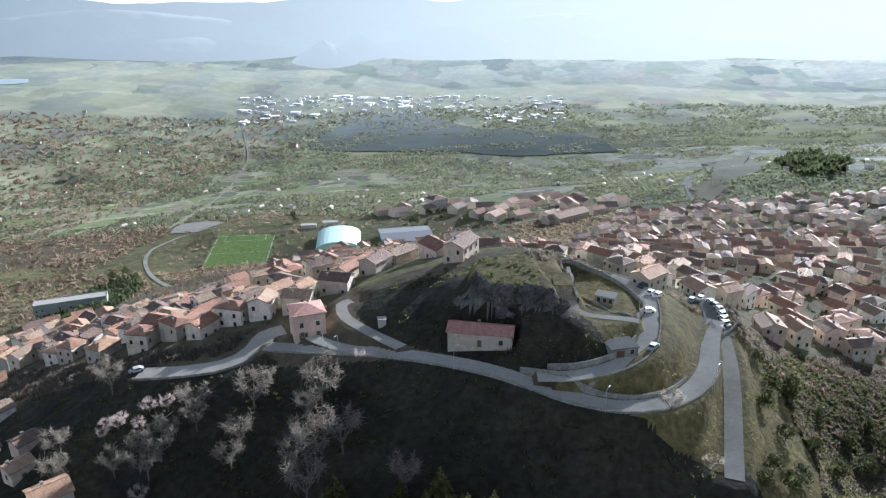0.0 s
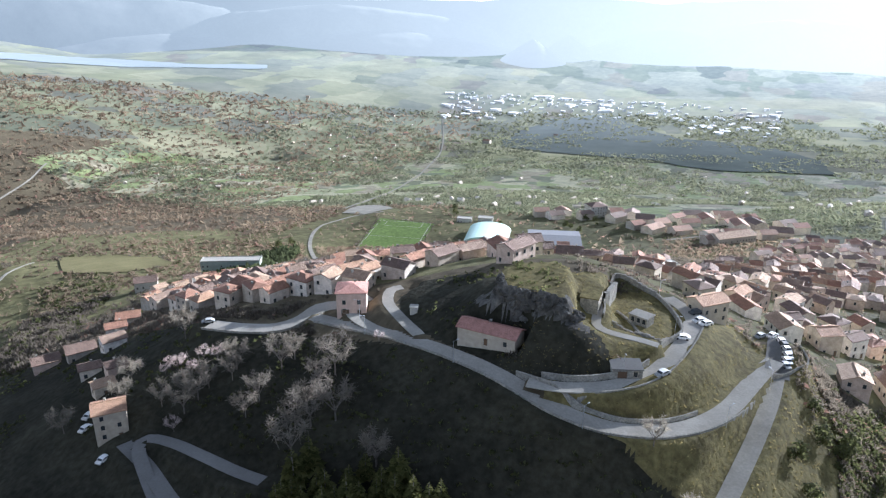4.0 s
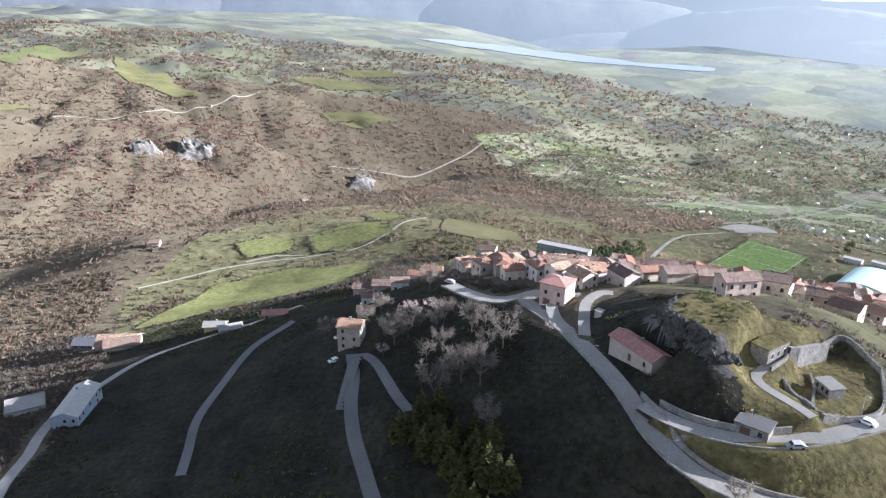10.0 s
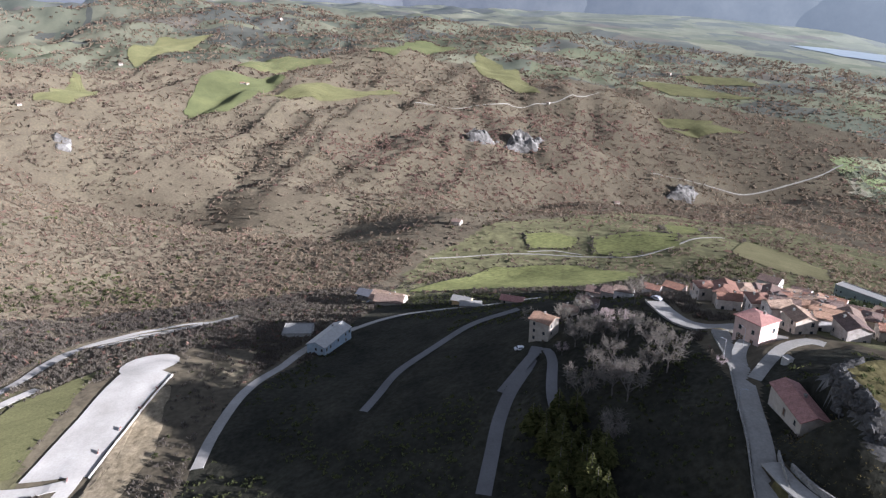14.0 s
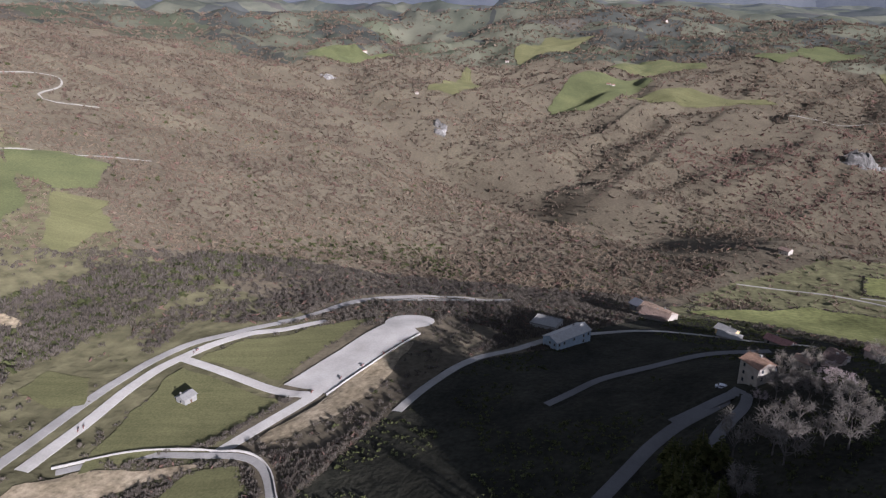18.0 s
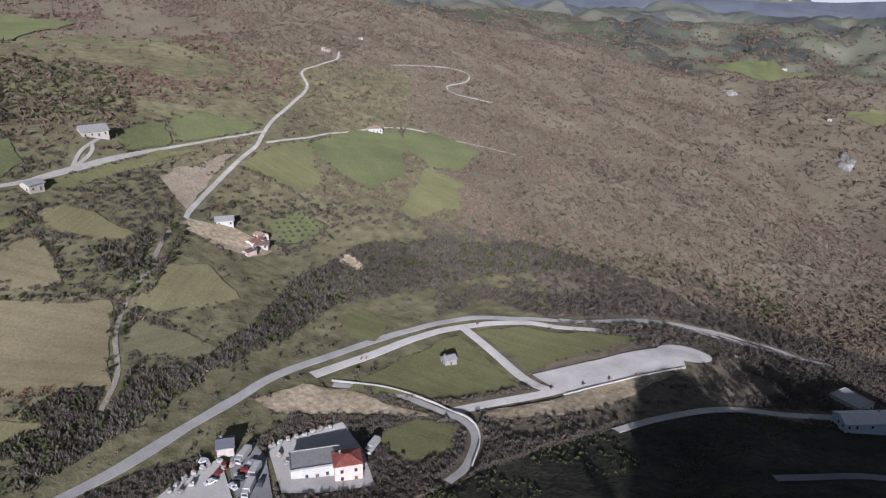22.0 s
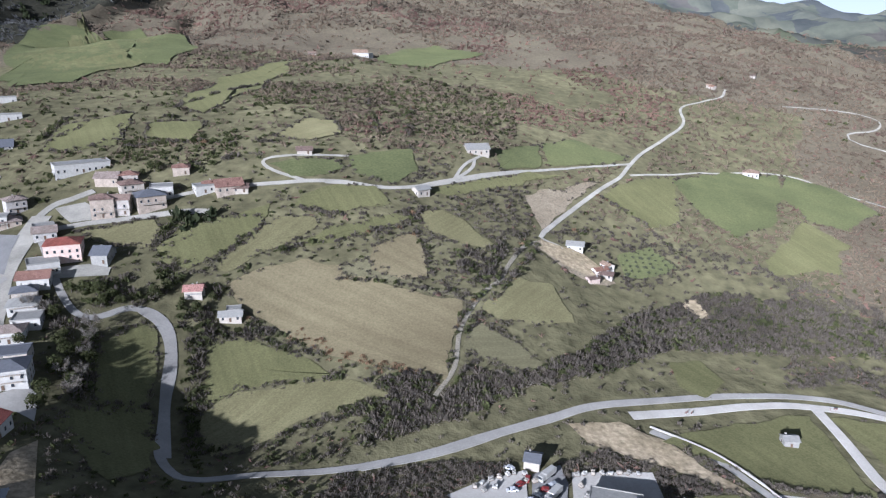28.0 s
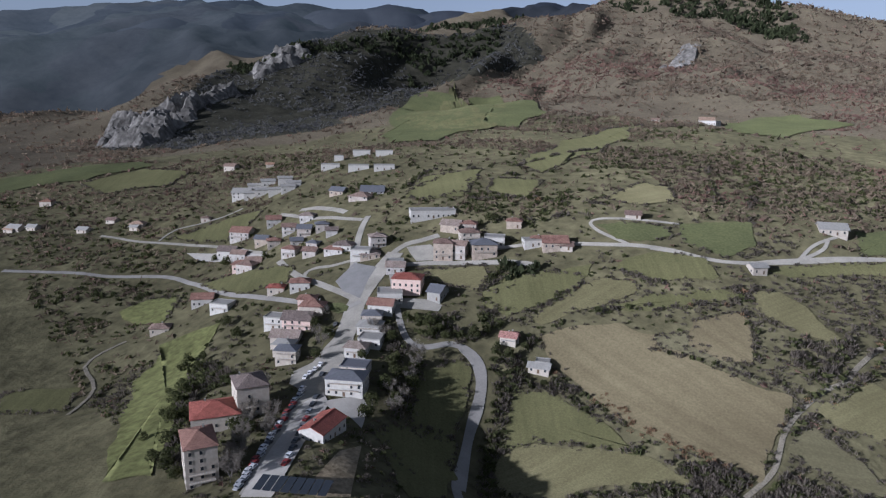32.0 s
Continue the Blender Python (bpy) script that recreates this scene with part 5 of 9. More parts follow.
def gable_roof(w, d, h, r, over=0.45, thick=0.2):
    a, b = w / 2 + over, d / 2 + over
    drop = r * over / (d / 2)
    s = Shape()
    prof = [(-b, h - drop + 0.03), (0, h + r + 0.03), (b, h - drop + 0.03), (b, h - drop + thick + 0.03), (0, h + r + thick + 0.08), (-b, h - drop + thick + 0.03)]
    vs = [(-a, y, z) for y, z in prof] + [(a, y, z) for y, z in prof]
    fs = [(0, 6, 7, 1), (1, 7, 8, 2), (2, 8, 9, 3), (3, 9, 10, 4), (4, 10, 11, 5), (5, 11, 6, 0), (0, 1, 4, 5), (1, 2, 3, 4), (6, 11, 10, 7), (7, 10, 9, 8)]
    s.solid(vs, fs)
    s.box(0, 0, h + r + thick, 2 * a, 0.3, 0.12)
    return s


def hip_roof(w, d, h, r, over=0.5, thick=0.2):
    a, b = w / 2 + over, d / 2 + over
    k = max(0.0, a - b)
    vs = [(-a, -b, h), (a, -b, h), (a, b, h), (-a, b, h), (-a, -b, h + thick), (a, -b, h + thick), (a, b, h + thick), (-a, b, h + thick), (-k, 0, h + r + thick), (k, 0, h + r + thick)]
    fs = [(3, 2, 1, 0), (0, 1, 5, 4), (1, 2, 6, 5), (2, 3, 7, 6), (3, 0, 4, 7), (4, 5, 9, 8), (6, 7, 8, 9), (5, 6, 9), (7, 4, 8)]
    return Shape().solid(vs, fs)


def flat_roof(w, d, h):
    s = Shape().box(0, 0, h, w + 0.4, d + 0.4, 0.25)
    for x, y, sx, sy in ((0, -d / 2, w + 0.4, 0.2), (0, d / 2, w + 0.4, 0.2), (-w / 2, 0, 0.2, d), (w / 2, 0, 0.2, d)):
        s.box(x, y, h + 0.25, sx, sy, 0.35)
    return s


LUMP_WALL, LUMP_ROOF, LUMP_HALL = Shape(), Shape(), Shape()


def far_house(x, y, turn, w, d, h):
    """A house too far off to be told apart: it joins the mass of the town."""
    m = pose(x, y, gz(x, y), 0, 0, turn)
    b, r = gable_body(w, d, h, 0.2 * d), gable_roof(w, d, h, 0.2 * d)
    if math.hypot(x - 60, y - 120) > 430:
        LUMP_WALL.solid(b.v, b.f, m)
        LUMP_ROOF.solid(r.v[:12], r.f[:10], m)
        return
    ob = thing("town_house", m, "brown-roofed old town house further down the slope", "house", "houses of the lower old town")
    part("wall", b, M_WALL, ob)
    part("roof", r, M_ROOF, ob)


def far_hall(x, y, turn, w, d, h):
    LUMP_HALL.box(x, y, gz(x, y) - 3, w, d, h + 3, turn)


def house(x, y, turn, w, d, h, roof="gable", walls=None, tiles=None, label="", group="", rich=True, balconies=0, name="house", z=None):
    """A house on the slope: its door front looks along -y before it is turned."""
    z = z or min(gz(x + dx, y + dy) for dx in (-w / 3, w / 3) for dy in (-d / 3, d / 3)) * 0.5 + gz(x, y) * 0.5
    walls, tiles = walls or M_WALL, tiles or M_ROOF
    ob = thing(name, pose(x, y, z, 0, 0, turn), label or "old plastered stone house with a clay tile roof", "house", group)
    r, over = 0.2 * d, 0.45
    if name == "village_house" or name == "farmhouse":
        h, r, over = 0.8 * h, 0.24 * d, 0.8
    if roof == "gable":
        part("wall", gable_body(w, d, h, r), walls, ob)
        rf = part("roof", gable_roof(w, d, h, r, over), tiles, ob)
    else:
        part("wall", Shape().box(0, 0, -3, w, d, h + 3), walls, ob)
        rf = part("roof", hip_roof(w, d, h, 0.9 * r, over) if roof == "hip" else flat_roof(w, d, h), tiles, ob)
    if roof != "flat":
        part("chimney", CHIMNEY, M_STONE, rf, place=pose(w * random.uniform(-0.3, 0.3), d * 0.22, h + r * 0.65))
    floors = max(1, int(h / 2.9))
    for face, length, depth in ((0, w, d), (90, d, w), (180, w, d), (270, d, w)):
        n = max(1, int(length / 3.2)) if rich else max(1, int(length / 4.5))
        for f in range(floors):
            for k in range(n):
                if not rich and (face in (180, 90) or random.random() < 0.4):
                    continue
                if rich and random.random() < 0.3:
                    continue
                u = (k + 0.5) / n * length - length / 2
                m = pose(0, 0, 0, 0, 0, face) @ pose(u, -depth / 2 - 0.004, f * 2.9 + 1.0)
                if f == 0 and face == 0 and k == n // 2:
                    part("door", DOOR, M_WOOD, ob, place=pose(u, -depth / 2 - 0.004, 0.0))
                else:
                    part("window", WINDOW, M_GLASS, ob, place=m)
    for f in range(balconies):
        bl = part("balcony", Shape().box(0, -d / 2 - 0.6, 2.75 + 2.9 * f, w * 0.8, 1.2, 0.2), M_CREAM, ob)
        rail = Shape()
        rail.box(0, -d / 2 - 1.17, 3.85 + 2.9 * f, w * 0.8, 0.06, 0.06)
        for k in range(int(w * 0.8 / 0.9) + 1):
            rail.box(-w * 0.4 + 0.03 + k * 0.9, -d / 2 - 1.17, 2.95 + 2.9 * f, 0.05, 0.05, 0.9)
        part("railing", rail, M_METAL, bl)
    return ob

# ---- houses that stand apart ----
house(279.0, -15.5, 227, 10.6, 15.9, 15.0, "hip", M_CREAM, M_ROOF_NEW, "tall cream apartment block with a terracotta roof", "village apartment blocks", True, 2, "apartment_block")
house(303.3, -52.6, 222, 19.0, 17.1, 8.2, "hip", M_CREAM, M_ROOF_RED, "cream apartment house with a bright red tiled roof", "village apartment blocks", True, 0, "apartment_block")
house(295.2, -65.0, 227, 12.8, 15.4, 14.2, "hip", M_CREAM, M_ROOF_NEW, "cream apartment block with a terracotta roof", "village apartment blocks", True, 2, "apartment_block")
house(253.2, -53.6, 270, 16.9, 10.5, 4.8, "gable", M_WHITE, M_ROOF_RED, "long white hall with a bright red sheet roof", "village halls", True, 0, "hall")
house(263.7, -90.8, 194, 16.5, 11.6, 7.4, "hip", M_WHITE, M_DARKROOF, "white three-storey building with a dark flat roof", "village apartment blocks", True, 2, "apartment_block")
house(267.6, -105.4, 192, 12.0, 9.6, 6.2, "flat", M_CREAM, M_DARKROOF, "cream village building with a dark flat roof", "village street houses", True, 0, "village_house")
house(273.0, -131.1, 192, 11.1, 10.0, 5.0, "flat", M_WHITE, M_GREY, "white village building with a grey flat roof", "village street houses", True, 0, "village_house")
house(281.0, -158.4, 192, 13.1, 9.2, 6.3, "gable", M_WHITE, M_ROOF_NEW, "white village house with a brown tiled roof", "village street houses", True, 0, "village_house")
house(305.6, -107.5, 197, 10.0, 8.0, 9.0, "hip", M_CREAM, M_DARKROOF, "cream three-storey house with pale balconies", "village street houses", True, 2, "village_house")
house(318.5, -125.6, 197, 14.1, 9.9, 6.3, "gable", M_CREAM, M_ROOF_NEW, "cream village house with terrace", "village street houses", True, 0, "village_house")
house(320.6, -140.3, 197, 15.1, 12.1, 7.5, "gable", M_PINK, M_ROOF_NEW, "pink village house with white balconies", "village street houses", True, 1, "village_house")
house(319.3, -152.2, 197, 12.4, 9.9, 6.5, "hip", M_CREAM, M_ROOF_NEW, "cream village house with a tiled roof", "village street houses", True, 0, "village_house")
house(275.8, -179.9, 194, 16.0, 12.8, 7.7, "hip", M_PINK, M_ROOF_RED, "salmon municipal building with a red roof", "village street houses", True, 0, "municipal_building")
house(257.7, -179.3, 177, 7.6, 11.4, 5.7, "gable", M_GREY, M_DARKROOF, "grey shed with a dark sheet roof", "village halls", True, 0, "village_house")
house(360.2, -176.8, 202, 9.6, 7.7, 5.0, "hip", M_CREAM, M_ROOF_RED, "cream villa with a red hipped roof", "village villas", True, 0, "village_house")
house(344.0, -177.6, 207, 11.4, 9.1, 6.3, "hip", M_WHITE, M_ROOF_NEW, "white villa with a tiled hipped roof", "village villas", True, 0, "village_house")
house(418.0, -179.5, 212, 12.8, 10.2, 6.3, "gable", M_WHITE, M_ROOF_NEW, "white country house with a tiled roof", "village villas", True, 0, "village_house")
house(391.5, -166.0, 187, 12.0, 9.6, 6.7, "flat", M_WHITE, M_GREY, "white village house with balconies", "village villas", True, 1, "village_house")
house(426.1, -150.8, 212, 11.0, 8.8, 4.6, "hip", M_CREAM, M_ROOF_NEW, "cream cottage with a tiled roof", "village villas", True, 0, "village_house")
house(454.7, -268.3, 192, 15.1, 12.8, 8.1, "gable", M_WALL_NEW, M_ROOF_NEW, "pale plastered village house with a low tiled roof", "new village houses", True, 1, "village_house")
house(432.6, -277.5, 217, 10.5, 8.9, 7.1, "gable", M_WALL_NEW, M_ROOF_NEW, "pale plastered village house with a low tiled roof", "new village houses", True, 0, "village_house")
house(404.8, -256.7, 206, 9.1, 7.7, 7.6, "gable", M_WALL_NEW, M_ROOF_NEW, "pale plastered village house with a low tiled roof", "new village houses", True, 1, "village_house")
house(384.1, -245.2, 202, 9.5, 8.1, 8.1, "gable", M_WALL_NEW, M_DARKROOF, "pale plastered village house with a low tiled roof", "new village houses", True, 1, "village_house")
house(372.3, -248.3, 212, 8.6, 7.3, 6.4, "hip", M_WALL_NEW, M_DARKROOF, "pale plastered village house with a low tiled roof", "new village houses", True, 0, "village_house")
house(397.7, -270.3, 197, 10.0, 8.5, 5.9, "hip", M_WALL_NEW, M_ROOF_NEW, "pale plastered village house with a low tiled roof", "new village houses", True, 0, "village_house")
house(359.9, -240.2, 211, 7.6, 6.5, 5.1, "gable", M_WALL_NEW, M_ROOF_NEW, "pale plastered village house with a low tiled roof", "new village houses", True, 0, "village_house")
house(423.9, -250.9, 197, 9.2, 7.8, 6.9, "gable", M_WALL_NEW, M_DARKROOF, "pale plastered village house with a low tiled roof", "new village houses", True, 0, "village_house")
house(408.6, -243.1, 217, 8.9, 7.6, 6.7, "hip", M_WALL_NEW, M_ROOF_NEW, "pale plastered village house with a low tiled roof", "new village houses", True, 0, "village_house")
house(379.7, -221.1, 187, 9.8, 8.4, 7.0, "hip", M_WALL_NEW, M_ROOF_NEW, "pale plastered village house with a low tiled roof", "new village houses", True, 1, "village_house")
house(362.0, -217.3, 192, 8.8, 7.5, 5.3, "gable", M_WALL_NEW, M_ROOF_NEW, "pale plastered village house with a low tiled roof", "new village houses", True, 0, "village_house")
house(343.3, -217.6, 187, 12.2, 10.4, 3.7, "hip", M_WALL_NEW, M_ROOF_NEW, "pale plastered village house with a low tiled roof", "new village houses", True, 0, "village_house")
house(434.9, -238.8, 197, 10.0, 8.5, 6.0, "gable", M_WALL_NEW, M_ROOF_NEW, "pale plastered village house with a low tiled roof", "new village houses", True, 0, "village_house")
house(411.1, -217.1, 182, 12.5, 10.7, 6.5, "hip", M_WALL_NEW, M_ROOF_NEW, "pale plastered village house with a low tiled roof", "new village houses", True, 0, "village_house")
house(384.4, -235.1, 217, 7.8, 6.6, 4.8, "gable", M_WALL_NEW, M_DARKROOF, "pale plastered village house with a low tiled roof", "new village houses", True, 0, "village_house")
house(366.3, -227.6, 187, 7.5, 6.4, 4.6, "hip", M_WALL_NEW, M_DARKROOF, "pale plastered village house with a low tiled roof", "new village houses", True, 0, "village_house")
house(316.5, -222.4, 218, 9.8, 8.4, 8.6, "hip", M_WALL_NEW, M_ROOF_NEW, "pale plastered village house with a low tiled roof", "new village houses", True, 1, "village_house")
house(315.4, -210.5, 207, 11.7, 9.9, 3.5, "hip", M_WALL_NEW, M_ROOF_NEW, "pale plastered village house with a low tiled roof", "new village houses", True, 0, "village_house")
house(291.4, -196.5, 202, 10.4, 8.9, 4.7, "gable", M_WALL_NEW, M_ROOF_NEW, "pale plastered village house with a low tiled roof", "new village houses", True, 0, "village_house")
house(276.3, -247.4, 182, 12.1, 10.2, 5.1, "gable", M_WALL_NEW, M_ROOF_NEW, "pale plastered village house with a low tiled roof", "new village houses", True, 0, "village_house")
house(265.8, -249.8, 192, 9.9, 8.4, 5.0, "hip", M_WALL_NEW, M_ROOF_NEW, "pale plastered village house with a low tiled roof", "new village houses", True, 0, "village_house")
house(269.5, -216.4, 197, 11.3, 9.6, 12.3, "hip", M_WALL_NEW, M_ROOF_NEW, "pale plastered village house with a low tiled roof", "new village houses", True, 1, "village_house")
house(260.8, -219.0, 186, 9.3, 7.9, 10.2, "gable", M_WALL_NEW, M_ROOF_NEW, "pale plastered village house with a low tiled roof", "new village houses", True, 1, "village_house")
house(247.7, -225.0, 207, 14.6, 12.4, 8.8, "hip", M_WALL_NEW, M_DARKROOF, "pale plastered village house with a low tiled roof", "new village houses", True, 1, "village_house")
house(238.3, -256.6, 192, 9.2, 7.8, 5.0, "hip", M_WALL_NEW, M_ROOF_NEW, "pale plastered village house with a low tiled roof", "new village houses", True, 0, "village_house")
house(208.7, -239.0, 202, 14.6, 12.4, 4.8, "gable", M_WALL_NEW, M_ROOF_NEW, "pale plastered village house with a low tiled roof", "new village houses", True, 0, "village_house")
house(219.6, -241.1, 192, 6.8, 5.7, 3.5, "hip", M_WALL_NEW, M_ROOF_NEW, "pale plastered village house with a low tiled roof", "new village houses", True, 0, "village_house")
house(364.1, -290.1, 182, 14.9, 12.6, 3.3, "hip", M_WALL_NEW, M_ROOF_NEW, "pale plastered village house with a low tiled roof", "new village houses", True, 0, "village_house")
house(393.1, -307.4, 182, 11.4, 9.7, 4.4, "gable", M_WALL_NEW, M_DARKROOF, "pale plastered village house with a low tiled roof", "new village houses", True, 0, "village_house")
house(360.8, -301.7, 202, 16.8, 14.3, 3.0, "gable", M_WALL_NEW, M_DARKROOF, "pale plastered village house with a low tiled roof", "new village houses", True, 0, "village_house")
house(296.4, -262.6, 212, 29.7, 10.4, 5.3, "flat", M_WHITE, M_GREY, "long white school with a flat roof", "", True, 0, "school")
house(513.4, -341.8, 217, 12.4, 7.5, 5.2, "gable", M_WHITE, M_GREY, "white terraced house with a grey roof", "terraced houses on the slope", False, 0, "terraced_house")
house(505.9, -353.9, 217, 12.5, 7.5, 5.3, "gable", M_WHITE, M_GREY, "white terraced house with a grey roof", "terraced houses on the slope", False, 0, "terraced_house")
house(494.9, -358.3, 217, 12.5, 7.5, 5.2, "gable", M_WHITE, M_GREY, "white terraced house with a grey roof", "terraced houses on the slope", False, 0, "terraced_house")
house(475.4, -356.0, 217, 12.2, 7.3, 5.1, "gable", M_WHITE, M_GREY, "white terraced house with a grey roof", "terraced houses on the slope", False, 0, "terraced_house")
house(458.6, -335.5, 217, 11.7, 7.0, 4.9, "gable", M_WHITE, M_GREY, "white terraced house with a grey roof", "terraced houses on the slope", False, 0, "terraced_house")
house(498.6, -338.3, 217, 12.2, 7.3, 5.1, "gable", M_WHITE, M_GREY, "white terraced house with a grey roof", "terraced houses on the slope", False, 0, "terraced_house")
house(488.3, -340.5, 217, 12.1, 7.3, 5.1, "gable", M_WHITE, M_GREY, "white terraced house with a grey roof", "terraced houses on the slope", False, 0, "terraced_house")
house(471.3, -335.5, 217, 11.8, 7.1, 5.0, "gable", M_WHITE, M_GREY, "white terraced house with a grey roof", "terraced houses on the slope", False, 0, "terraced_house")
house(456.9, -341.3, 217, 11.8, 7.1, 4.9, "gable", M_WHITE, M_GREY, "white terraced house with a grey roof", "terraced houses on the slope", False, 0, "terraced_house")
house(438.6, -371.3, 207, 16.0, 6.4, 4.5, "flat", M_WHITE, M_GREY, "pale apartment block on the wooded slope", "hillside apartment blocks", False, 0, "apartment_block")
house(446.9, -400.2, 207, 8.4, 3.4, 4.8, "flat", M_WHITE, M_GREY, "pale apartment block on the wooded slope", "hillside apartment blocks", False, 0, "apartment_block")
house(436.6, -424.5, 207, 16.1, 6.4, 4.9, "flat", M_WHITE, M_GREY, "pale apartment block on the wooded slope", "hillside apartment blocks", False, 0, "apartment_block")
house(408.9, -416.4, 207, 15.6, 6.3, 4.7, "flat", M_WHITE, M_GREY, "pale apartment block on the wooded slope", "hillside apartment blocks", False, 0, "apartment_block")
house(405.2, -361.3, 207, 17.3, 6.9, 4.3, "flat", M_WHITE, M_GREY, "pale apartment block on the wooded slope", "hillside apartment blocks", False, 0, "apartment_block")
house(380.1, -359.0, 207, 16.9, 6.8, 4.2, "flat", M_WHITE, M_GREY, "pale apartment block on the wooded slope", "hillside apartment blocks", False, 0, "apartment_block")
house(586.6, -295.8, 202, 11.5, 9.2, 5.2, "hip", M_CREAM, M_ROOF, "cream farmhouse among meadows", "scattered farmhouses", True, 0, "farmhouse")
house(518.3, -302.5, 202, 7.2, 5.7, 4.1, "hip", M_CREAM, M_ROOF, "cream farmhouse among meadows", "scattered farmhouses", False, 0, "farmhouse")
house(748.0, -338.8, 202, 11.8, 9.4, 5.3, "hip", M_CREAM, M_ROOF, "cream farmhouse among meadows", "scattered farmhouses", False, 0, "farmhouse")
house(713.4, -277.3, 187, 13.0, 10.4, 4.4, "gable", M_CREAM, M_GREY, "cream farmhouse among meadows", "scattered farmhouses", False, 0, "farmhouse")
house(697.7, -282.2, 187, 9.6, 7.7, 3.9, "gable", M_CREAM, M_GREY, "cream farmhouse among meadows", "scattered farmhouses", False, 0, "farmhouse")
house(585.6, -291.6, 187, 7.6, 6.1, 3.9, "gable", M_CREAM, M_GREY, "cream farmhouse among meadows", "scattered farmhouses", False, 0, "farmhouse")
house(604.7, -446.1, 187, 12.4, 10.0, 6.1, "gable", M_CREAM, M_ROOF, "cream farmhouse among meadows", "scattered farmhouses", True, 0, "farmhouse")
house(553.9, -443.7, 211, 7.6, 6.1, 3.9, "gable", M_CREAM, M_ROOF, "cream farmhouse among meadows", "scattered farmhouses", False, 0, "farmhouse")
house(144.6, -782.5, 187, 17.8, 14.2, 4.9, "gable", M_CREAM, M_ROOF, "cream farmhouse among meadows", "scattered farmhouses", False, 0, "farmhouse")
house(205.1, -774.1, 187, 9.5, 7.6, 3.0, "gable", M_CREAM, M_ROOF, "cream farmhouse among meadows", "scattered farmhouses", False, 0, "farmhouse")
house(169.1, -276.7, 187, 9.0, 7.2, 3.0, "gable", M_CREAM, M_ROOF, "cream farmhouse among meadows", "scattered farmhouses", False, 0, "farmhouse")
house(55.0, -325.6, 187, 15.7, 12.6, 4.5, "gable", M_CREAM, M_GREY, "cream farmhouse among meadows", "scattered farmhouses", True, 0, "farmhouse")
house(98.4, -253.4, 211, 8.6, 6.9, 5.0, "gable", M_CREAM, M_GREY, "cream farmhouse among meadows", "scattered farmhouses", True, 0, "farmhouse")
house(211.8, -160.8, 187, 5.6, 4.5, 3.0, "gable", M_CREAM, M_GREY, "cream farmhouse among meadows", "scattered farmhouses", True, 0, "farmhouse")
house(191.9, -151.8, 187, 6.4, 5.2, 3.0, "gable", M_CREAM, M_GREY, "cream farmhouse among meadows", "scattered farmhouses", False, 0, "farmhouse")
house(201.9, -238.1, 187, 9.0, 7.2, 3.3, "gable", M_CREAM, M_ROOF, "cream farmhouse among meadows", "scattered farmhouses", True, 0, "farmhouse")
house(626.4, -305.8, 187, 9.1, 7.3, 3.7, "gable", M_CREAM, M_ROOF, "cream farmhouse among meadows", "scattered farmhouses", False, 0, "farmhouse")
house(638.1, -285.0, 187, 10.1, 8.0, 3.6, "gable", M_CREAM, M_GREY, "cream farmhouse among meadows", "scattered farmhouses", False, 0, "farmhouse")
house(715.8, -273.5, 187, 9.8, 7.8, 3.9, "gable", M_CREAM, M_ROOF, "cream farmhouse among meadows", "scattered farmhouses", False, 0, "farmhouse")
house(512.0, -343.9, 202, 15.5, 13.2, 7.3, "gable", M_WHITE, M_GREY, "village house with pale walls and balconies", "village street houses", True, 0, "village_house")
house(275.2, -120.6, 192, 10.2, 8.6, 6.0, "hip", M_WHITE, M_ROOF_NEW, "village house with pale walls and balconies", "village street houses", True, 1, "village_house")
house(278.9, -141.1, 196, 11.6, 9.9, 4.6, "hip", M_WHITE, M_GREY, "village house with pale walls and balconies", "village street houses", True, 1, "village_house")
house(313.3, -116.5, 193, 9.8, 8.3, 6.8, "hip", M_CREAM, M_GREY, "village house with pale walls and balconies", "village street houses", True, 1, "village_house")
house(327.2, -159.0, 201, 9.5, 8.1, 6.0, "hip", M_PINK, M_ROOF_NEW, "village house with pale walls and balconies", "village street houses", True, 1, "village_house")
house(335.7, -141.5, 190, 10.6, 9.0, 7.9, "flat", M_WHITE, M_GREY, "village house with pale walls and balconies", "village street houses", True, 1, "village_house")
house(281.3, -168.5, 206, 13.4, 11.4, 7.0, "flat", M_WHITE, M_GREY, "village house with pale walls and balconies", "village street houses", True, 1, "village_house")
house(281.6, -149.1, 200, 10.0, 8.5, 5.6, "hip", M_CREAM, M_DARKROOF, "village house with pale walls and balconies", "village street houses", True, 1, "village_house")
house(419.6, -221.9, 202, 12.0, 10.2, 5.8, "hip", M_PINK, M_ROOF_NEW, "village house with pale walls and balconies", "village street houses", True, 0, "village_house")
house(451.0, -246.5, 197, 12.9, 11.0, 6.2, "gable", M_WHITE, M_ROOF_NEW, "village house with pale walls and balconies", "village street houses", True, 0, "village_house")
house(411.0, -223.3, 206, 10.3, 8.8, 4.9, "gable", M_CREAM, M_ROOF_NEW, "village house with pale walls and balconies", "village street houses", True, 0, "village_house")
house(338.7, -220.4, 190, 12.2, 10.4, 4.4, "hip", M_WHITE, M_ROOF_NEW, "village house with pale walls and balconies", "village street houses", True, 0, "village_house")
house(320.4, -209.0, 196, 11.7, 9.9, 7.8, "flat", M_WHITE, M_GREY, "village house with pale walls and balconies", "village street houses", True, 1, "village_house")
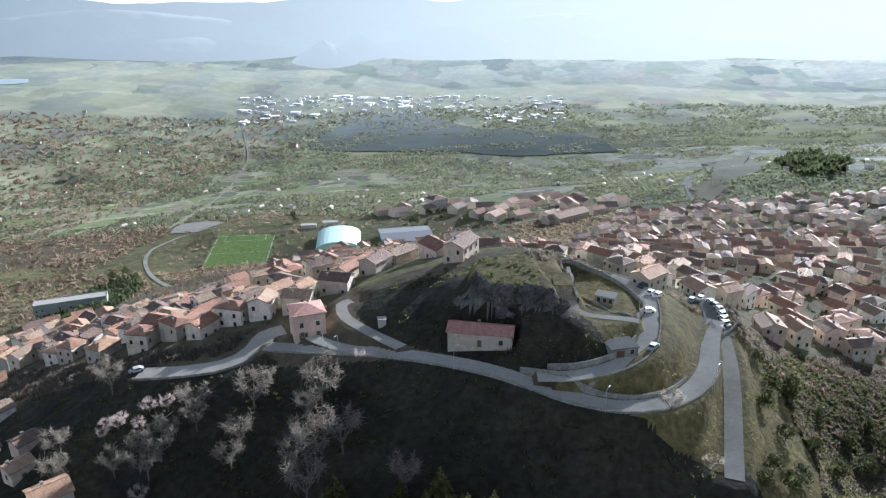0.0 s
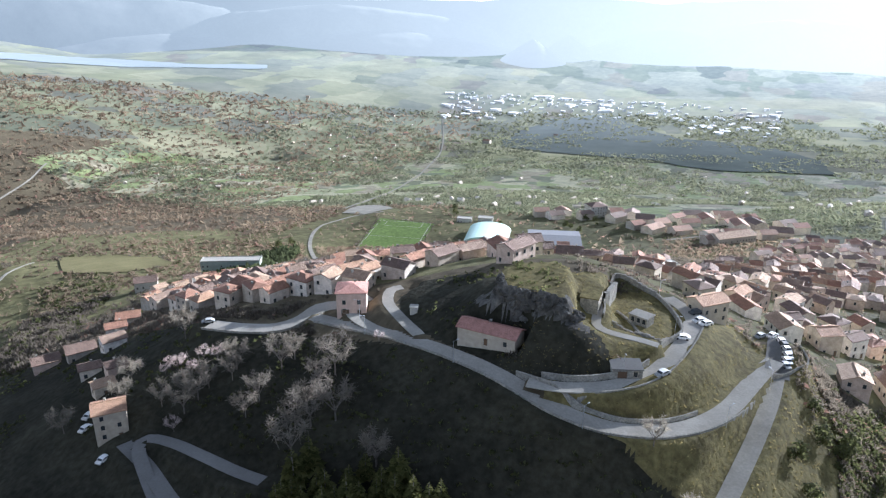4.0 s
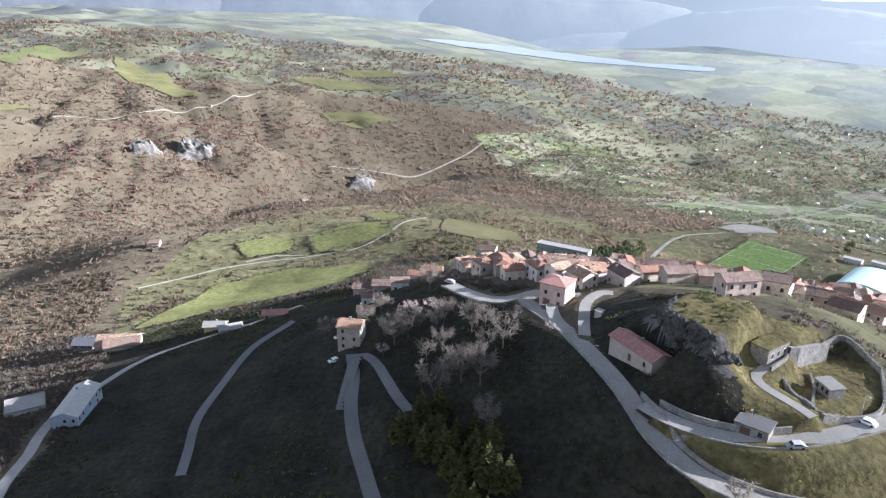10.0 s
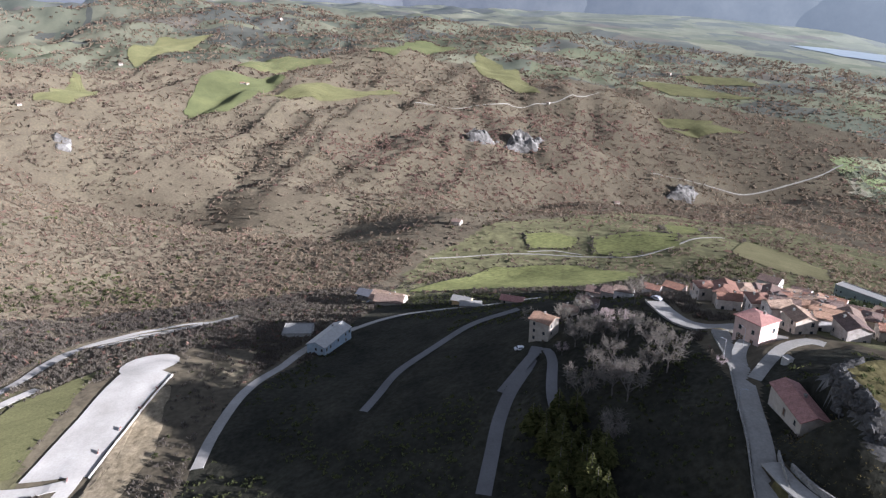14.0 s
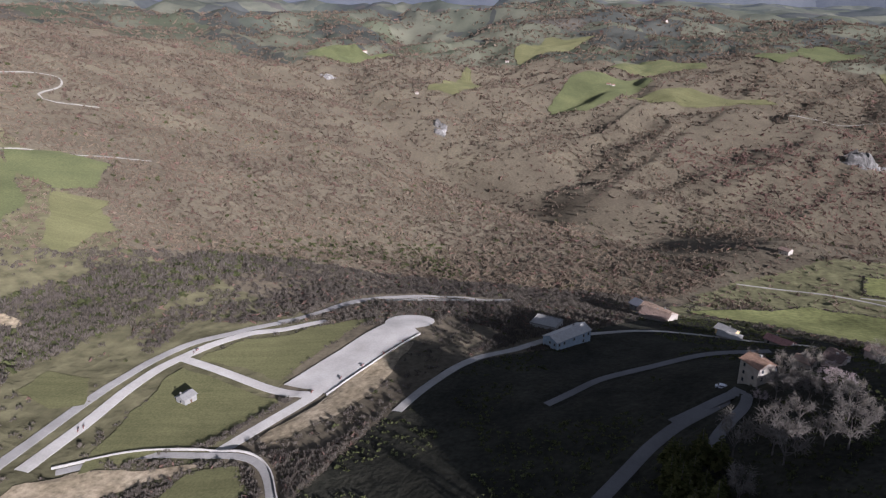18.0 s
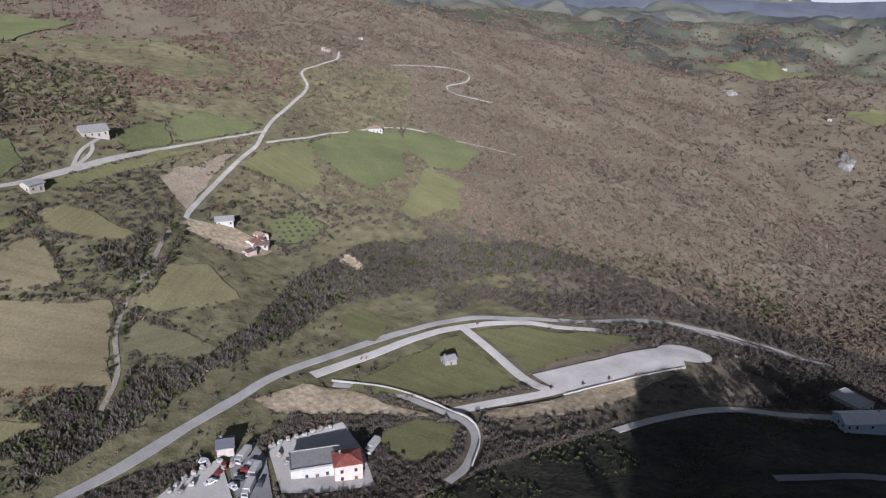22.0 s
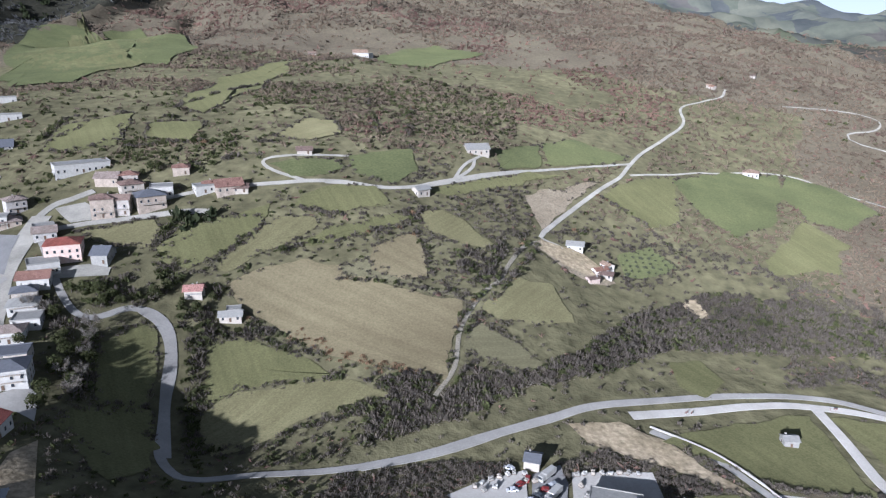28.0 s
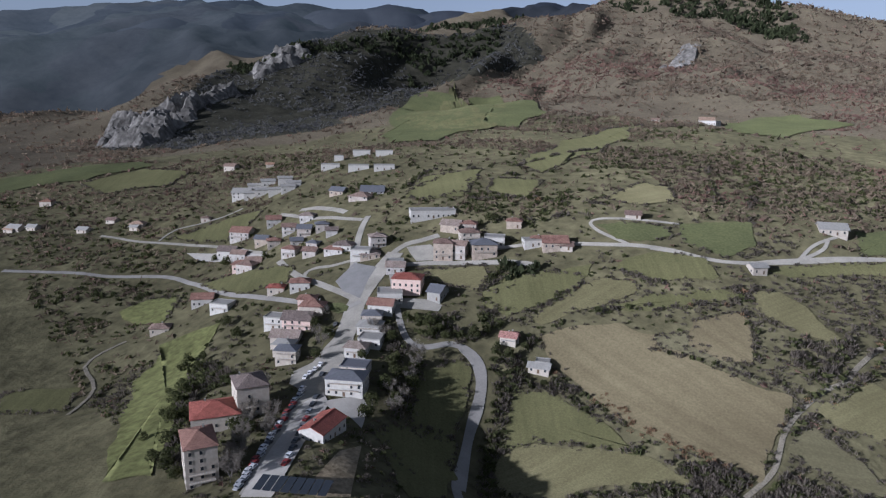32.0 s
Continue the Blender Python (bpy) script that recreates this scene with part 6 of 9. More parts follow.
house(294.3, -202.3, 208, 9.9, 8.4, 4.1, "flat", M_WHITE, M_GREY, "village house with pale walls and balconies", "village street houses", True, 0, "village_house")
house(222.0, -237.5, 208, 10.1, 8.5, 4.8, "flat", M_WHITE, M_GREY, "village house with pale walls and balconies", "village street houses", True, 0, "village_house")
house(261.0, -236.9, 210, 11.7, 9.9, 7.7, "hip", M_CREAM, M_ROOF_NEW, "village house with pale walls and balconies", "village street houses", True, 1, "village_house")
house(244.0, -234.8, 195, 12.1, 10.3, 6.9, "flat", M_WHITE, M_GREY, "village house with pale walls and balconies", "village street houses", True, 1, "village_house")
house(192.4, -153.5, 188, 6.6, 5.6, 3.6, "flat", M_WHITE, M_GREY, "village house with pale walls and balconies", "village street houses", True, 0, "village_house")
house(211.1, -163.2, 201, 6.8, 5.8, 4.2, "hip", M_CREAM, M_ROOF_NEW, "village house with pale walls and balconies", "village street houses", True, 0, "village_house")
house(1.0, -252.3, 161, 10.1, 7.1, 4.5, "gable", M_WHITE, M_GREY, "white farmhouse beside the olive grove", "scattered farmhouses", True, 0, "farmhouse")
house(-10.8, -227.3, 146, 10.5, 5.2, 3.7, "gable", M_CREAM, M_ROOF, "stone farm building in a dusty yard", "scattered farmhouses", True, 0, "farmhouse")
house(-206.7, -425.5, 151, 13.2, 10.6, 5.0, "hip", M_WHITE, M_ROOF, "white farmhouse on the ridge", "scattered farmhouses", True, 0, "farmhouse")
house(140.3, -771.3, 151, 22.6, 11.3, 6.0, "flat", M_WHITE, M_GREY, "white water tank building", "scattered farmhouses", True, 0, "farmhouse")
house(-42.2, -77.8, 171, 5.9, 5.3, 3.0, "gable", M_GREY, M_GREY, "small stone ruin on the grass", "", False, 0, "house")
house(211.9, -161.6, 184, 8.0, 6.4, 4.8, "gable", M_CREAM, M_ROOF_PINK, "cottage with a faded pink roof", "scattered farmhouses", True, 0, "farmhouse")
house(193.3, -150.5, 184, 9.9, 5.9, 3.6, "gable", M_CREAM, M_GREY, "low grey farm shed", "scattered farmhouses", True, 0, "farmhouse")
house(45.8, -35.6, 159, 17.6, 10.5, 4.7, "flat", M_WHITE, M_GREY, "low grey flat-roofed workshop", "yard buildings", True, 0, "workshop")
house(37.6, -27.5, 159, 9.5, 8.6, 6.8, "hip", M_PINK, M_ROOF_RED, "salmon house with a brick red roof", "yard buildings", True, 0, "house")
house(69.3, -59.4, 159, 5.7, 6.8, 3.7, "gable", M_CREAM, M_DARKROOF, "brown-roofed shed beside the yard", "yard buildings", False, 0, "house")
house(-172.0, 52.0, 147, 24.0, 10.0, 6.3, "gable", M_PALEBLUE, M_WHITE, "long pale blue shed with a white sheet roof", "valley sheds", True, 0, "warehouse")
house(-196.2, 35.7, 82, 14.8, 11.8, 4.7, "flat", M_WHITE, M_GREY, "white flat-roofed garage beside the lane", "valley sheds", True, 0, "village_house")
house(-265.5, 89.9, 67, 17.8, 10.7, 6.3, "gable", M_CREAM, M_ROOF, "cream cottage with a brown tiled roof", "valley cottages", True, 0, "village_house")
house(-302.5, 77.1, 52, 11.6, 9.3, 7.7, "gable", M_STONE, M_DARKROOF, "stone barn with a steep dark roof", "valley cottages", True, 0, "village_house")
house(-208.0, 130.1, 77, 11.2, 5.6, 3.5, "gable", M_CREAM, M_GREY, "low pale shed beside the lane", "valley cottages", True, 0, "village_house")
house(-275.2, 89.6, 55, 20.5, 14.4, 6.9, "gable", M_CREAM, M_ROOF, "cream house with red tiles beside the lane", "valley cottages", True, 0, "village_house")
house(-228.9, 129.4, 55, 10.7, 6.4, 4.9, "gable", M_YELLOW, M_GREY, "ochre shed beside the lane", "valley cottages", True, 0, "village_house")
house(-202.6, 152.6, 60, 11.9, 6.0, 4.0, "gable", M_CREAM, M_ROOF_PINK, "low house with a faded red roof", "valley cottages", True, 0, "village_house")
house(-89.8, 133.8, 42, 8.4, 7.5, 8.9, "gable", M_CREAM, M_ROOF, "tall old house with a rusty roof by the bend", "lower old houses", True, 0, "old_house")
house(-111.2, 160.5, 57, 6.4, 5.2, 3.8, "gable", M_WALL, M_ROOF, "old stone house stepping down the lane", "lower old houses", True, 0, "old_house")
house(-107.9, 150.8, 57, 6.3, 5.0, 3.8, "gable", M_WALL, M_ROOF, "old stone house stepping down the lane", "lower old houses", True, 0, "old_house")
house(-125.8, 164.1, 47, 6.8, 5.4, 4.0, "gable", M_WALL, M_ROOF, "old stone house stepping down the lane", "lower old houses", True, 0, "old_house")
house(-136.2, 186.5, 57, 8.3, 6.6, 4.8, "gable", M_WALL, M_ROOF, "old stone house stepping down the lane", "lower old houses", True, 0, "old_house")
house(-156.8, 190.7, 52, 10.4, 8.3, 4.6, "gable", M_WALL, M_ROOF, "old stone house stepping down the lane", "lower old houses", True, 0, "old_house")
house(-174.4, 189.6, 52, 9.8, 7.8, 4.8, "gable", M_WALL, M_ROOF, "old stone house stepping down the lane", "lower old houses", True, 0, "old_house")
house(-157.9, 211.3, 47, 8.1, 6.5, 4.8, "gable", M_WALL, M_ROOF, "old stone house stepping down the lane", "lower old houses", True, 0, "old_house")
house(-166.2, 228.1, 37, 9.7, 7.8, 5.0, "gable", M_WALL, M_ROOF, "old stone house stepping down the lane", "lower old houses", True, 0, "old_house")
house(-233.2, 405.8, 21, 42.0, 9.2, 11.2, "flat", M_MOSS, M_GREY, "long green-grey apartment block", "", True, 0, "apartment_block")
house(-221.1, 345.2, 37, 10.9, 8.7, 7.6, "gable", M_WHITE, M_ROOF, "white plastered old town house", "old town houses", True, 0, "house")
house(-197.0, 351.2, 37, 9.9, 7.9, 6.6, "gable", M_WHITE, M_ROOF, "white plastered old town house", "old town houses", True, 0, "house")
house(-267.0, 355.9, 37, 14.3, 11.5, 8.2, "gable", M_WHITE, M_ROOF, "white plastered old town house", "old town houses", True, 0, "house")
house(-225.0, 368.2, 37, 8.1, 6.5, 5.3, "gable", M_WHITE, M_ROOF, "white plastered old town house", "old town houses", True, 0, "house")
house(-1.8, 770.6, 33, 19.5, 17.6, 15.0, "hip", M_WHITE, M_ROOF, "white villa with a low tower among trees", "villas behind the castle", True, 1, "villa")
house(130.7, 663.3, 35, 42.0, 16.8, 8.3, "gable", M_CREAM, M_ROOF, "long low hall with a brown roof", "villas behind the castle", True, 0, "hall")
house(61.8, 411.7, 33, 21.2, 8.5, 3.8, "flat", M_WHITE, M_WHITE, "long white flat-roofed building", "villas behind the castle", True, 0, "hall")
house(69.8, 210.1, 39, 10.2, 7.1, 7.0, "gable", M_CREAM, M_ROOF, "large ochre-grey house with a tiled roof beside the castle lane", "", True, 0, "apartment_block")
house(-818.4, 1237.7, 2, 7.1, 5.7, 4.0, "gable", M_CREAM, M_ROOF, "small pale house in the fields", "houses on the plain", False, 0, "field_house")
house(-707.6, 1442.4, 7, 6.7, 5.4, 4.3, "gable", M_CREAM, M_ROOF, "small pale house in the fields", "houses on the plain", False, 0, "field_house")
house(-877.1, 1579.7, 2, 8.6, 6.9, 4.7, "gable", M_CREAM, M_ROOF, "small pale house in the fields", "houses on the plain", False, 0, "field_house")
house(-866.8, 1400.6, 42, 6.9, 5.5, 4.4, "gable", M_CREAM, M_ROOF, "small pale house in the fields", "houses on the plain", False, 0, "field_house")
house(-753.3, 2111.3, 7, 13.2, 10.5, 5.8, "gable", M_CREAM, M_ROOF, "small pale house in the fields", "houses on the plain", False, 0, "field_house")
house(-1015.1, 1285.5, 30, 7.9, 6.3, 4.4, "gable", M_CREAM, M_ROOF, "small pale house in the fields", "houses on the plain", False, 0, "field_house")
house(-1232.4, 2316.0, 30, 15.3, 12.3, 6.7, "gable", M_CREAM, M_ROOF, "small pale house in the fields", "houses on the plain", False, 0, "field_house")
house(-1386.4, 2750.7, 20, 14.3, 11.5, 7.7, "gable", M_CREAM, M_ROOF, "small pale house in the fields", "houses on the plain", False, 0, "field_house")
house(-1163.8, 1175.4, 50, 7.0, 5.6, 4.4, "gable", M_CREAM, M_ROOF, "small pale house in the fields", "houses on the plain", False, 0, "field_house")
house(-850.3, 2335.9, 60, 14.5, 11.6, 6.4, "gable", M_CREAM, M_ROOF, "small pale house in the fields", "houses on the plain", False, 0, "field_house")
house(-894.4, 1667.1, 50, 10.1, 8.1, 5.0, "gable", M_CREAM, M_ROOF, "small pale house in the fields", "houses on the plain", False, 0, "field_house")
house(-1005.5, 564.8, 77, 10.3, 8.2, 4.6, "gable", M_CREAM, M_ROOF, "small pale house in the fields", "houses on the plain", False, 0, "field_house")
house(-566.1, 188.0, 57, 10.2, 8.2, 4.6, "gable", M_CREAM, M_ROOF, "small pale house in the fields", "houses on the plain", False, 0, "field_house")
house(-1499.5, 582.8, 47, 7.9, 6.3, 4.3, "gable", M_CREAM, M_ROOF, "small pale house in the fields", "houses on the plain", False, 0, "field_house")
house(-1507.7, -131.1, 82, 8.5, 6.8, 4.1, "gable", M_CREAM, M_ROOF, "small pale house in the fields", "houses on the plain", False, 0, "field_house")
house(-2458.8, -94.4, 47, 14.8, 11.8, 6.3, "gable", M_CREAM, M_ROOF, "small pale house in the fields", "houses on the plain", False, 0, "field_house")
house(-1434.0, 1391.4, 57, 11.9, 9.5, 5.2, "gable", M_CREAM, M_ROOF, "small pale house in the fields", "houses on the plain", False, 0, "field_house")
house(-2021.0, 1151.1, 47, 13.8, 11.1, 6.0, "gable", M_CREAM, M_ROOF, "small pale house in the fields", "houses on the plain", False, 0, "field_house")
house(-1503.8, -121.7, 144, 9.5, 7.6, 4.1, "gable", M_CREAM, M_ROOF, "small pale house in the fields", "houses on the plain", False, 0, "field_house")
house(-1822.7, -467.5, 96, 9.4, 7.5, 5.1, "gable", M_CREAM, M_ROOF, "small pale house in the fields", "houses on the plain", False, 0, "field_house")
house(-1742.6, -880.4, 141, 12.2, 9.8, 5.2, "gable", M_CREAM, M_ROOF, "small pale house in the fields", "houses on the plain", False, 0, "field_house")
house(-1235.8, -494.5, 126, 7.8, 6.2, 3.8, "gable", M_CREAM, M_ROOF, "small pale house in the fields", "houses on the plain", False, 0, "field_house")
house(-270.0, -648.0, 116, 7.0, 5.6, 3.0, "gable", M_CREAM, M_ROOF, "small pale house in the fields", "houses on the plain", False, 0, "field_house")
house(-352.2, -709.3, 136, 6.6, 5.3, 3.0, "gable", M_CREAM, M_ROOF, "small pale house in the fields", "houses on the plain", False, 0, "field_house")
house(-268.2, -653.6, 144, 5.1, 4.1, 3.0, "gable", M_CREAM, M_ROOF, "small pale house in the fields", "houses on the plain", False, 0, "field_house")
house(-813.5, 2402.3, 32, 17.8, 14.2, 7.8, "gable", M_CREAM, M_ROOF, "small pale house in the fields", "houses on the plain", False, 0, "field_house")
house(-285.7, 2576.8, 15, 15.0, 12.0, 6.6, "gable", M_CREAM, M_ROOF, "small pale house in the fields", "houses on the plain", False, 0, "field_house")
house(-1032.7, 2669.5, 335, 13.2, 10.6, 7.2, "gable", M_CREAM, M_ROOF, "small pale house in the fields", "houses on the plain", False, 0, "field_house")
house(-921.9, 1706.5, 5, 10.2, 8.2, 5.0, "gable", M_CREAM, M_ROOF, "small pale house in the fields", "houses on the plain", False, 0, "field_house")
house(-909.9, 2015.2, 5, 10.3, 8.2, 5.6, "gable", M_CREAM, M_ROOF, "small pale house in the fields", "houses on the plain", False, 0, "field_house")
house(-1251.6, 2168.3, 355, 11.6, 9.3, 6.3, "gable", M_CREAM, M_ROOF, "small pale house in the fields", "houses on the plain", False, 0, "field_house")
house(-999.4, 2760.8, 5, 16.9, 13.5, 7.4, "gable", M_CREAM, M_ROOF, "small pale house in the fields", "houses on the plain", False, 0, "field_house")
house(-493.1, 2345.2, 355, 25.0, 20.0, 10.9, "gable", M_CREAM, M_ROOF, "small pale house in the fields", "houses on the plain", False, 0, "field_house")
house(-785.2, 1293.1, 345, 7.1, 5.7, 3.9, "gable", M_CREAM, M_ROOF, "small pale house in the fields", "houses on the plain", False, 0, "field_house")
house(-1011.3, 2173.8, 345, 11.1, 8.9, 6.1, "gable", M_CREAM, M_ROOF, "small pale house in the fields", "houses on the plain", False, 0, "field_house")
far_hall(480, 2878, 14, 12, 8, 6)
far_hall(5, 3363, 19, 28, 19, 7)
far_hall(-876, 3188, 5, 11, 8, 7)
far_hall(-842, 3044, 19, 26, 18, 7)
far_hall(-622, 3054, 355, 41, 29, 7)
far_hall(-745, 2866, 340, 10, 7, 6)
far_hall(-753, 2875, 347, 20, 14, 6)
far_hall(-744, 3043, 14, 26, 18, 7)
far_hall(292, 2647, 17, 11, 8, 6)
far_hall(-128, 3326, 349, 14, 10, 7)
far_hall(-592, 3276, 349, 22, 15, 7)
far_hall(-355, 3367, 347, 42, 29, 7)
far_hall(-328, 3093, 354, 20, 14, 7)
far_hall(-769, 3213, 16, 22, 15, 7)
far_hall(-373, 3358, 345, 22, 16, 7)
far_hall(-734, 3002, 357, 25, 18, 7)
far_hall(312, 3021, 354, 12, 9, 7)
far_hall(416, 3020, 14, 15, 11, 7)
far_hall(339, 2880, 343, 10, 7, 6)
far_hall(-842, 3282, 16, 28, 19, 7)
far_hall(-140, 3374, 17, 22, 16, 7)
far_hall(-622, 3048, 354, 10, 7, 7)
far_hall(246, 3308, 7, 11, 8, 7)
far_hall(-141, 3394, 13, 14, 10, 7)
far_hall(238, 2850, 17, 24, 16, 6)
far_hall(92, 3269, 17, 16, 11, 7)
far_hall(-644, 3282, 359, 14, 10, 7)
far_hall(-328, 3366, 355, 17, 12, 7)
far_hall(-707, 3299, 16, 22, 15, 7)
far_hall(488, 2824, 9, 38, 26, 6)
far_hall(107, 3181, 340, 26, 18, 7)
far_hall(-218, 3313, 10, 27, 19, 7)
far_hall(264, 3039, 17, 20, 14, 7)
far_hall(-765, 3241, 10, 22, 15, 7)
far_hall(181, 2653, 343, 11, 8, 6)
far_hall(87, 3358, 341, 28, 19, 7)
far_hall(71, 3003, 360, 12, 9, 7)
far_hall(14, 3293, 9, 22, 15, 7)
far_hall(-897, 3273, 17, 42, 29, 7)
far_hall(-153, 3143, 0, 41, 29, 7)
far_hall(-171, 3201, 345, 26, 18, 7)
far_hall(190, 3349, 343, 17, 12, 7)
far_hall(-647, 2974, 345, 10, 7, 7)
far_hall(-518, 2958, 6, 15, 10, 7)
far_hall(-431, 3142, 13, 21, 15, 7)
far_hall(-408, 3205, 17, 13, 9, 7)
far_hall(452, 2688, 9, 13, 9, 6)
far_hall(118, 3046, 356, 10, 7, 7)
far_hall(518, 3265, 349, 22, 15, 7)
far_hall(-407, 3249, 344, 22, 15, 7)
far_hall(-753, 3209, 355, 22, 15, 7)
far_hall(276, 3274, 4, 22, 15, 7)
far_hall(417, 2751, 353, 23, 16, 6)
far_hall(437, 3154, 355, 21, 15, 7)
far_hall(488, 3105, 346, 15, 11, 7)
far_hall(-574, 3351, 353, 14, 10, 7)
far_hall(-316, 3243, 350, 42, 29, 7)
far_hall(343, 2888, 348, 19, 13, 6)
far_hall(-137, 3153, 350, 41, 29, 7)
far_hall(-638, 3313, 4, 28, 19, 7)
far_hall(431, 2608, 17, 11, 8, 6)
far_hall(-593, 3025, 18, 13, 9, 7)
far_hall(450, 2931, 355, 20, 14, 6)
far_hall(-698, 3068, 3, 13, 9, 7)
far_hall(-496, 3321, 356, 28, 19, 7)
far_hall(-804, 3234, 341, 16, 11, 7)
far_hall(324, 3022, 354, 10, 7, 7)
far_hall(-649, 3212, 346, 27, 19, 7)
far_hall(556, 3185, 15, 27, 19, 7)
far_hall(-33, 3378, 351, 14, 10, 7)
far_hall(-47, 3115, 354, 13, 9, 7)
far_hall(-453, 3314, 349, 11, 8, 7)
far_hall(-270, 3278, 4, 11, 8, 7)
far_hall(276, 2851, 348, 24, 17, 6)
far_hall(-252, 3341, 11, 42, 29, 7)
far_hall(-803, 2882, 354, 39, 28, 6)
far_hall(-41, 3109, 349, 13, 9, 7)
far_hall(-173, 3280, 347, 27, 19, 7)
far_hall(47, 3093, 14, 41, 28, 7)
far_hall(529, 3116, 345, 41, 29, 7)
far_hall(392, 2813, 18, 37, 26, 6)
far_hall(-345, 3333, 3, 14, 10, 7)
far_hall(-662, 3173, 19, 21, 15, 7)
far_hall(78, 3178, 18, 10, 7, 7)
far_hall(375, 3106, 1, 10, 7, 7)
far_hall(-852, 3064, 344, 42, 29, 7)
far_hall(140, 3003, 16, 25, 17, 7)
far_hall(301, 3058, 350, 15, 11, 7)
far_hall(-262, 3355, 345, 17, 12, 7)
far_hall(-695, 2979, 18, 40, 28, 7)
far_hall(-167, 3173, 9, 16, 11, 7)
far_hall(-142, 3279, 14, 27, 19, 7)
far_hall(-281, 3217, 351, 11, 7, 7)
far_hall(201, 2951, 351, 15, 10, 6)
far_hall(129, 3081, 12, 13, 9, 7)
far_hall(-798, 2847, 342, 12, 9, 6)
far_hall(62, 3116, 345, 20, 14, 7)
far_hall(443, 3081, 19, 41, 29, 7)
far_hall(-825, 3071, 341, 13, 9, 7)
far_hall(302, 2759, 3, 18, 13, 6)
far_hall(-154, 3252, 358, 42, 29, 7)
far_hall(-642, 3209, 355, 42, 29, 7)
far_hall(259, 2834, 8, 19, 13, 6)
far_hall(432, 2949, 351, 10, 7, 6)
far_hall(-237, 3133, 352, 21, 14, 7)
far_hall(-426, 3332, 6, 17, 12, 7)
far_hall(311, 2717, 360, 36, 25, 6)
far_hall(-39, 3346, 7, 16, 12, 7)
far_hall(-69, 3159, 7, 13, 9, 7)
far_hall(254, 2800, 353, 37, 26, 6)
far_hall(-437, 3397, 344, 42, 29, 7)
far_hall(-817, 3026, 6, 15, 11, 7)
far_hall(-47, 3237, 3, 27, 19, 7)
far_hall(-412, 3314, 349, 11, 8, 7)
far_hall(424, 3254, 1, 22, 15, 7)
far_hall(-249, 3259, 351, 21, 15, 7)
far_hall(375, 3231, 12, 11, 7, 7)
far_hall(-862, 3187, 10, 11, 8, 7)
far_hall(-737, 3102, 344, 13, 9, 7)
far_hall(-188, 3376, 356, 28, 19, 7)
far_hall(-531, 3232, 5, 11, 8, 7)
far_hall(145, 3116, 344, 10, 7, 7)
far_hall(-563, 3259, 347, 11, 8, 7)
far_hall(-453, 3280, 10, 16, 11, 7)
far_hall(-595, 3001, 350, 10, 7, 7)
far_hall(-761, 3044, 3, 13, 9, 7)
far_hall(-482, 3384, 11, 42, 29, 7)
far_hall(493, 2991, 353, 10, 7, 7)
far_hall(-166, 3130, 355, 26, 18, 7)
far_hall(-166, 3256, 352, 27, 19, 7)
far_hall(-341, 3364, 359, 11, 8, 7)
far_hall(382, 2774, 347, 14, 10, 6)
far_hall(-533, 3009, 347, 40, 28, 7)
far_hall(286, 2679, 355, 35, 25, 6)
far_hall(-657, 2885, 351, 15, 10, 6)
far_hall(-606, 2905, 354, 24, 17, 6)
far_hall(-42, 3238, 14, 13, 9, 7)
far_hall(490, 2691, 359, 9, 6, 6)
far_hall(-799, 3070, 19, 13, 9, 7)
far_hall(382, 2721, 358, 11, 8, 6)
far_hall(-441, 3348, 13, 14, 10, 7)
far_hall(418, 3015, 342, 13, 9, 7)
far_hall(-785, 3151, 342, 27, 19, 7)
far_hall(199, 2785, 340, 23, 16, 6)
far_hall(460, 3099, 11, 13, 9, 7)
far_hall(-237, 3300, 345, 27, 19, 7)
far_hall(-728, 2935, 7, 40, 28, 7)
far_hall(215, 2844, 5, 12, 8, 6)
far_hall(43, 3376, 348, 28, 19, 7)
far_hall(-323, 3223, 346, 11, 7, 7)
far_hall(-636, 2928, 3, 12, 10, 6)
far_hall(159, 2966, 19, 11, 9, 6)
far_hall(-262, 3353, 6, 9, 7, 7)
far_hall(-820, 3281, 17, 13, 11, 7)
far_hall(-731, 3242, 17, 14, 11, 7)
far_hall(32, 3081, 359, 12, 9, 6)
far_hall(471, 2751, 344, 10, 8, 6)
far_hall(172, 3274, 14, 9, 7, 7)
far_hall(-45, 3036, 14, 11, 9, 6)
far_hall(506, 3233, 343, 8, 7, 7)
far_hall(500, 2911, 4, 9, 7, 6)
far_hall(-704, 3165, 7, 10, 8, 6)
far_hall(-603, 2897, 344, 8, 6, 6)
far_hall(-590, 2890, 7, 9, 7, 6)
far_hall(104, 3121, 10, 9, 7, 6)
far_hall(-797, 3333, 353, 11, 9, 7)
far_hall(-806, 3295, 18, 11, 9, 7)
far_hall(140, 3247, 7, 10, 8, 6)
far_hall(-784, 3241, 359, 9, 7, 7)
far_hall(-88, 3190, 345, 8, 6, 6)
far_hall(-477, 3163, 19, 9, 8, 6)
far_hall(-369, 3190, 351, 13, 11, 6)
far_hall(-616, 2952, 345, 8, 6, 6)
far_hall(-629, 3360, 340, 12, 10, 7)
far_hall(-473, 3090, 345, 11, 9, 6)
far_hall(-91, 2955, 358, 8, 6, 6)
far_hall(-362, 3363, 343, 12, 9, 7)
far_hall(110, 3041, 359, 12, 9, 6)
far_hall(349, 3073, 4, 10, 8, 6)
far_hall(124, 3161, 8, 8, 6, 6)
far_hall(196, 2767, 12, 10, 8, 6)
far_hall(-621, 3197, 353, 10, 8, 6)
far_hall(-391, 3043, 1, 12, 9, 6)
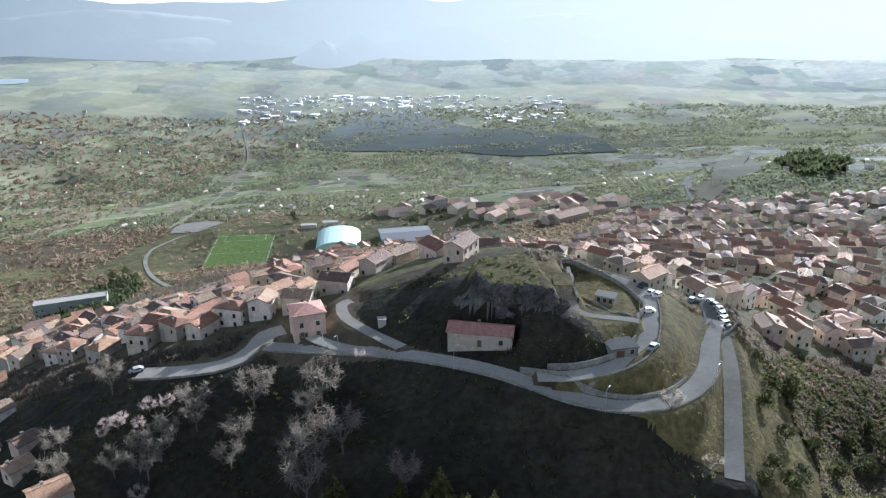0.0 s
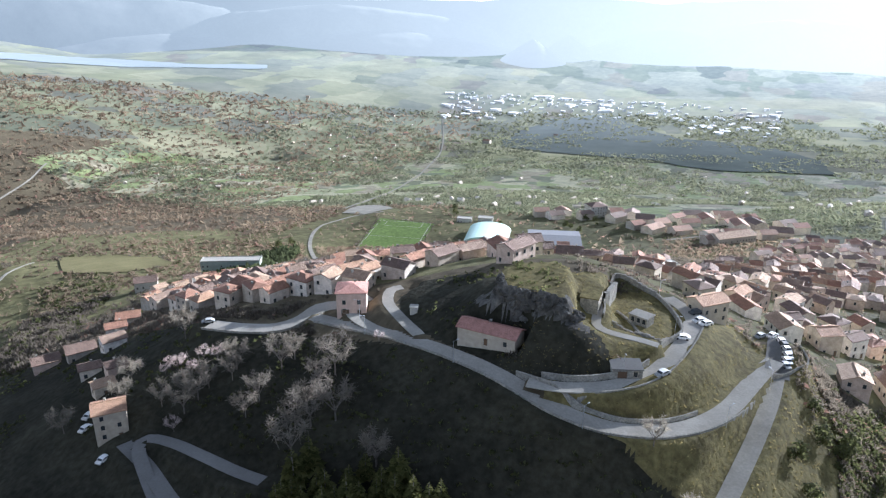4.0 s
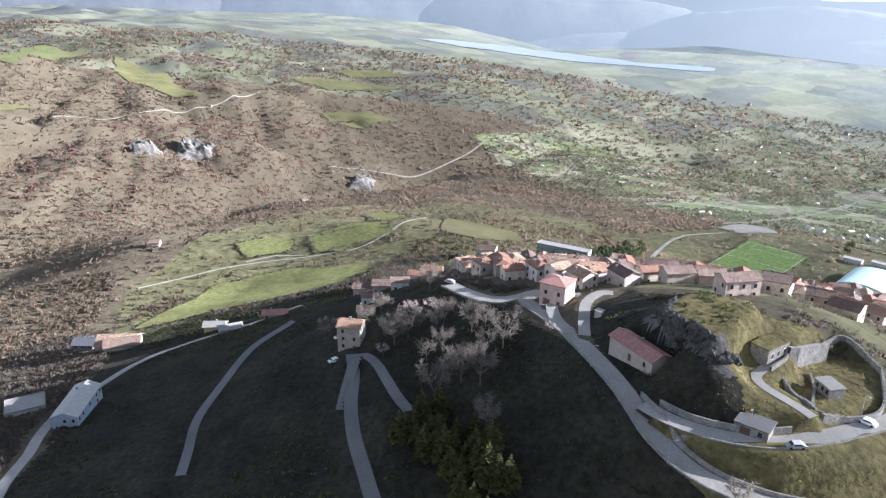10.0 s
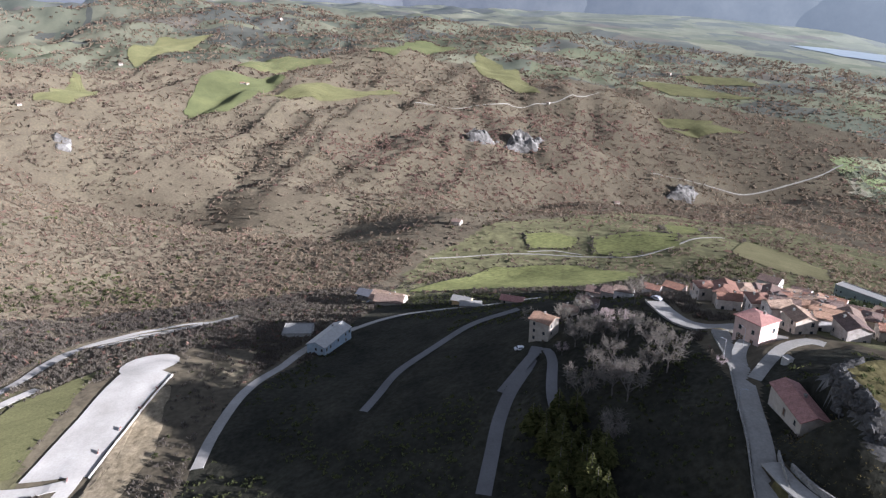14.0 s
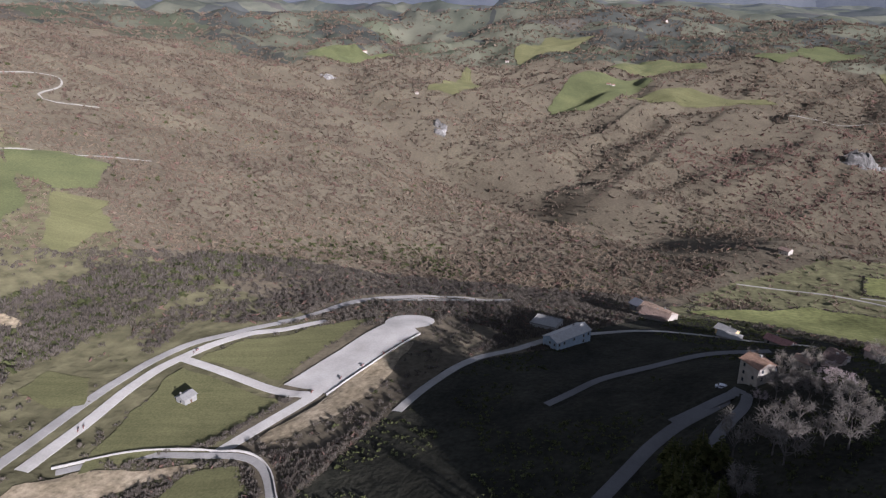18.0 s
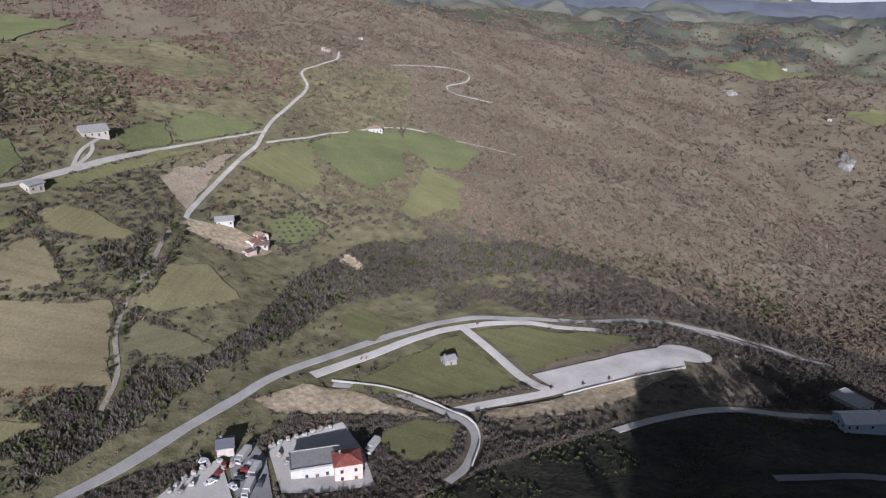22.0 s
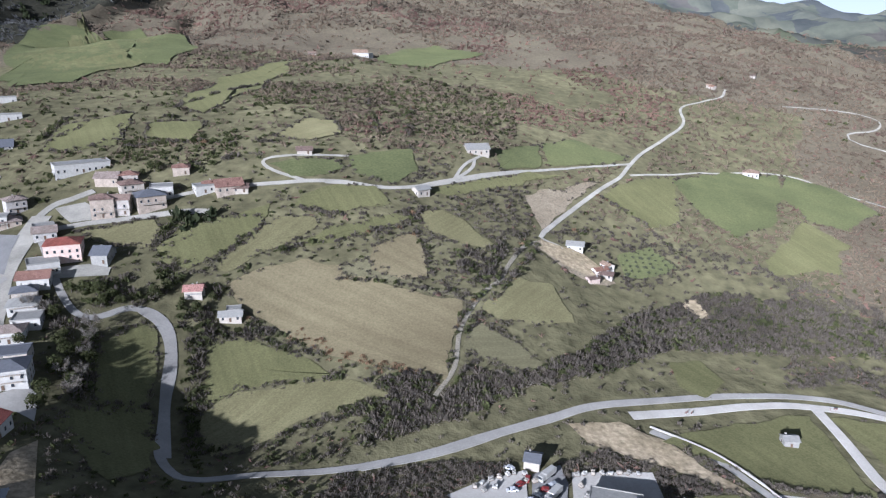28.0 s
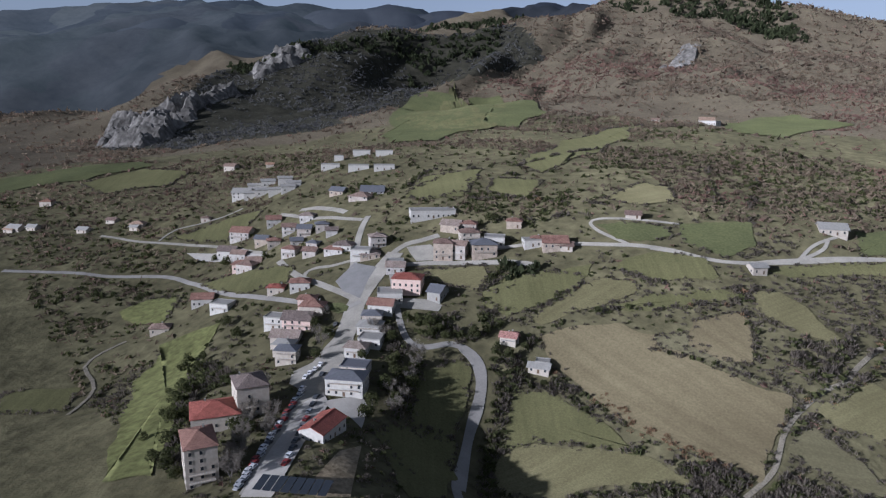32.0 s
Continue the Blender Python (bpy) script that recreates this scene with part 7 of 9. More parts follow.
far_hall(169, 2968, 4, 11, 9, 6)
far_hall(-638, 2949, 351, 8, 7, 6)
far_hall(-98, 2977, 346, 12, 10, 6)
far_hall(-783, 3053, 9, 11, 9, 6)
far_hall(-583, 2983, 345, 8, 6, 6)
far_hall(-650, 3323, 6, 9, 7, 7)
far_hall(511, 2986, 352, 8, 7, 6)
far_hall(-503, 3017, 4, 11, 9, 6)
far_hall(537, 3084, 356, 11, 9, 6)
far_hall(188, 3114, 351, 12, 10, 6)
far_hall(129, 3232, 0, 12, 10, 6)
far_hall(-553, 3275, 8, 9, 7, 7)
far_hall(220, 2990, 10, 10, 8, 6)
far_hall(-60, 3347, 18, 9, 7, 7)
far_hall(-156, 3000, 354, 9, 7, 6)
far_hall(115, 3160, 353, 8, 7, 6)
far_hall(-654, 2900, 5, 12, 9, 6)
far_hall(-768, 3135, 4, 13, 10, 6)
far_hall(-311, 3180, 340, 9, 7, 6)
far_hall(-93, 2980, 3, 8, 7, 6)
far_hall(-302, 3336, 13, 11, 9, 7)
far_hall(-4, 3132, 350, 8, 6, 6)
far_hall(-2, 2943, 348, 9, 7, 6)
far_hall(247, 3280, 4, 10, 8, 7)
far_hall(-152, 3368, 347, 9, 8, 7)
far_hall(-141, 3273, 343, 12, 10, 7)
far_hall(-310, 3204, 352, 13, 10, 6)
far_hall(-615, 3363, 343, 12, 10, 7)
far_hall(552, 3064, 9, 13, 10, 6)
far_hall(-285, 3212, 17, 12, 9, 6)
far_hall(-476, 3049, 341, 10, 8, 6)
far_hall(-838, 3307, 352, 9, 7, 7)
far_hall(240, 2706, 11, 9, 7, 5)
far_hall(404, 3123, 18, 11, 9, 6)
far_hall(-45, 3282, 356, 9, 7, 7)
far_hall(-373, 3270, 10, 9, 7, 7)
far_hall(-79, 2994, 10, 12, 10, 6)
far_hall(-102, 3225, 349, 10, 8, 6)
far_hall(-487, 3047, 19, 10, 8, 6)
far_hall(-530, 3017, 15, 9, 7, 6)
far_hall(-138, 3182, 19, 13, 10, 6)
far_hall(214, 2928, 15, 10, 8, 6)
far_hall(-171, 3160, 2, 12, 9, 6)
far_hall(-501, 3212, 10, 9, 7, 6)
far_hall(92, 3242, 18, 10, 8, 6)
far_hall(-655, 3206, 341, 11, 8, 7)
far_hall(167, 3171, 5, 9, 7, 6)
far_hall(374, 3290, 357, 11, 9, 7)
far_hall(527, 3029, 19, 8, 6, 6)
far_hall(-208, 3115, 350, 10, 8, 6)
far_hall(65, 3267, 3, 11, 9, 7)
far_hall(-258, 3029, 354, 8, 6, 6)
far_hall(-825, 3065, 17, 13, 10, 6)
far_hall(149, 3013, 349, 11, 9, 6)
far_hall(-465, 3206, 15, 10, 8, 6)
far_hall(264, 2990, 347, 10, 8, 6)
far_hall(-329, 3016, 4, 12, 10, 6)
far_hall(156, 3197, 13, 11, 9, 6)
far_hall(111, 3153, 16, 12, 10, 6)
far_hall(223, 3346, 344, 11, 9, 7)
far_hall(351, 2993, 354, 8, 6, 6)
far_hall(267, 2799, 5, 11, 9, 6)
far_hall(170, 3288, 344, 10, 8, 7)
far_hall(-12, 3101, 8, 9, 7, 6)
far_hall(332, 3207, 351, 13, 10, 6)
far_hall(285, 2909, 357, 10, 8, 6)
far_hall(357, 2912, 18, 11, 9, 6)
far_hall(-640, 3239, 347, 12, 9, 7)
far_hall(-616, 2912, 15, 12, 9, 6)
far_hall(-502, 3108, 341, 10, 8, 6)
far_hall(-850, 3249, 347, 10, 8, 7)
far_hall(-807, 3133, 341, 12, 10, 6)
far_hall(7, 3167, 9, 13, 10, 6)
far_hall(360, 2776, 342, 10, 8, 6)
far_hall(-278, 3367, 4, 14, 11, 7)
far_hall(-630, 3237, 5, 10, 8, 7)
far_hall(-469, 3170, 14, 9, 7, 6)
far_hall(-89, 3323, 352, 10, 8, 7)
far_hall(531, 2987, 354, 11, 9, 6)
far_hall(327, 2989, 14, 10, 8, 6)
far_hall(-568, 3163, 4, 12, 9, 6)
far_hall(100, 3096, 351, 9, 7, 6)
far_hall(330, 2998, 16, 7, 6, 6)
far_hall(396, 3041, 18, 10, 8, 6)
far_hall(-412, 3331, 350, 12, 10, 7)
far_hall(-608, 3031, 19, 8, 6, 6)
far_hall(-545, 3192, 5, 13, 10, 6)
far_hall(-802, 2911, 345, 9, 7, 6)
far_hall(-499, 3091, 1, 12, 9, 6)
far_hall(-182, 3268, 359, 13, 10, 7)
far_hall(-764, 3278, 17, 13, 11, 7)
far_hall(171, 2957, 11, 12, 9, 6)
far_hall(164, 2998, 354, 11, 9, 6)
far_hall(322, 2779, 342, 9, 8, 6)
far_hall(-289, 3125, 4, 9, 7, 6)
far_hall(-835, 3188, 2, 9, 7, 7)
far_hall(-703, 3267, 350, 13, 11, 7)
tagged(new("far_town", LUMP_HALL.mesh("far_town", M_FACTORY)), "white factory halls and houses of a far town", "town", kind="stuff")

# ---- cottages scattered over the plain ----
COTTAGES, rng = Shape(), random.Random(77)
for _ in range(190):
    a, rad = radians(rng.uniform(-34, 60)), math.exp(rng.uniform(math.log(750), math.log(2900)))
    x, y = 60 - math.sin(a) * rad, 120 + math.cos(a) * rad
    if y + 0.35 * x > 800 and x > -1100 and not (-480 < x < 600 and y > 1900):
        w, d, turn = rng.uniform(5, 12), rng.uniform(4.5, 8), rng.uniform(0, 180)
        body, m = gable_body(w, d, rng.uniform(2.6, 5), 0.22 * d), pose(x, y, gz(x, y), 0, 0, turn)
        COTTAGES.solid(body.v, body.f, m)
tagged(new("plain_cottages", COTTAGES.mesh("plain_cottages", M_TOWN_WALL)), "small pale cottages among the olive groves", "cottages", kind="stuff")

house(-8.8, -230.8, 20, 9, 6, 3.0, "gable", M_WALL, M_ROOF, "low farm shed with a weathered tiled roof", "sheds of the farm")
house(-15.6, -237.7, 110, 8, 5, 3.0, "gable", M_WALL, M_ROOF, "low farm shed with a weathered tiled roof", "sheds of the farm")
house(-0.6, -217.9, 20, 7, 5, 3.0, "gable", M_WALL, M_ROOF, "low farm shed with a weathered tiled roof", "sheds of the farm")

# ---- old town quarters ----
WEST_TOWN = [(-70, 187), (-130, 217), (-215, 290), (-235, 345), (-190, 332), (-120, 290), (-80, 300), (-40, 280), (-12, 240), (-24, 207), (-48, 201)]
EAST_TOWN = [(97, 228), (122, 214), (172, 234), (260, 380), (434, 645), (330, 672), (200, 670), (120, 560), (90, 420), (68, 300), (60, 240), (80, 234)]
NORTH_TOWN = [(60, 236), (30, 214), (-35, 217), (-60, 280), (-112, 420), (-100, 560), (-10, 600), (70, 420), (66, 300)]
UPPER_TOWN = [(-125, 770), (60, 790), (161, 820), (215, 735), (118, 640), (20, 735)]
TAKEN = [(o.location.x, o.location.y, 9.0) for o in scene.collection.objects if o.parent is None and o.type == "EMPTY"] + [(-37, 184, 11), (10, 165, 11), (-17, 172, 8), (48, 190, 16)]
ROAD_LINES = [(w, line) for _, w, _, line, _, far in ROUTES]


def clear(x, y, gap):
    if any((x - a) ** 2 + (y - b) ** 2 < max(gap, r) ** 2 for a, b, r in TAKEN):
        return False
    for w, line in ROAD_LINES:
        if ((line[:, 0] - x) ** 2 + (line[:, 1] - y) ** 2).min() < (w / 2 + gap * 0.55) ** 2:
            return False
    return True


def fill_town(poly, gap, most, base_turn, label, group, tall=(5.5, 9.5), walls=None):
    rng = random.Random(len(group) + most)
    xs, ys = [p[0] for p in poly], [p[1] for p in poly]
    made = 0
    for _ in range(most * 40):
        x, y = rng.uniform(min(xs), max(xs)), rng.uniform(min(ys), max(ys))
        if inside(poly, np.array([x]), np.array([y]))[0] < 0 or not clear(x, y, gap):
            continue
        w, d = rng.uniform(gap * 0.85, gap * 1.3), rng.uniform(gap * 0.75, gap * 1.0)
        near = math.hypot(x - 60, y - 120) < 240
        # long sides follow the slope
        e = 6.0
        gx, gy = gz(x + e, y) - gz(x - e, y), gz(x, y + e) - gz(x, y - e)
        turn = math.degrees(math.atan2(gy, gx)) + 90 + base_turn + rng.uniform(-14, 14) + rng.choice((0, 0, 0, 90))
        if math.hypot(x - 60, y - 120) > 300:
            far_house(x, y, turn, w, d, rng.uniform(*tall))
            TAKEN.append((x, y, gap))
            made += 1
            if made >= most:
                break
            continue
        house(x, y, turn, w, d, rng.uniform(*tall), rng.choice(("gable", "gable", "gable", "hip")), walls, M_ROOF, label, group, near)
        TAKEN.append((x, y, gap))
        made += 1
        if made >= most:
            break


fill_town(WEST_TOWN, 7.6, 90, 0, "old plastered house with a weathered clay tile roof", "old town houses below the castle", (4.5, 7.5))
fill_town(EAST_TOWN, 8.6, 330, 0, "closely packed old town house with a brown tile roof", "old town houses on the eastern slope", (5.0, 8.0))
fill_town(NORTH_TOWN, 9.0, 95, 0, "plastered house on the slope behind the castle", "old town houses behind the castle", (4.5, 7.5))
fill_town(UPPER_TOWN, 17.0, 30, 0, "pale house near the sports ground", "houses near the sports ground", (5.5, 8.0), M_WALL_NEW)
far_mass = thing("lower_town", pose(0, 0, 0), "mass of brown-roofed old town houses far down the slope", "town", kind="stuff")
part("walls", LUMP_WALL, M_TOWN_WALL, far_mass)
part("roofs", LUMP_ROOF, M_TOWN_ROOF, far_mass)

# ---- castle hill ----
pink = house(-37.2, 184.2, 20, 9.2, 8.6, 7.6, "hip", M_PINK, M_ROOF_PINK, "three-storey pink plastered house with a hipped tile roof", name="corner_house")
part("garage_door", GARAGE, M_WOOD, pink, place=pose(-2, -4.31, 0))
cistern = house(12.2, 163.2, -11.5, 16.6, 6.4, 3.7, "gable", M_CREAM, M_ROOF_PINK, "long cream stone building with a faded pink tile roof", name="oratory", rich=False, z=514.0)

part("foundation", Shape().box(0, 0, -6.5, 14.2, 5.4, 3.6), M_STONE, cistern)


def wall_along(points, height, thick, mat, label, name="retaining_wall", coping=True, foot=-1.5, level=None):
    """A wall that follows a line of the plan, with coping stones on it."""
    line = course(points, 1.6)
    t = np.gradient(line, axis=0)
    t /= np.hypot(t[:, 0], t[:, 1])[:, None] + 1e-9
    side = np.c_[-t[:, 1], t[:, 0]] * thick / 2
    z = on_ground(line[:, 0], line[:, 1]) if level is None else np.full(len(line), level)
    z = np.convolve(np.pad(z, 2, mode="edge"), np.ones(5) / 5, "valid")
    n = len(line)
    vs = np.concatenate([np.c_[line - side, z + foot], np.c_[line - side, z + height], np.c_[line + side, z + height], np.c_[line + side, z + foot]])
    fs = [(k * n + j, k * n + j + 1, (k + 1) * n + j + 1, (k + 1) * n + j) for k in range(3) for j in range(n - 1)]
    ob = new(name, mesh_of(name, vs, np.array(fs)[:, ::-1], [mat], None, True))
    tagged(ob, label, "wall", kind="structure")
    if coping:
        for j in range(0, n - 1):
            a, b = line[j], line[j + 1]
            c, ang = (a + b) / 2, math.degrees(math.atan2(b[1] - a[1], b[0] - a[0]))
            length = float(np.hypot(*(b - a)))
            st = part("coping_stone", COPING, mat, ob)
            st.matrix_basis = Matrix.LocRotScale((c[0], c[1], (z[j] + z[j + 1]) / 2 + height + 0.002), Euler((0, 0, radians(ang))), (length * 0.97, thick + 0.14, 1.0))
    return ob


COPING = Shape().box(0, 0, 0, 1, 1, 0.14).mesh("coping_stone", M_STONE)
# garden of the castle: retaining walls, stair ramp, small service building
wall_along([(42.7, 180), (54, 173.2), (57.5, 178), (61.5, 186), (61, 194), (57, 203), (54.5, 208.5)], 1.5, 0.5, M_STONE, "pale stone wall round the castle garden")
wall_along([(54.5, 208.5), (47, 212), (41.5, 213), (40.5, 205)], 1.6, 0.5, M_STONE, "pale stone wall at the back of the garden")
wall_along([(43.5, 193), (47.5, 187), (50.5, 180), (54, 174.5)], 0.6, 0.5, M_STONE, "low stone edging between two lawns")
wall_along([(40.5, 190), (41.0, 197), (42.0, 204)], 4.6, 1.2, M_STONE, "ruined castle wall of pale stone", coping=False)
wall_along([(39.5, 187.5), (40.5, 190)], 3.4, 1.2, M_STONE, "broken end of the castle wall", coping=False)
wall_along([(40.2, 178), (40.3, 184), (39.6, 187.5)], 1.3, 0.5, M_STONE, "pale wall beside the castle path", coping=False)
kiosk = thing("service_building", pose(50.5, 188.0, gz(50.5, 188.0), 0, 0, -28), "small pale concrete building with a flat grass-edged roof", "building")
part("wall", Shape().box(0, 0, -1, 5.6, 4.0, 3.6), M_STONE, kiosk)
part("roof", Shape().box(0, 0, 2.6, 6.1, 4.5, 0.3), M_ROAD_L, kiosk, "pale flat concrete roof")
for u in (-1.6, 0.2, 1.9):
    part("window", WINDOW, M_GLASS, kiosk, place=pose(u, -2.005, 0.9))
keep = thing("castle_house", pose(36.4, 183.6, 517.2, 0, 0, 86), "low stone castle house under a grass roof", "building")
part("wall", Shape().box(0, 0, -3, 9.0, 5.0, 8.4), M_STONE, keep)
part("roof", Shape().box(0, 0, 5.4, 9.4, 5.4, 0.3), M_GRASS, keep, "flat roof grown with grass")
for u in (-2.6, 0.0, 2.6):
    part("window", WINDOW, M_GLASS, keep, place=pose(u, -2.505, 2.6))
shed = thing("garage", pose(47.6, 158.9, gz(47.6, 158.9) - 0.2, 0, 0, 12), "low concrete garage with a flat roof beside the lane", "garage")
part("wall", Shape().box(0, 0, -1.5, 7.4, 5.4, 4.0), M_STONE, shed)
part("roof", Shape().box(0, 0, 2.5, 7.8, 5.9, 0.3), M_ROAD_A, shed, "flat concrete roof")
part("window", WINDOW, M_GLASS, shed, place=pose(2.0, -2.705, 0.7))
part("door", GARAGE, M_WOOD, shed, place=pose(-1.2, -2.705, 0))
part("gable_frame", Shape().tube((-3.5, 2.2, 2.8), (-2.2, 2.2, 4.0), 0.1, 0.1).tube((-2.2, 2.2, 4.0), (-0.9, 2.2, 2.8), 0.1, 0.1), M_WOOD, shed)
hut = thing("hut", pose(-15.0, 179.5, gz(-15.0, 179.5), 0, 0, 10), "tiny white hut on the grass below the rock", "hut")
part("wall", Shape().box(0, 0, -0.5, 2.2, 2.0, 2.6), M_WHITE, hut)
part("roof", Shape().box(0, 0, 2.1, 2.6, 2.4, 0.15), M_GREY, hut)
# boulders and ledges of the castle rock
def boulder(seed, size):
    bm = bmesh.new()
    bmesh.ops.create_icosphere(bm, subdivisions=2, radius=1.0)
    rng = random.Random(seed)
    o = Vector((rng.uniform(0, 50), rng.uniform(0, 50), 0))
    for v in bm.verts:
        k = 0.72 + 0.5 * noise.noise(v.co * 1.6 + o)
        v.co = Vector((v.co.x * k * 1.2, v.co.y * k, v.co.z * k * 1.1)) * size
    me = bpy.data.meshes.new("boulder")
    bm.to_mesh(me)
    bm.free()
    me.materials.append(M_ROCK)
    return me


ROCKS = [boulder(k, 1.0) for k in range(6)]
rng = random.Random(8)
face_line = course([(11, 177), (12.5, 171.5), (16, 169.4), (22, 167.8), (28, 166.6), (32, 165.2), (34, 167), (34, 171)], 1.0)
crag = thing("castle_rock", pose(25, 168, 520), "dark weathered limestone crag under the castle plateau", "rock")
for k in range(150):
    x, y = face_line[rng.randrange(len(face_line))]
    x, y = x + rng.uniform(-0.8, 0.8), y + rng.uniform(-0.9, 0.9)
    b = part("boulder", ROCKS[k % 6], M_ROCK, crag)
    s = rng.uniform(0.6, 1.5)
    b.matrix_basis = Matrix.LocRotScale((x - 25, y - 168, gz(x, y) - 520 + 0.2 * s), Euler((rng.uniform(0, 6), rng.uniform(0, 6), rng.uniform(0, 6))), (s, s, s * 1.2))


# parapets, guard rails and street lamps along the lanes
def offset_line(route, off, start=0.0, stop=1.0):
    line = ROUTES[route][3]
    n = len(line)
    line = line[int(n * start):max(int(n * stop), 2)]
    t = np.gradient(line, axis=0)
    t /= np.hypot(t[:, 0], t[:, 1])[:, None]
    return [tuple(p) for p in (line + np.c_[-t[:, 1], t[:, 0]] * off)[::3]]


wall_along(offset_line(0, -3.0, 0.02, 0.86), 0.55, 0.4, M_STONE, "low stone parapet on the open side of the lane", "parapet", False)
wall_along(offset_line(2, -2.7, 0.12, 0.8), 0.5, 0.4, M_STONE, "low stone parapet above the grassy bank", "parapet", False)
wall_along(offset_line(2, 2.9, 0.05, 0.42), 1.7, 0.45, M_STONE, "stone retaining wall under the castle slope", "retaining_wall", False)
wall_along(offset_line(0, 3.1, 0.42, 0.72), 1.2, 0.4, M_STONE, "stone retaining wall under the garden lane", "retaining_wall", False)
wall_along(offset_line(6, -3.6, 0.0, 0.95), 0.7, 0.35, M_STONE, "pale parapet of the terrace lane", "parapet", False)
wall_along([(86, 190), (93, 196), (99, 204), (98, 213)], 1.0, 0.4, M_STONE, "concrete parapet of the car square", "parapet", False)


def street_lamp(x, y, turn):
    ob = thing("street_lamp", pose(x, y, gz(x, y), 0, 0, turn), "grey steel street lamp beside the lane", "lamp", "street lamps on the castle hill")
    part("pole", Shape().tube((0, 0, -0.4), (0, 0, 6.2), 0.09, 0.05), M_METAL, ob)
    part("arm", Shape().tube((0, 0, 6.15), (1.1, 0, 6.5), 0.045, 0.035), M_METAL, ob)
    part("lamp_head", Shape().box(1.3, 0, 6.42, 0.6, 0.22, 0.13), M_METAL, ob)
    return ob


lamp = street_lamp(*offset_line(0, 3.4)[2], 200)
for route, off in ((0, -3.5), (2, 3.2)):
    for x, y in offset_line(route, off)[3::4]:
        copy_thing(lamp, pose(x, y, gz(x, y), 0, 0, random.uniform(0, 360)))


# ---- cars ----
def car(x, y, turn, label="parked car", van=False):
    ob = thing("car", pose(x, y, gz(x, y) + 0.16, 0, 0, turn), label, "car", "parked cars")
    prof = [(-2.05, 0.32), (-2.1, 0.75), (-1.3, 0.9), (-0.75, 1.42), (0.95, 1.45), (1.75, 0.98), (2.05, 0.9), (2.1, 0.35)]
    if van:
        prof = [(-2.3, 0.32), (-2.3, 0.95), (-1.7, 1.15), (-1.2, 1.95), (2.2, 2.0), (2.3, 0.4)]
    n = len(prof)
    vs = [(px, -0.84, pz) for px, pz in prof] + [(px, 0.84, pz) for px, pz in prof]
    fs = [tuple(range(n)), tuple(range(2 * n - 1, n - 1, -1))] + [((k + 1) % n, k, n + k, n + (k + 1) % n) for k in range(n)]
    part("body", Shape().solid(vs, fs), M_CAR, ob)
    part("windscreen", Shape().solid([(-1.24, -0.72, 0.98), (-0.82, -0.66, 1.38), (-0.82, 0.66, 1.38), (-1.24, 0.72, 0.98)], [(0, 1, 2, 3)], pose(-0.03, 0, 0.03)), M_GLASS, ob)
    for s in (-1, 1):
        part("side_window", Shape().solid([(-0.75, 0.85 * s, 0.98), (-0.55, 0.85 * s, 1.34), (0.85, 0.85 * s, 1.36), (1.3, 0.85 * s, 0.98)], [(0, 1, 2, 3)]), M_GLASS, ob)
        for u in (-1.3, 1.3):
            part("wheel", Shape().tube((u, 0.72 * s, 0.32), (u, 0.88 * s, 0.32), 0.33, 0.33, 12), M_TYRE, ob)
    return ob


def lorry(x, y, turn):
    ob = thing("lorry", pose(x, y, gz(x, y) + 0.4, 0, 0, turn), "white flatbed lorry parked in the builders yard", "lorry", "parked lorries")
    part("cab", Shape().box(-3.2, 0, 0.5, 1.9, 2.2, 2.2), M_WHITE, ob)
    part("windscreen", Shape().box(-4.17, 0, 1.5, 0.05, 1.9, 0.9), M_GLASS, ob)
    part("cargo_box", Shape().box(1.0, 0, 0.95, 6.2, 2.4, 2.1), M_WHITE, ob)
    part("chassis", Shape().box(0.4, 0, 0.55, 7.6, 0.9, 0.35), M_DARKROOF, ob)
    for s in (-1, 1):
        for u in (-3.0, 1.6, 2.9):
            part("wheel", Shape().tube((u, 0.85 * s, 0.48), (u, 1.15 * s, 0.48), 0.48, 0.48, 12), M_TYRE, ob)


def stack(x, y, turn, k):
    """Building material on a pallet."""
    rng = random.Random(k)
    ob = thing("material_stack", pose(x, y, gz(x, y) + 0.4, 0, 0, turn), "pallet stacked with pale building blocks", "pallet", "stacks in the builders yard")
    part("pallet", Shape().box(0, 0, 0, 1.9, 1.4, 0.15), M_WOOD, ob)
    for i in range(3):
        for j in range(2):
            part("block", Shape().box(-0.6 + 0.6 * i, -0.33 + 0.66 * j, 0.16, 0.57, 0.62, rng.uniform(0.5, 1.3)), (M_STONE, M_WHITE, M_CREAM)[k % 3], ob)


def barrier(x, y, turn):
    ob = thing("road_barrier", pose(x, y, gz(x, y) + 0.45, 0, 0, turn), "red and white plastic road barrier", "barrier", "road barriers")
    part("panel", Shape().box(0, 0, 0.25, 1.8, 0.16, 0.65), M_ROOF_RED, ob)
    part("stripe", Shape().box(0, 0, 0.45, 1.2, 0.2, 0.2), M_WHITE, ob)
    for u in (-0.7, 0.7):
        part("foot", Shape().box(u, 0, -0.2, 0.22, 0.6, 0.45), M_WHITE, ob)


def kerb_wall(points):
    wall_along(points, 0.9, 0.45, M_ROAD_C, "pale concrete edge wall along the new road", "edge_wall", False)


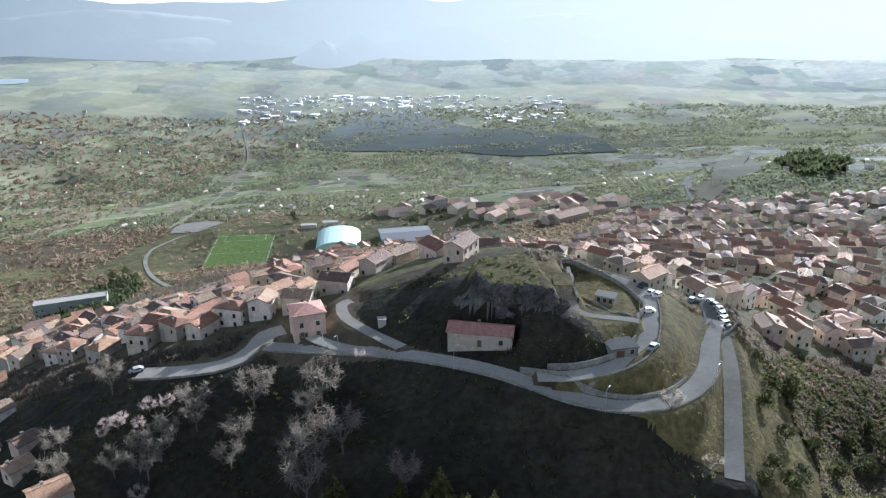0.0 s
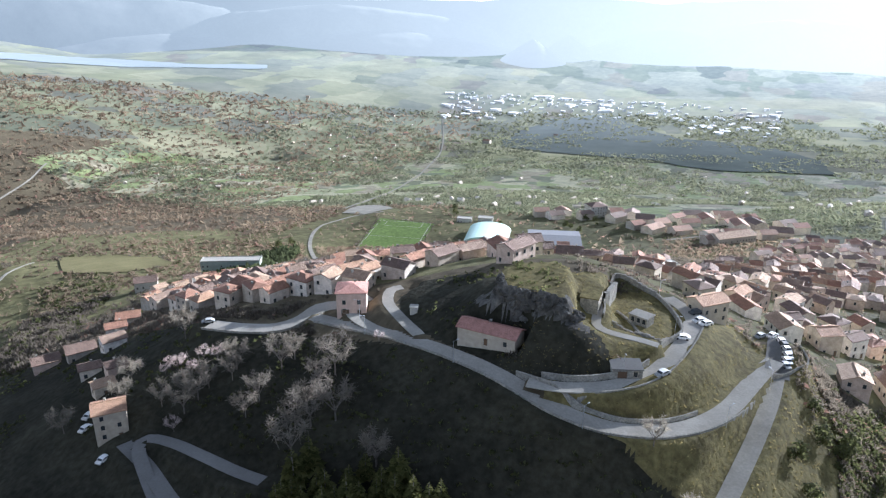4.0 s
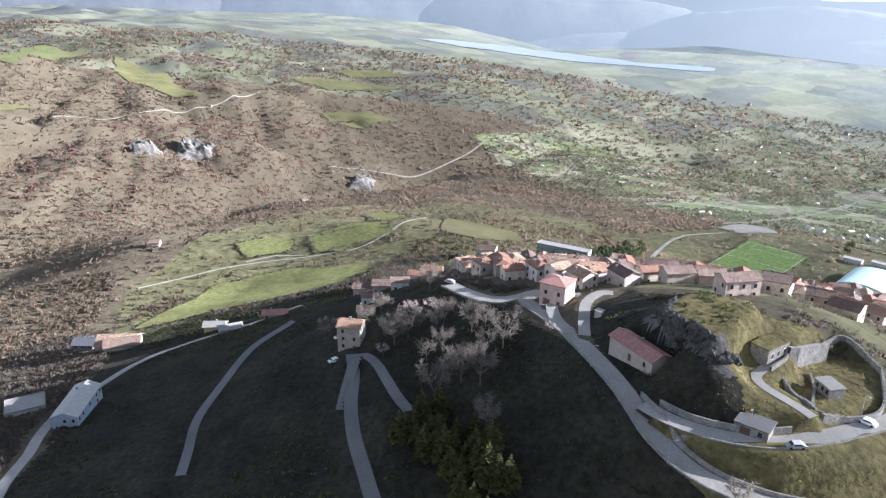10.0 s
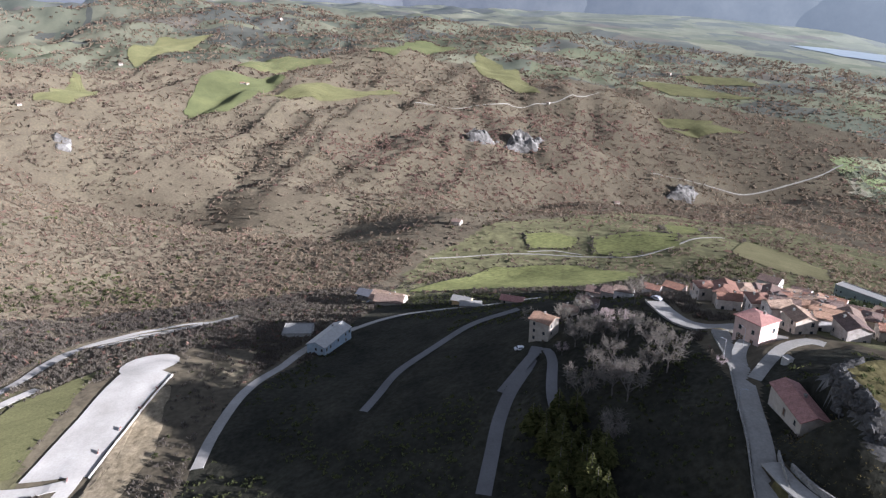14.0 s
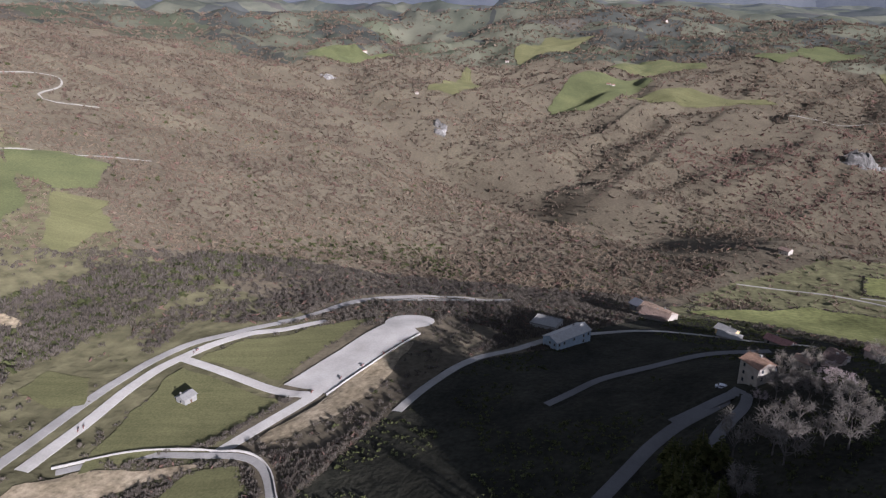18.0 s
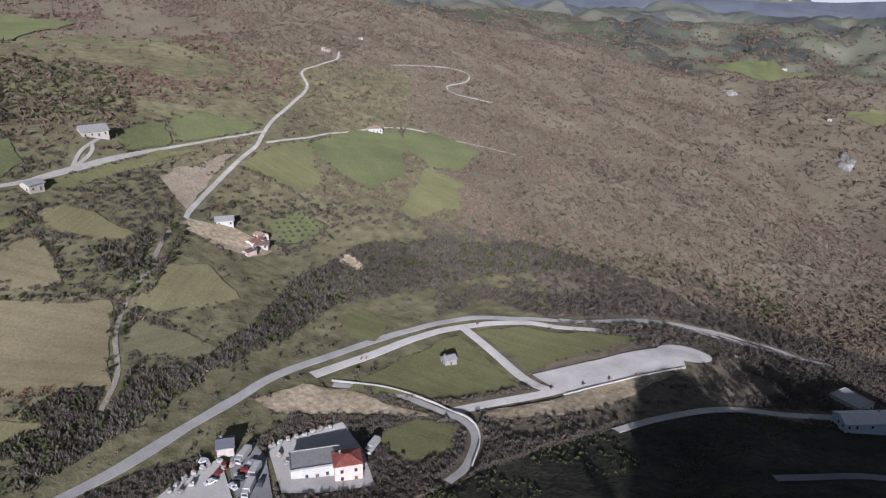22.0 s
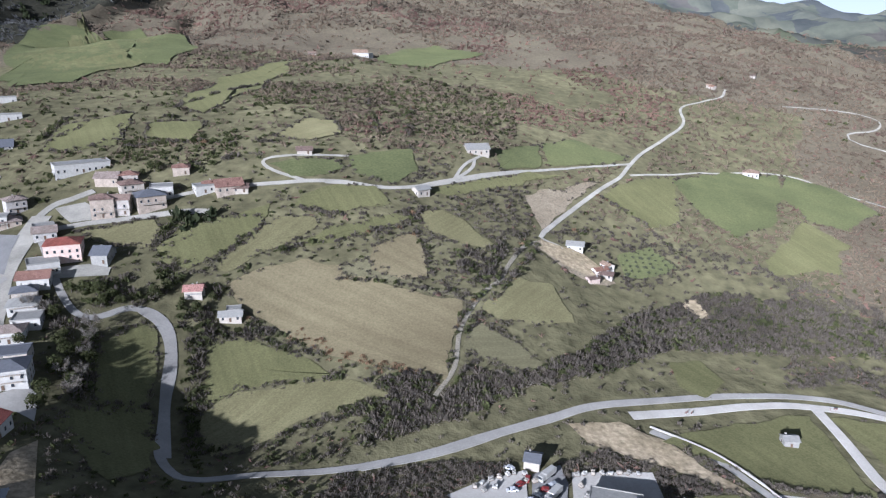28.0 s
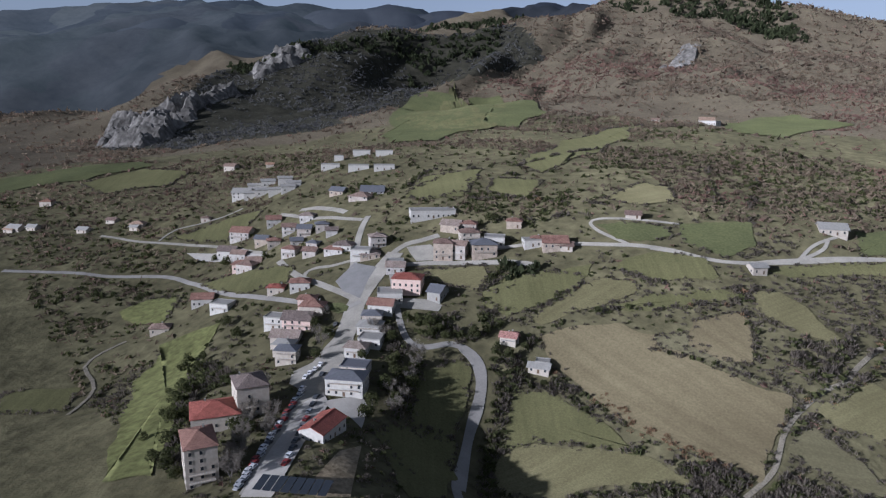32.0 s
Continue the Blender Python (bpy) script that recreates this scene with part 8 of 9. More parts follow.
def solar_canopy(x, y, turn):
    ob = thing("solar_canopy", pose(x, y, gz(x, y), 0, 0, turn), "dark solar panels on a white carport frame", "carport")
    for k in range(8):
        p = part("solar_panel", Shape().box(-10.5 + 3 * k, 0, 3.0, 2.7, 9.0, 0.12), M_GLASS, ob)
        part("post", Shape().tube((-10.5 + 3 * k, 3.5, -1.0), (-10.5 + 3 * k, 3.5, 3.0), 0.12, 0.1), M_WHITE, ob)
    part("beam", Shape().box(0, 3.5, 2.85, 24.2, 0.25, 0.14), M_WHITE, ob)

# ---- sports quarter ----
def place_marks():
    """White lines of the pitch."""
    m = pose(-190, 625, 366.76, 0, 0, 6.7)
    s = Shape()
    for x, y, sx, sy in ((0, -50, 56, 0.3), (0, 50, 56, 0.3), (-28, 0, 0.3, 100), (28, 0, 0.3, 100), (0, 0, 56, 0.3), (0, -34, 40, 0.3), (0, 34, 40, 0.3), (-20, -42, 0.3, 16), (20, -42, 0.3, 16), (-20, 42, 0.3, 16), (20, 42, 0.3, 16)):
        s.box(x, y, 0, sx, sy, 0.03)
    ob = new("pitch_lines", s.mesh("pitch_lines", M_WHITE))
    ob.matrix_basis = m
    tagged(ob, "faint white lines of the football pitch", "marking", kind="structure")


gym = thing("sports_hall", pose(-97, 640, 368.0, 0, 0, 6), "sports hall with a pale green barrel roof", "hall")
part("wall", Shape().box(0, 0, -2, 41, 48, 6), M_CREAM, gym)
arc = Shape()
prof = [(21.2 * math.cos(a), 3.9 + 8.0 * math.sin(a)) for a in np.linspace(math.pi, 0, 15)]
vs = [(u, -24.6, v) for u, v in prof] + [(u, 24.6, v) for u, v in prof]
arc.solid(vs, [(k, k + 1, 16 + k, 15 + k) for k in range(14)] + [tuple(range(14, -1, -1)), tuple(range(15, 30))])
part("roof", arc, M_MINT, gym, "barrel roof of pale green metal")
for k in range(8):
    part("rib", Shape().box(-19.5 + k * 5.6, -24.8, 0.0, 0.4, 0.3, 4.0), M_CREAM, gym)
    part("window", WIDE_WINDOW, M_GLASS, gym, place=pose(-17 + k * 4.9, -24.005, 2.0))
hall = thing("tennis_hall", pose(-32, 651, 368.0, 0, 0, 11), "long low hall with a grey sheet roof", "hall")
part("wall", Shape().box(0, 0, -2, 50, 42, 8.5), M_TEAL, hall)
part("roof", gable_roof(50, 42, 6.5, 2.2, 0.6, 0.3), M_DARKROOF, hall, "grey sheet roof")
for k in range(9):
    part("window", WIDE_WINDOW, M_GLASS, hall, place=pose(-22 + k * 5.4, -21.005, 3.6))
for k in range(2):
    x, y = (-138 + 22 * k, 706 + 8 * k)
    house(x, y, 8, 16, 9, 5, "flat", M_WHITE, M_GREY, "white changing rooms beside the pitch", name="changing_rooms")
place_marks()
stand = thing("goal", pose(-184, 575, 366.7, 0, 0, 6.7), "white football goal on the pitch", "goal", "football goals")
part("frame", Shape().tube((-3.66, 0, 0), (-3.66, 0, 2.44), 0.1, 0.1).tube((3.66, 0, 0), (3.66, 0, 2.44), 0.1, 0.1).tube((-3.66, 0, 2.44), (3.66, 0, 2.44), 0.1, 0.1), M_WHITE, stand)
copy_thing(stand, pose(-196, 675, 366.7, 0, 0, 186.7))

# ---- car park and village square pavings ----
PAVED = []


def paving(label, mat, points, lift=0.22):
    PAVED.append(list(points))
    line = np.array(points, float)
    c = line.mean(0)
    n, rings = len(line) * 6, 6
    full = np.concatenate([np.linspace(line[k], line[(k + 1) % len(line)], 6, endpoint=False) for k in range(len(line))])
    u = np.linspace(0, 1, rings + 1)[1:]
    p = (c + (full - c) * u[:, None, None]).reshape(-1, 2)
    z = on_ground(p[:, 0], p[:, 1]) + lift
    vs = np.vstack([np.c_[p, z], [c[0], c[1], gz(*c) + lift]])
    j = np.arange(n)
    fs = [np.c_[np.full(n, rings * n), j, (j + 1) % n]]
    for r in range(rings - 1):
        a, b = r * n + j, r * n + (j + 1) % n
        fs += [np.c_[a, a + n, b], np.c_[b, a + n, b + n]]
    tagged(new("pavement", mesh_of("pavement", vs, np.concatenate(fs), [mat])), label, "pavement", kind="structure")

paving("new pale concrete car park", M_ROAD_C, [(-69.2, -49.5), (-105.3, -41.9), (-145.6, -36.2), (-157.4, -35.3), (-135, -14.1), (-121.5, -17.2), (-92.2, -22.8), (-67.1, -27.4)], 0.45)
paving("round pale turning place of the car park", M_ROAD_C, [(-136.0, -27.0), (-137.2, -22.2), (-140.7, -18.2), (-145.9, -15.5), (-152.0, -14.5), (-158.1, -15.5), (-163.3, -18.2), (-166.8, -22.2), (-168.0, -27.0), (-166.8, -31.8), (-163.3, -35.8), (-158.1, -38.5), (-152.0, -39.5), (-145.9, -38.5), (-140.7, -35.8), (-137.2, -31.8)], 0.5)
paving("grey paved village square", M_ROAD_A, [(321.6, -202.1), (304.6, -198.1), (302.4, -183.7), (297.9, -165.4), (312.2, -171.2), (322.7, -181.4)], 0.4)
paving("pale paved yard of the workshop", M_ROAD_C, [(55.6, -55.6), (41.8, -56.6), (24.4, -56.7), (26.3, -36.8), (33.5, -15.7), (51.9, -22.3), (61.7, -28.4)], 0.35)
paving("pale concrete yard with building material", M_ROAD_C, [(103, -41.4), (90.3, -49.5), (72.6, -56.3), (74.4, -44.9), (77.1, -28.8), (100.1, -38.3)], 0.35)
paving("grey car square at the edge of the old town", M_ROAD_A, [(85.6, 193.3), (89.3, 215.7), (96, 230.3), (94, 204), (92.3, 192.2)], 0.2)
paving("paved parking bay on the castle hill", M_ROAD_C, [(61.8, 182.3), (62.4, 196.2), (68.7, 206.5), (70, 197.9), (66.2, 188.8)], 0.15)
paving("gravel lot beside the football ground", M_ROAD_E, [(-313, 766), (-339, 871), (-304, 872), (-256, 798), (-269, 740)], 0.8)
paving("dry earth patch behind the village hall", M_EARTH, [(235.1, -13.3), (240.2, -43.3), (237.3, -54.9), (221.5, -18.2), (229.9, -11.7)], 0.3)
paving("pale paved avenue with parked cars", M_ROAD_C, [(254, -5.1), (263.5, -35), (275.2, -75.2), (272.2, -84.7), (265.1, -77.6), (255.9, -47.3), (244.2, -11.1), (243.5, -7)], 0.4)
paving("paved forecourt of the village hall", M_ROAD_C, [(268.4, -77.7), (256, -89.4), (249.9, -84), (244.3, -67.8), (251.9, -72.3), (259.8, -72.3)], 0.4)
paving("bare earth yard of the farm", M_EARTH, [(24.5, -246.8), (-1, -250.5), (-15.8, -230.8), (-8.1, -220.2), (13.6, -227.6), (27.3, -237.2)], 0.6)
paving("paved widening of the village street with parking", M_ROAD_E, [(293.4, -131.8), (284.8, -113.7), (278.4, -93.6), (282.2, -83.5), (291.5, -87.7), (296.5, -97.4), (291.7, -107.4), (293.2, -119.9)], 0.3)
paving("pale yard near the village street", M_ROAD_E, [(296.0, -221.3), (282.4, -226.6), (274.8, -221.6), (271.3, -211.7), (283.7, -208.4), (290.2, -214.8)], 0.4)
paving("paved court of the municipal building", M_ROAD_E, [(280.6, -168.8), (263.0, -173.7), (252.6, -172.8), (252.2, -167.4), (273.1, -162.5), (280.3, -164.4)], 0.4)
paving("pale yard along the stone works", M_ROAD_C, [(496, -253), (445, -248), (402, -230), (421, -231), (477, -243)], 0.5)
paving("grey yard with parked lorries", M_ROAD_A, [(70.7, -53.8), (58.8, -59.6), (58.5, -49.4), (66.2, -24.2), (76.2, -28.4)], 0.4)
car(93.5, 211.2, 107, "white car parked at the square")
car(93.7, 208.6, 107, "white car parked at the square")
car(93.7, 205.8, 107, "white car parked at the square")
car(93.1, 202.9, 107, "white car parked at the square")
car(92.3, 199.9, 107, "white car parked at the square")
car(92.9, 213.7, 107, "white car parked at the square")
car(87.1, 215.8, 47, "white car parked at the square")
car(90.8, 217.5, 47, "white car parked at the square")
car(56.5, 160.2, 50, "white car parked at the square")
car(61.7, 183.2, 2, "white car parked at the square")
car(66.9, 197.6, 37, "white car parked at the square")
car(66.1, 203.9, 37, "white car parked at the square")
car(68.6, 195.9, 37, "white car parked at the square")
car(-85.2, 175.6, 32, "white car parked at the square")
car(-83.9, 123.0, 87, "white car parked at the square")
car(-100.7, 134.6, 87, "white car parked at the square")
car(-284.8, 77.6, 82, "car parked in a yard")
car(-103.9, 139.6, 92, "car parked in a yard")
car(282.5, -84.4, 272, "car parked along the village street")
car(281.1, -81.1, 272, "car parked along the village street")
car(279.8, -77.9, 272, "car parked along the village street")
car(279.9, -74.3, 272, "car parked along the village street")
car(278.5, -71.1, 272, "car parked along the village street")
car(277.0, -67.9, 272, "car parked along the village street")
car(276.9, -64.2, 272, "car parked along the village street")
car(275.3, -60.8, 272, "car parked along the village street")
car(273.6, -57.4, 272, "car parked along the village street")
car(273.4, -53.9, 272, "car parked along the village street")
car(271.9, -50.6, 272, "car parked along the village street")
car(270.2, -47.4, 272, "car parked along the village street")
car(270.0, -43.9, 272, "car parked along the village street")
car(268.4, -40.7, 272, "car parked along the village street")
car(266.8, -37.6, 272, "car parked along the village street")
car(266.6, -34.5, 272, "car parked along the village street")
car(265.2, -31.6, 272, "car parked along the village street")
car(263.8, -28.9, 272, "car parked along the village street")
car(263.8, -26.1, 272, "car parked along the village street")
car(262.5, -23.6, 272, "car parked along the village street")
car(261.3, -21.1, 272, "car parked along the village street")
car(261.4, -18.6, 272, "car parked along the village street")
car(260.2, -16.3, 272, "car parked along the village street")
car(259.1, -14.1, 272, "car parked along the village street")
car(259.3, -11.7, 272, "car parked along the village street")
car(258.2, -9.6, 272, "car parked along the village street")
car(287.0, -94.0, 282, "car parked along the village street")
car(287.0, -97.6, 282, "car parked along the village street")
car(286.5, -101.3, 282, "car parked along the village street")
car(286.5, -105.9, 282, "car parked along the village street")
car(280.9, -98.0, 282, "car parked along the village street")
car(299.2, -141.4, 282, "car parked along the village street")
car(297.8, -134.4, 282, "car parked along the village street")
car(272.4, -79.7, 272, "car parked along the village street")
car(270.4, -73.8, 272, "car parked along the village street")
car(268.1, -67.5, 272, "car parked along the village street")
car(265.5, -61.1, 272, "car parked along the village street")
car(263.0, -54.8, 272, "car parked along the village street")
car(260.3, -48.4, 272, "car parked along the village street")
car(257.7, -42.1, 272, "car parked along the village street")
car(255.3, -36.5, 272, "car parked along the village street")
car(253.2, -31.2, 272, "car parked along the village street")
car(251.1, -26.1, 272, "car parked along the village street")
car(78.6, -56.8, 151, "car parked in a yard")
car(79.7, -44.6, 184, "car parked in a yard")
car(76.4, -47.7, 217, "car parked in a yard")
car(73.0, -50.9, 250, "car parked in a yard")
car(74.3, -38.8, 283, "car parked in a yard")
car(71.0, -41.9, 316, "car parked in a yard")
car(67.5, -45.0, 349, "car parked in a yard")
car(64.0, -48.2, 22, "car parked in a yard")
car(65.7, -36.1, 55, "car parked in a yard")
lorry(23.1, -35.3, 213)
lorry(65.7, -52.0, 221)
lorry(65.8, -41.6, 226)
lorry(70.6, -34.0, 231)
stack(54.1, -54.0, 0, 0)
stack(51.0, -54.8, 37, 1)
stack(47.7, -55.2, 74, 2)
stack(44.1, -55.5, 111, 3)
stack(40.9, -55.5, 148, 4)
stack(37.5, -55.8, 5, 5)
stack(34.2, -55.7, 42, 6)
stack(30.4, -55.5, 79, 7)
stack(54.3, -47.9, 116, 8)
stack(53.8, -42.4, 153, 9)
stack(73.4, -53.8, 10, 10)
stack(73.6, -49.7, 47, 11)
stack(77.3, -54.2, 84, 12)
stack(79.7, -53.1, 121, 13)
stack(83.0, -51.7, 158, 14)
stack(86.3, -50.2, 15, 15)
stack(89.7, -48.2, 52, 16)
stack(92.6, -46.1, 89, 17)
stack(89.7, -44.3, 126, 18)
stack(85.5, -45.9, 163, 19)
stack(70.6, -49.6, 20, 20)
stack(71.4, -43.7, 57, 21)
stack(73.8, -37.9, 94, 22)
stack(28.2, -37.7, 131, 23)
stack(29.2, -33.5, 168, 24)
stack(31.1, -27.6, 25, 25)
barrier(-6.3, -96.5, 32)
barrier(-8.7, -96.5, 40)
barrier(-78.4, -104.9, 55)
barrier(-81.3, -105.3, 2)
barrier(-66.0, -33.1, 10)
barrier(-121.0, -16.8, 40)
barrier(-93.0, -23.6, 0)
barrier(-106.3, -19.9, 50)
barrier(-80.1, -27.5, 10)
kerb_wall([(13.9, -86.5), (-5, -68.7), (-15.5, -47), (-18.9, -30.7), (-13.3, -17.6), (0.7, -4.6)])
kerb_wall([(-66.3, -26.6), (-90.9, -21.7), (-120, -16), (-133.8, -13.3)])
solar_canopy(237.8, -11.0, 194)

# ---- trees that stand by themselves ----
def branch_tree(seed, height, spread, limbs=7):
    """A leafless tree: tapered trunk and limbs, and a crown of fine twigs."""
    rng = random.Random(seed)
    wood, tips = Shape(), []
    wood.tube((0, 0, -0.6), (0, 0, height * 0.3), 0.024 * height, 0.017 * height, 7)
    for k in range(limbs):
        a = 2 * math.pi * (k + rng.random() * 0.6) / limbs
        z0 = height * rng.uniform(0.22, 0.34)
        p = Vector((math.cos(a) * spread * 0.45, math.sin(a) * spread * 0.45, height * rng.uniform(0.5, 0.68)))
        wood.tube((0, 0, z0), p, 0.012 * height, 0.006 * height, 5)
        for _ in range(4):
            b = a + rng.uniform(-0.9, 0.9)
            q = p + Vector((math.cos(b) * spread * rng.uniform(0.15, 0.5), math.sin(b) * spread * rng.uniform(0.15, 0.5), height * rng.uniform(0.05, 0.36)))
            wood.tube(p, q, 0.006 * height, 0.0025 * height, 4)
            tips += [q, p.lerp(q, 0.5), p.lerp(q, 0.75)]
    twigs = Shape()
    for q in tips:
        for _ in range(5):
            d = Vector((rng.gauss(0, 1), rng.gauss(0, 1), rng.gauss(0.5, 0.7))).normalized() * height * rng.uniform(0.08, 0.17)
            s = d.cross(Vector((rng.gauss(0, 1), rng.gauss(0, 1), rng.gauss(0, 1)))).normalized() * height * 0.0075
            twigs.solid([tuple(q - s), tuple(q + s), tuple(q + d)], [(0, 1, 2)])
            for u in (0.45, 0.7):
                e = q + d * u
                d2 = (d + Vector((rng.gauss(0, 1), rng.gauss(0, 1), rng.gauss(0, 1))) * height * 0.08) * 0.6
                twigs.solid([tuple(e - s * 0.8), tuple(e + s * 0.8), tuple(e + d2)], [(0, 1, 2)])
    return wood, twigs


def pine(seed, height, width):
    rng = random.Random(seed)
    wood, crown = Shape().tube((0, 0, -0.6), (0, 0, height * 0.95), 0.02 * height, 0.004 * height, 6), Shape()
    for k in range(16):
        z = height * (0.2 + 0.76 * k / 15)
        r = width * (1.02 - (k / 15) ** 1.3) * rng.uniform(0.75, 1.15) + 0.15
        n = max(5, int(11 * (1 - k / 20)))
        for j in range(n):
            a = 2 * math.pi * (j + rng.random()) / n
            out = Vector((math.cos(a), math.sin(a), rng.uniform(-0.25, 0.15)))
            side = Vector((-math.sin(a), math.cos(a), rng.uniform(-0.3, 0.3))) * r * rng.uniform(0.25, 0.42)
            c, tip = Vector((0, 0, z)) + out * r * 0.15, Vector((0, 0, z)) + out * r
            mid_ = c.lerp(tip, 0.6) + Vector((0, 0, 0.16 * r))
            crown.solid([tuple(c), tuple(mid_ + side), tuple(tip), tuple(mid_ - side)], [(0, 1, 2), (0, 2, 3)])
            crown.solid([tuple(c.lerp(tip, 0.3) - Vector((0, 0, 0.2 * r))), tuple(mid_ + side * 0.5), tuple(tip.lerp(c, -0.08)), ], [(0, 1, 2)])
    return wood, crown


def leafy(seed, height, width):
    """A broad evergreen: lumps of small leaf tufts round a forked trunk."""
    rng = random.Random(seed)
    wood, crown = Shape().tube((0, 0, -0.6), (0, 0, height * 0.5), 0.03 * height, 0.015 * height, 6), Shape()
    lumps = [(Vector((0, 0, height * 0.68)), width * 0.72)]
    for k in range(9):
        a = k * 2.4 + rng.random()
        p = Vector((math.cos(a) * width * 0.62, math.sin(a) * width * 0.62, height * rng.uniform(0.3, 0.75)))
        wood.tube((0, 0, height * 0.35), p, 0.011 * height, 0.005 * height, 4)
        lumps.append((p, width * rng.uniform(0.36, 0.55)))
    for c, r in lumps:
        for _ in range(46):
            d = Vector((rng.gauss(0, 1), rng.gauss(0, 1), rng.gauss(0.25, 0.9))).normalized()
            p = c + d * r * rng.uniform(0.7, 1.12)
            s = d.cross(Vector((rng.gauss(0, 1), rng.gauss(0, 1), rng.gauss(0, 1)))).normalized() * r * rng.uniform(0.16, 0.3)
            q = (d * 0.7 + Vector((0, 0, 0.6))).cross(s).normalized() * s.length * rng.uniform(0.8, 1.5)
            crown.solid([tuple(p - s), tuple(p + q * 0.6), tuple(p + s), tuple(p - q)], [(0, 1, 2, 3)])
    return wood, crown


def stand(proto, spots, lo, hi, seed):
    rng = random.Random(seed)
    for k, (x, y) in enumerate(spots):
        if any(((line[:, 0] - x) ** 2 + (line[:, 1] - y) ** 2).min() < (w / 2 + 1.6) ** 2 for w, line in ROAD_LINES):
            continue
        src = proto[k % len(proto)]
        ob = copy_thing(src, pose(0, 0, 0))
        s = rng.uniform(lo, hi)
        ob.matrix_basis = Matrix.LocRotScale((x, y, gz(x, y)), Euler((0, 0, rng.uniform(0, 6.3))), (s, s, s * rng.uniform(0.9, 1.1)))


def proto_tree(name, shapes, mats, label, group, x, y):
    ob = thing(name, pose(x, y, gz(x, y)), label, "tree", group)
    part("trunk", shapes[0], mats[0], ob)
    part("crown", shapes[1], mats[1], ob)
    return ob


BARE = [proto_tree("bare_tree", branch_tree(k, 7.5, 3.6), (M_BARK, M_TWIG), "leafless pale grey tree on the shaded slope", "bare trees on the castle slope", -60 - 6 * k, 150 - 3 * k) for k in range(4)]
BLOOM = [proto_tree("blossom_tree", branch_tree(20 + k, 4.2, 2.6, 8), (M_BARK, M_BLOOM), "small tree in pale blossom on the slope", "blossoming trees", -70 - 5 * k, 158) for k in range(2)]
PINES = [proto_tree("pine", pine(k, 10.5, 2.9), (M_BARK, M_PINE), "tall yellow-green pine rising from the dark slope", "pines on the castle slope", 5 + 5 * k, 108) for k in range(3)]
BUSHES = [proto_tree("evergreen_tree", leafy(10 + k, 6.0, 2.6), (M_BARK, M_EVER), "dark green evergreen tree among houses", "evergreen trees", 100 + 6 * k, 180) for k in range(2)]

stand(BARE, [(-97, 151.2), (-92.9, 142), (-46.2, 154.2), (-33.1, 134.7), (-27.4, 134.6), (-28, 125.3), (-21.4, 136.7), (-66.9, 143), (-108.9, 134.5), (-30.8, 146.6), (-46.8, 142.5), (-68.5, 138.4), (-28.2, 151.5), (-42.5, 124.4), (-6.2, 126), (14.2, 151.8)], 1.0, 1.7, 1)
stand(BARE, [(-61, 154.1), (-65.4, 158.6), (-30.8, 139.8), (-47.9, 137), (-44.2, 158.3), (-89.8, 169.3), (55.5, 140.7), (65, 135.1), (-6.1, 126.4)], 0.7, 1.3, 2)
stand(BLOOM, [(-19.8, 163), (-82.2, 154.7), (-75.8, 153.1), (-98.8, 157), (-69.1, 134), (-86, 156.3), (-82.1, 156.1), (-76.8, 154.3), (-85.4, 152.8)], 0.7, 1.1, 3)
stand(PINES, [(-21.4, 113.1), (-16.5, 115.8), (-7.8, 113), (-2.2, 116.5), (0.5, 111.9), (6.8, 115.4), (-23.5, 109.9), (2.4, 115.9), (-12.3, 110.2), (-2.4, 110.9), (12.4, 117.3), (10.2, 115.7), (-30.9, 119.4), (-23, 117.1), (-21.1, 121.7), (-14.3, 115.7), (-9.8, 118.7), (-7.3, 122.5), (-1.8, 118.5), (1.3, 121.1), (5.8, 118.6), (-5.7, 114.9), (-10.5, 112.5), (-18.4, 112.1), (-23, 111.5)], 0.8, 1.25, 4)
stand(BUSHES, [(91.5, 167.2), (108.5, 183.8), (116.9, 181), (94.5, 158.4), (84.1, 143.3), (106.2, 163.6), (122.9, 174.4), (135.3, 183.6), (92.8, 144.9), (108.9, 155.6), (123.3, 165.1), (134.2, 175.2), (78.3, 136.5), (86.6, 138.6), (99.5, 189.7)], 0.6, 1.2, 5)
stand(BUSHES, [(-28, 712), (-22, 703), (-12, 694), (-266, 527), (-265, 550), (-172, 787), (-161, 751), (-333, 919), (-324, 927), (-286, 858), (-10, 746), (0, 739), (-20, 761), (172, 596), (190, 624)], 0.9, 1.6, 6)
stand(BUSHES, [(336, -58), (354, -80), (330, -40), (308, -23), (368, -108), (362, -113), (356, -102), (334, -144), (245, -126), (241, -110), (249, -147), (256, -123), (265, -136), (270, -116), (296, -129), (291, -109), (299, -150), (208, -150), (216, -154), (203, -159), (242, -94), (228, -156), (224, -162), (373, -146), (355, -132), (272, -156), (309, -138), (321, -225), (320, -246), (309, -251), (260, -254), (254, -258), (402, -224), (378, -208), (442, -232), (458, -239), (513, -253), (478, -238), (530, -247), (550, -250)], 0.7, 1.3, 7)
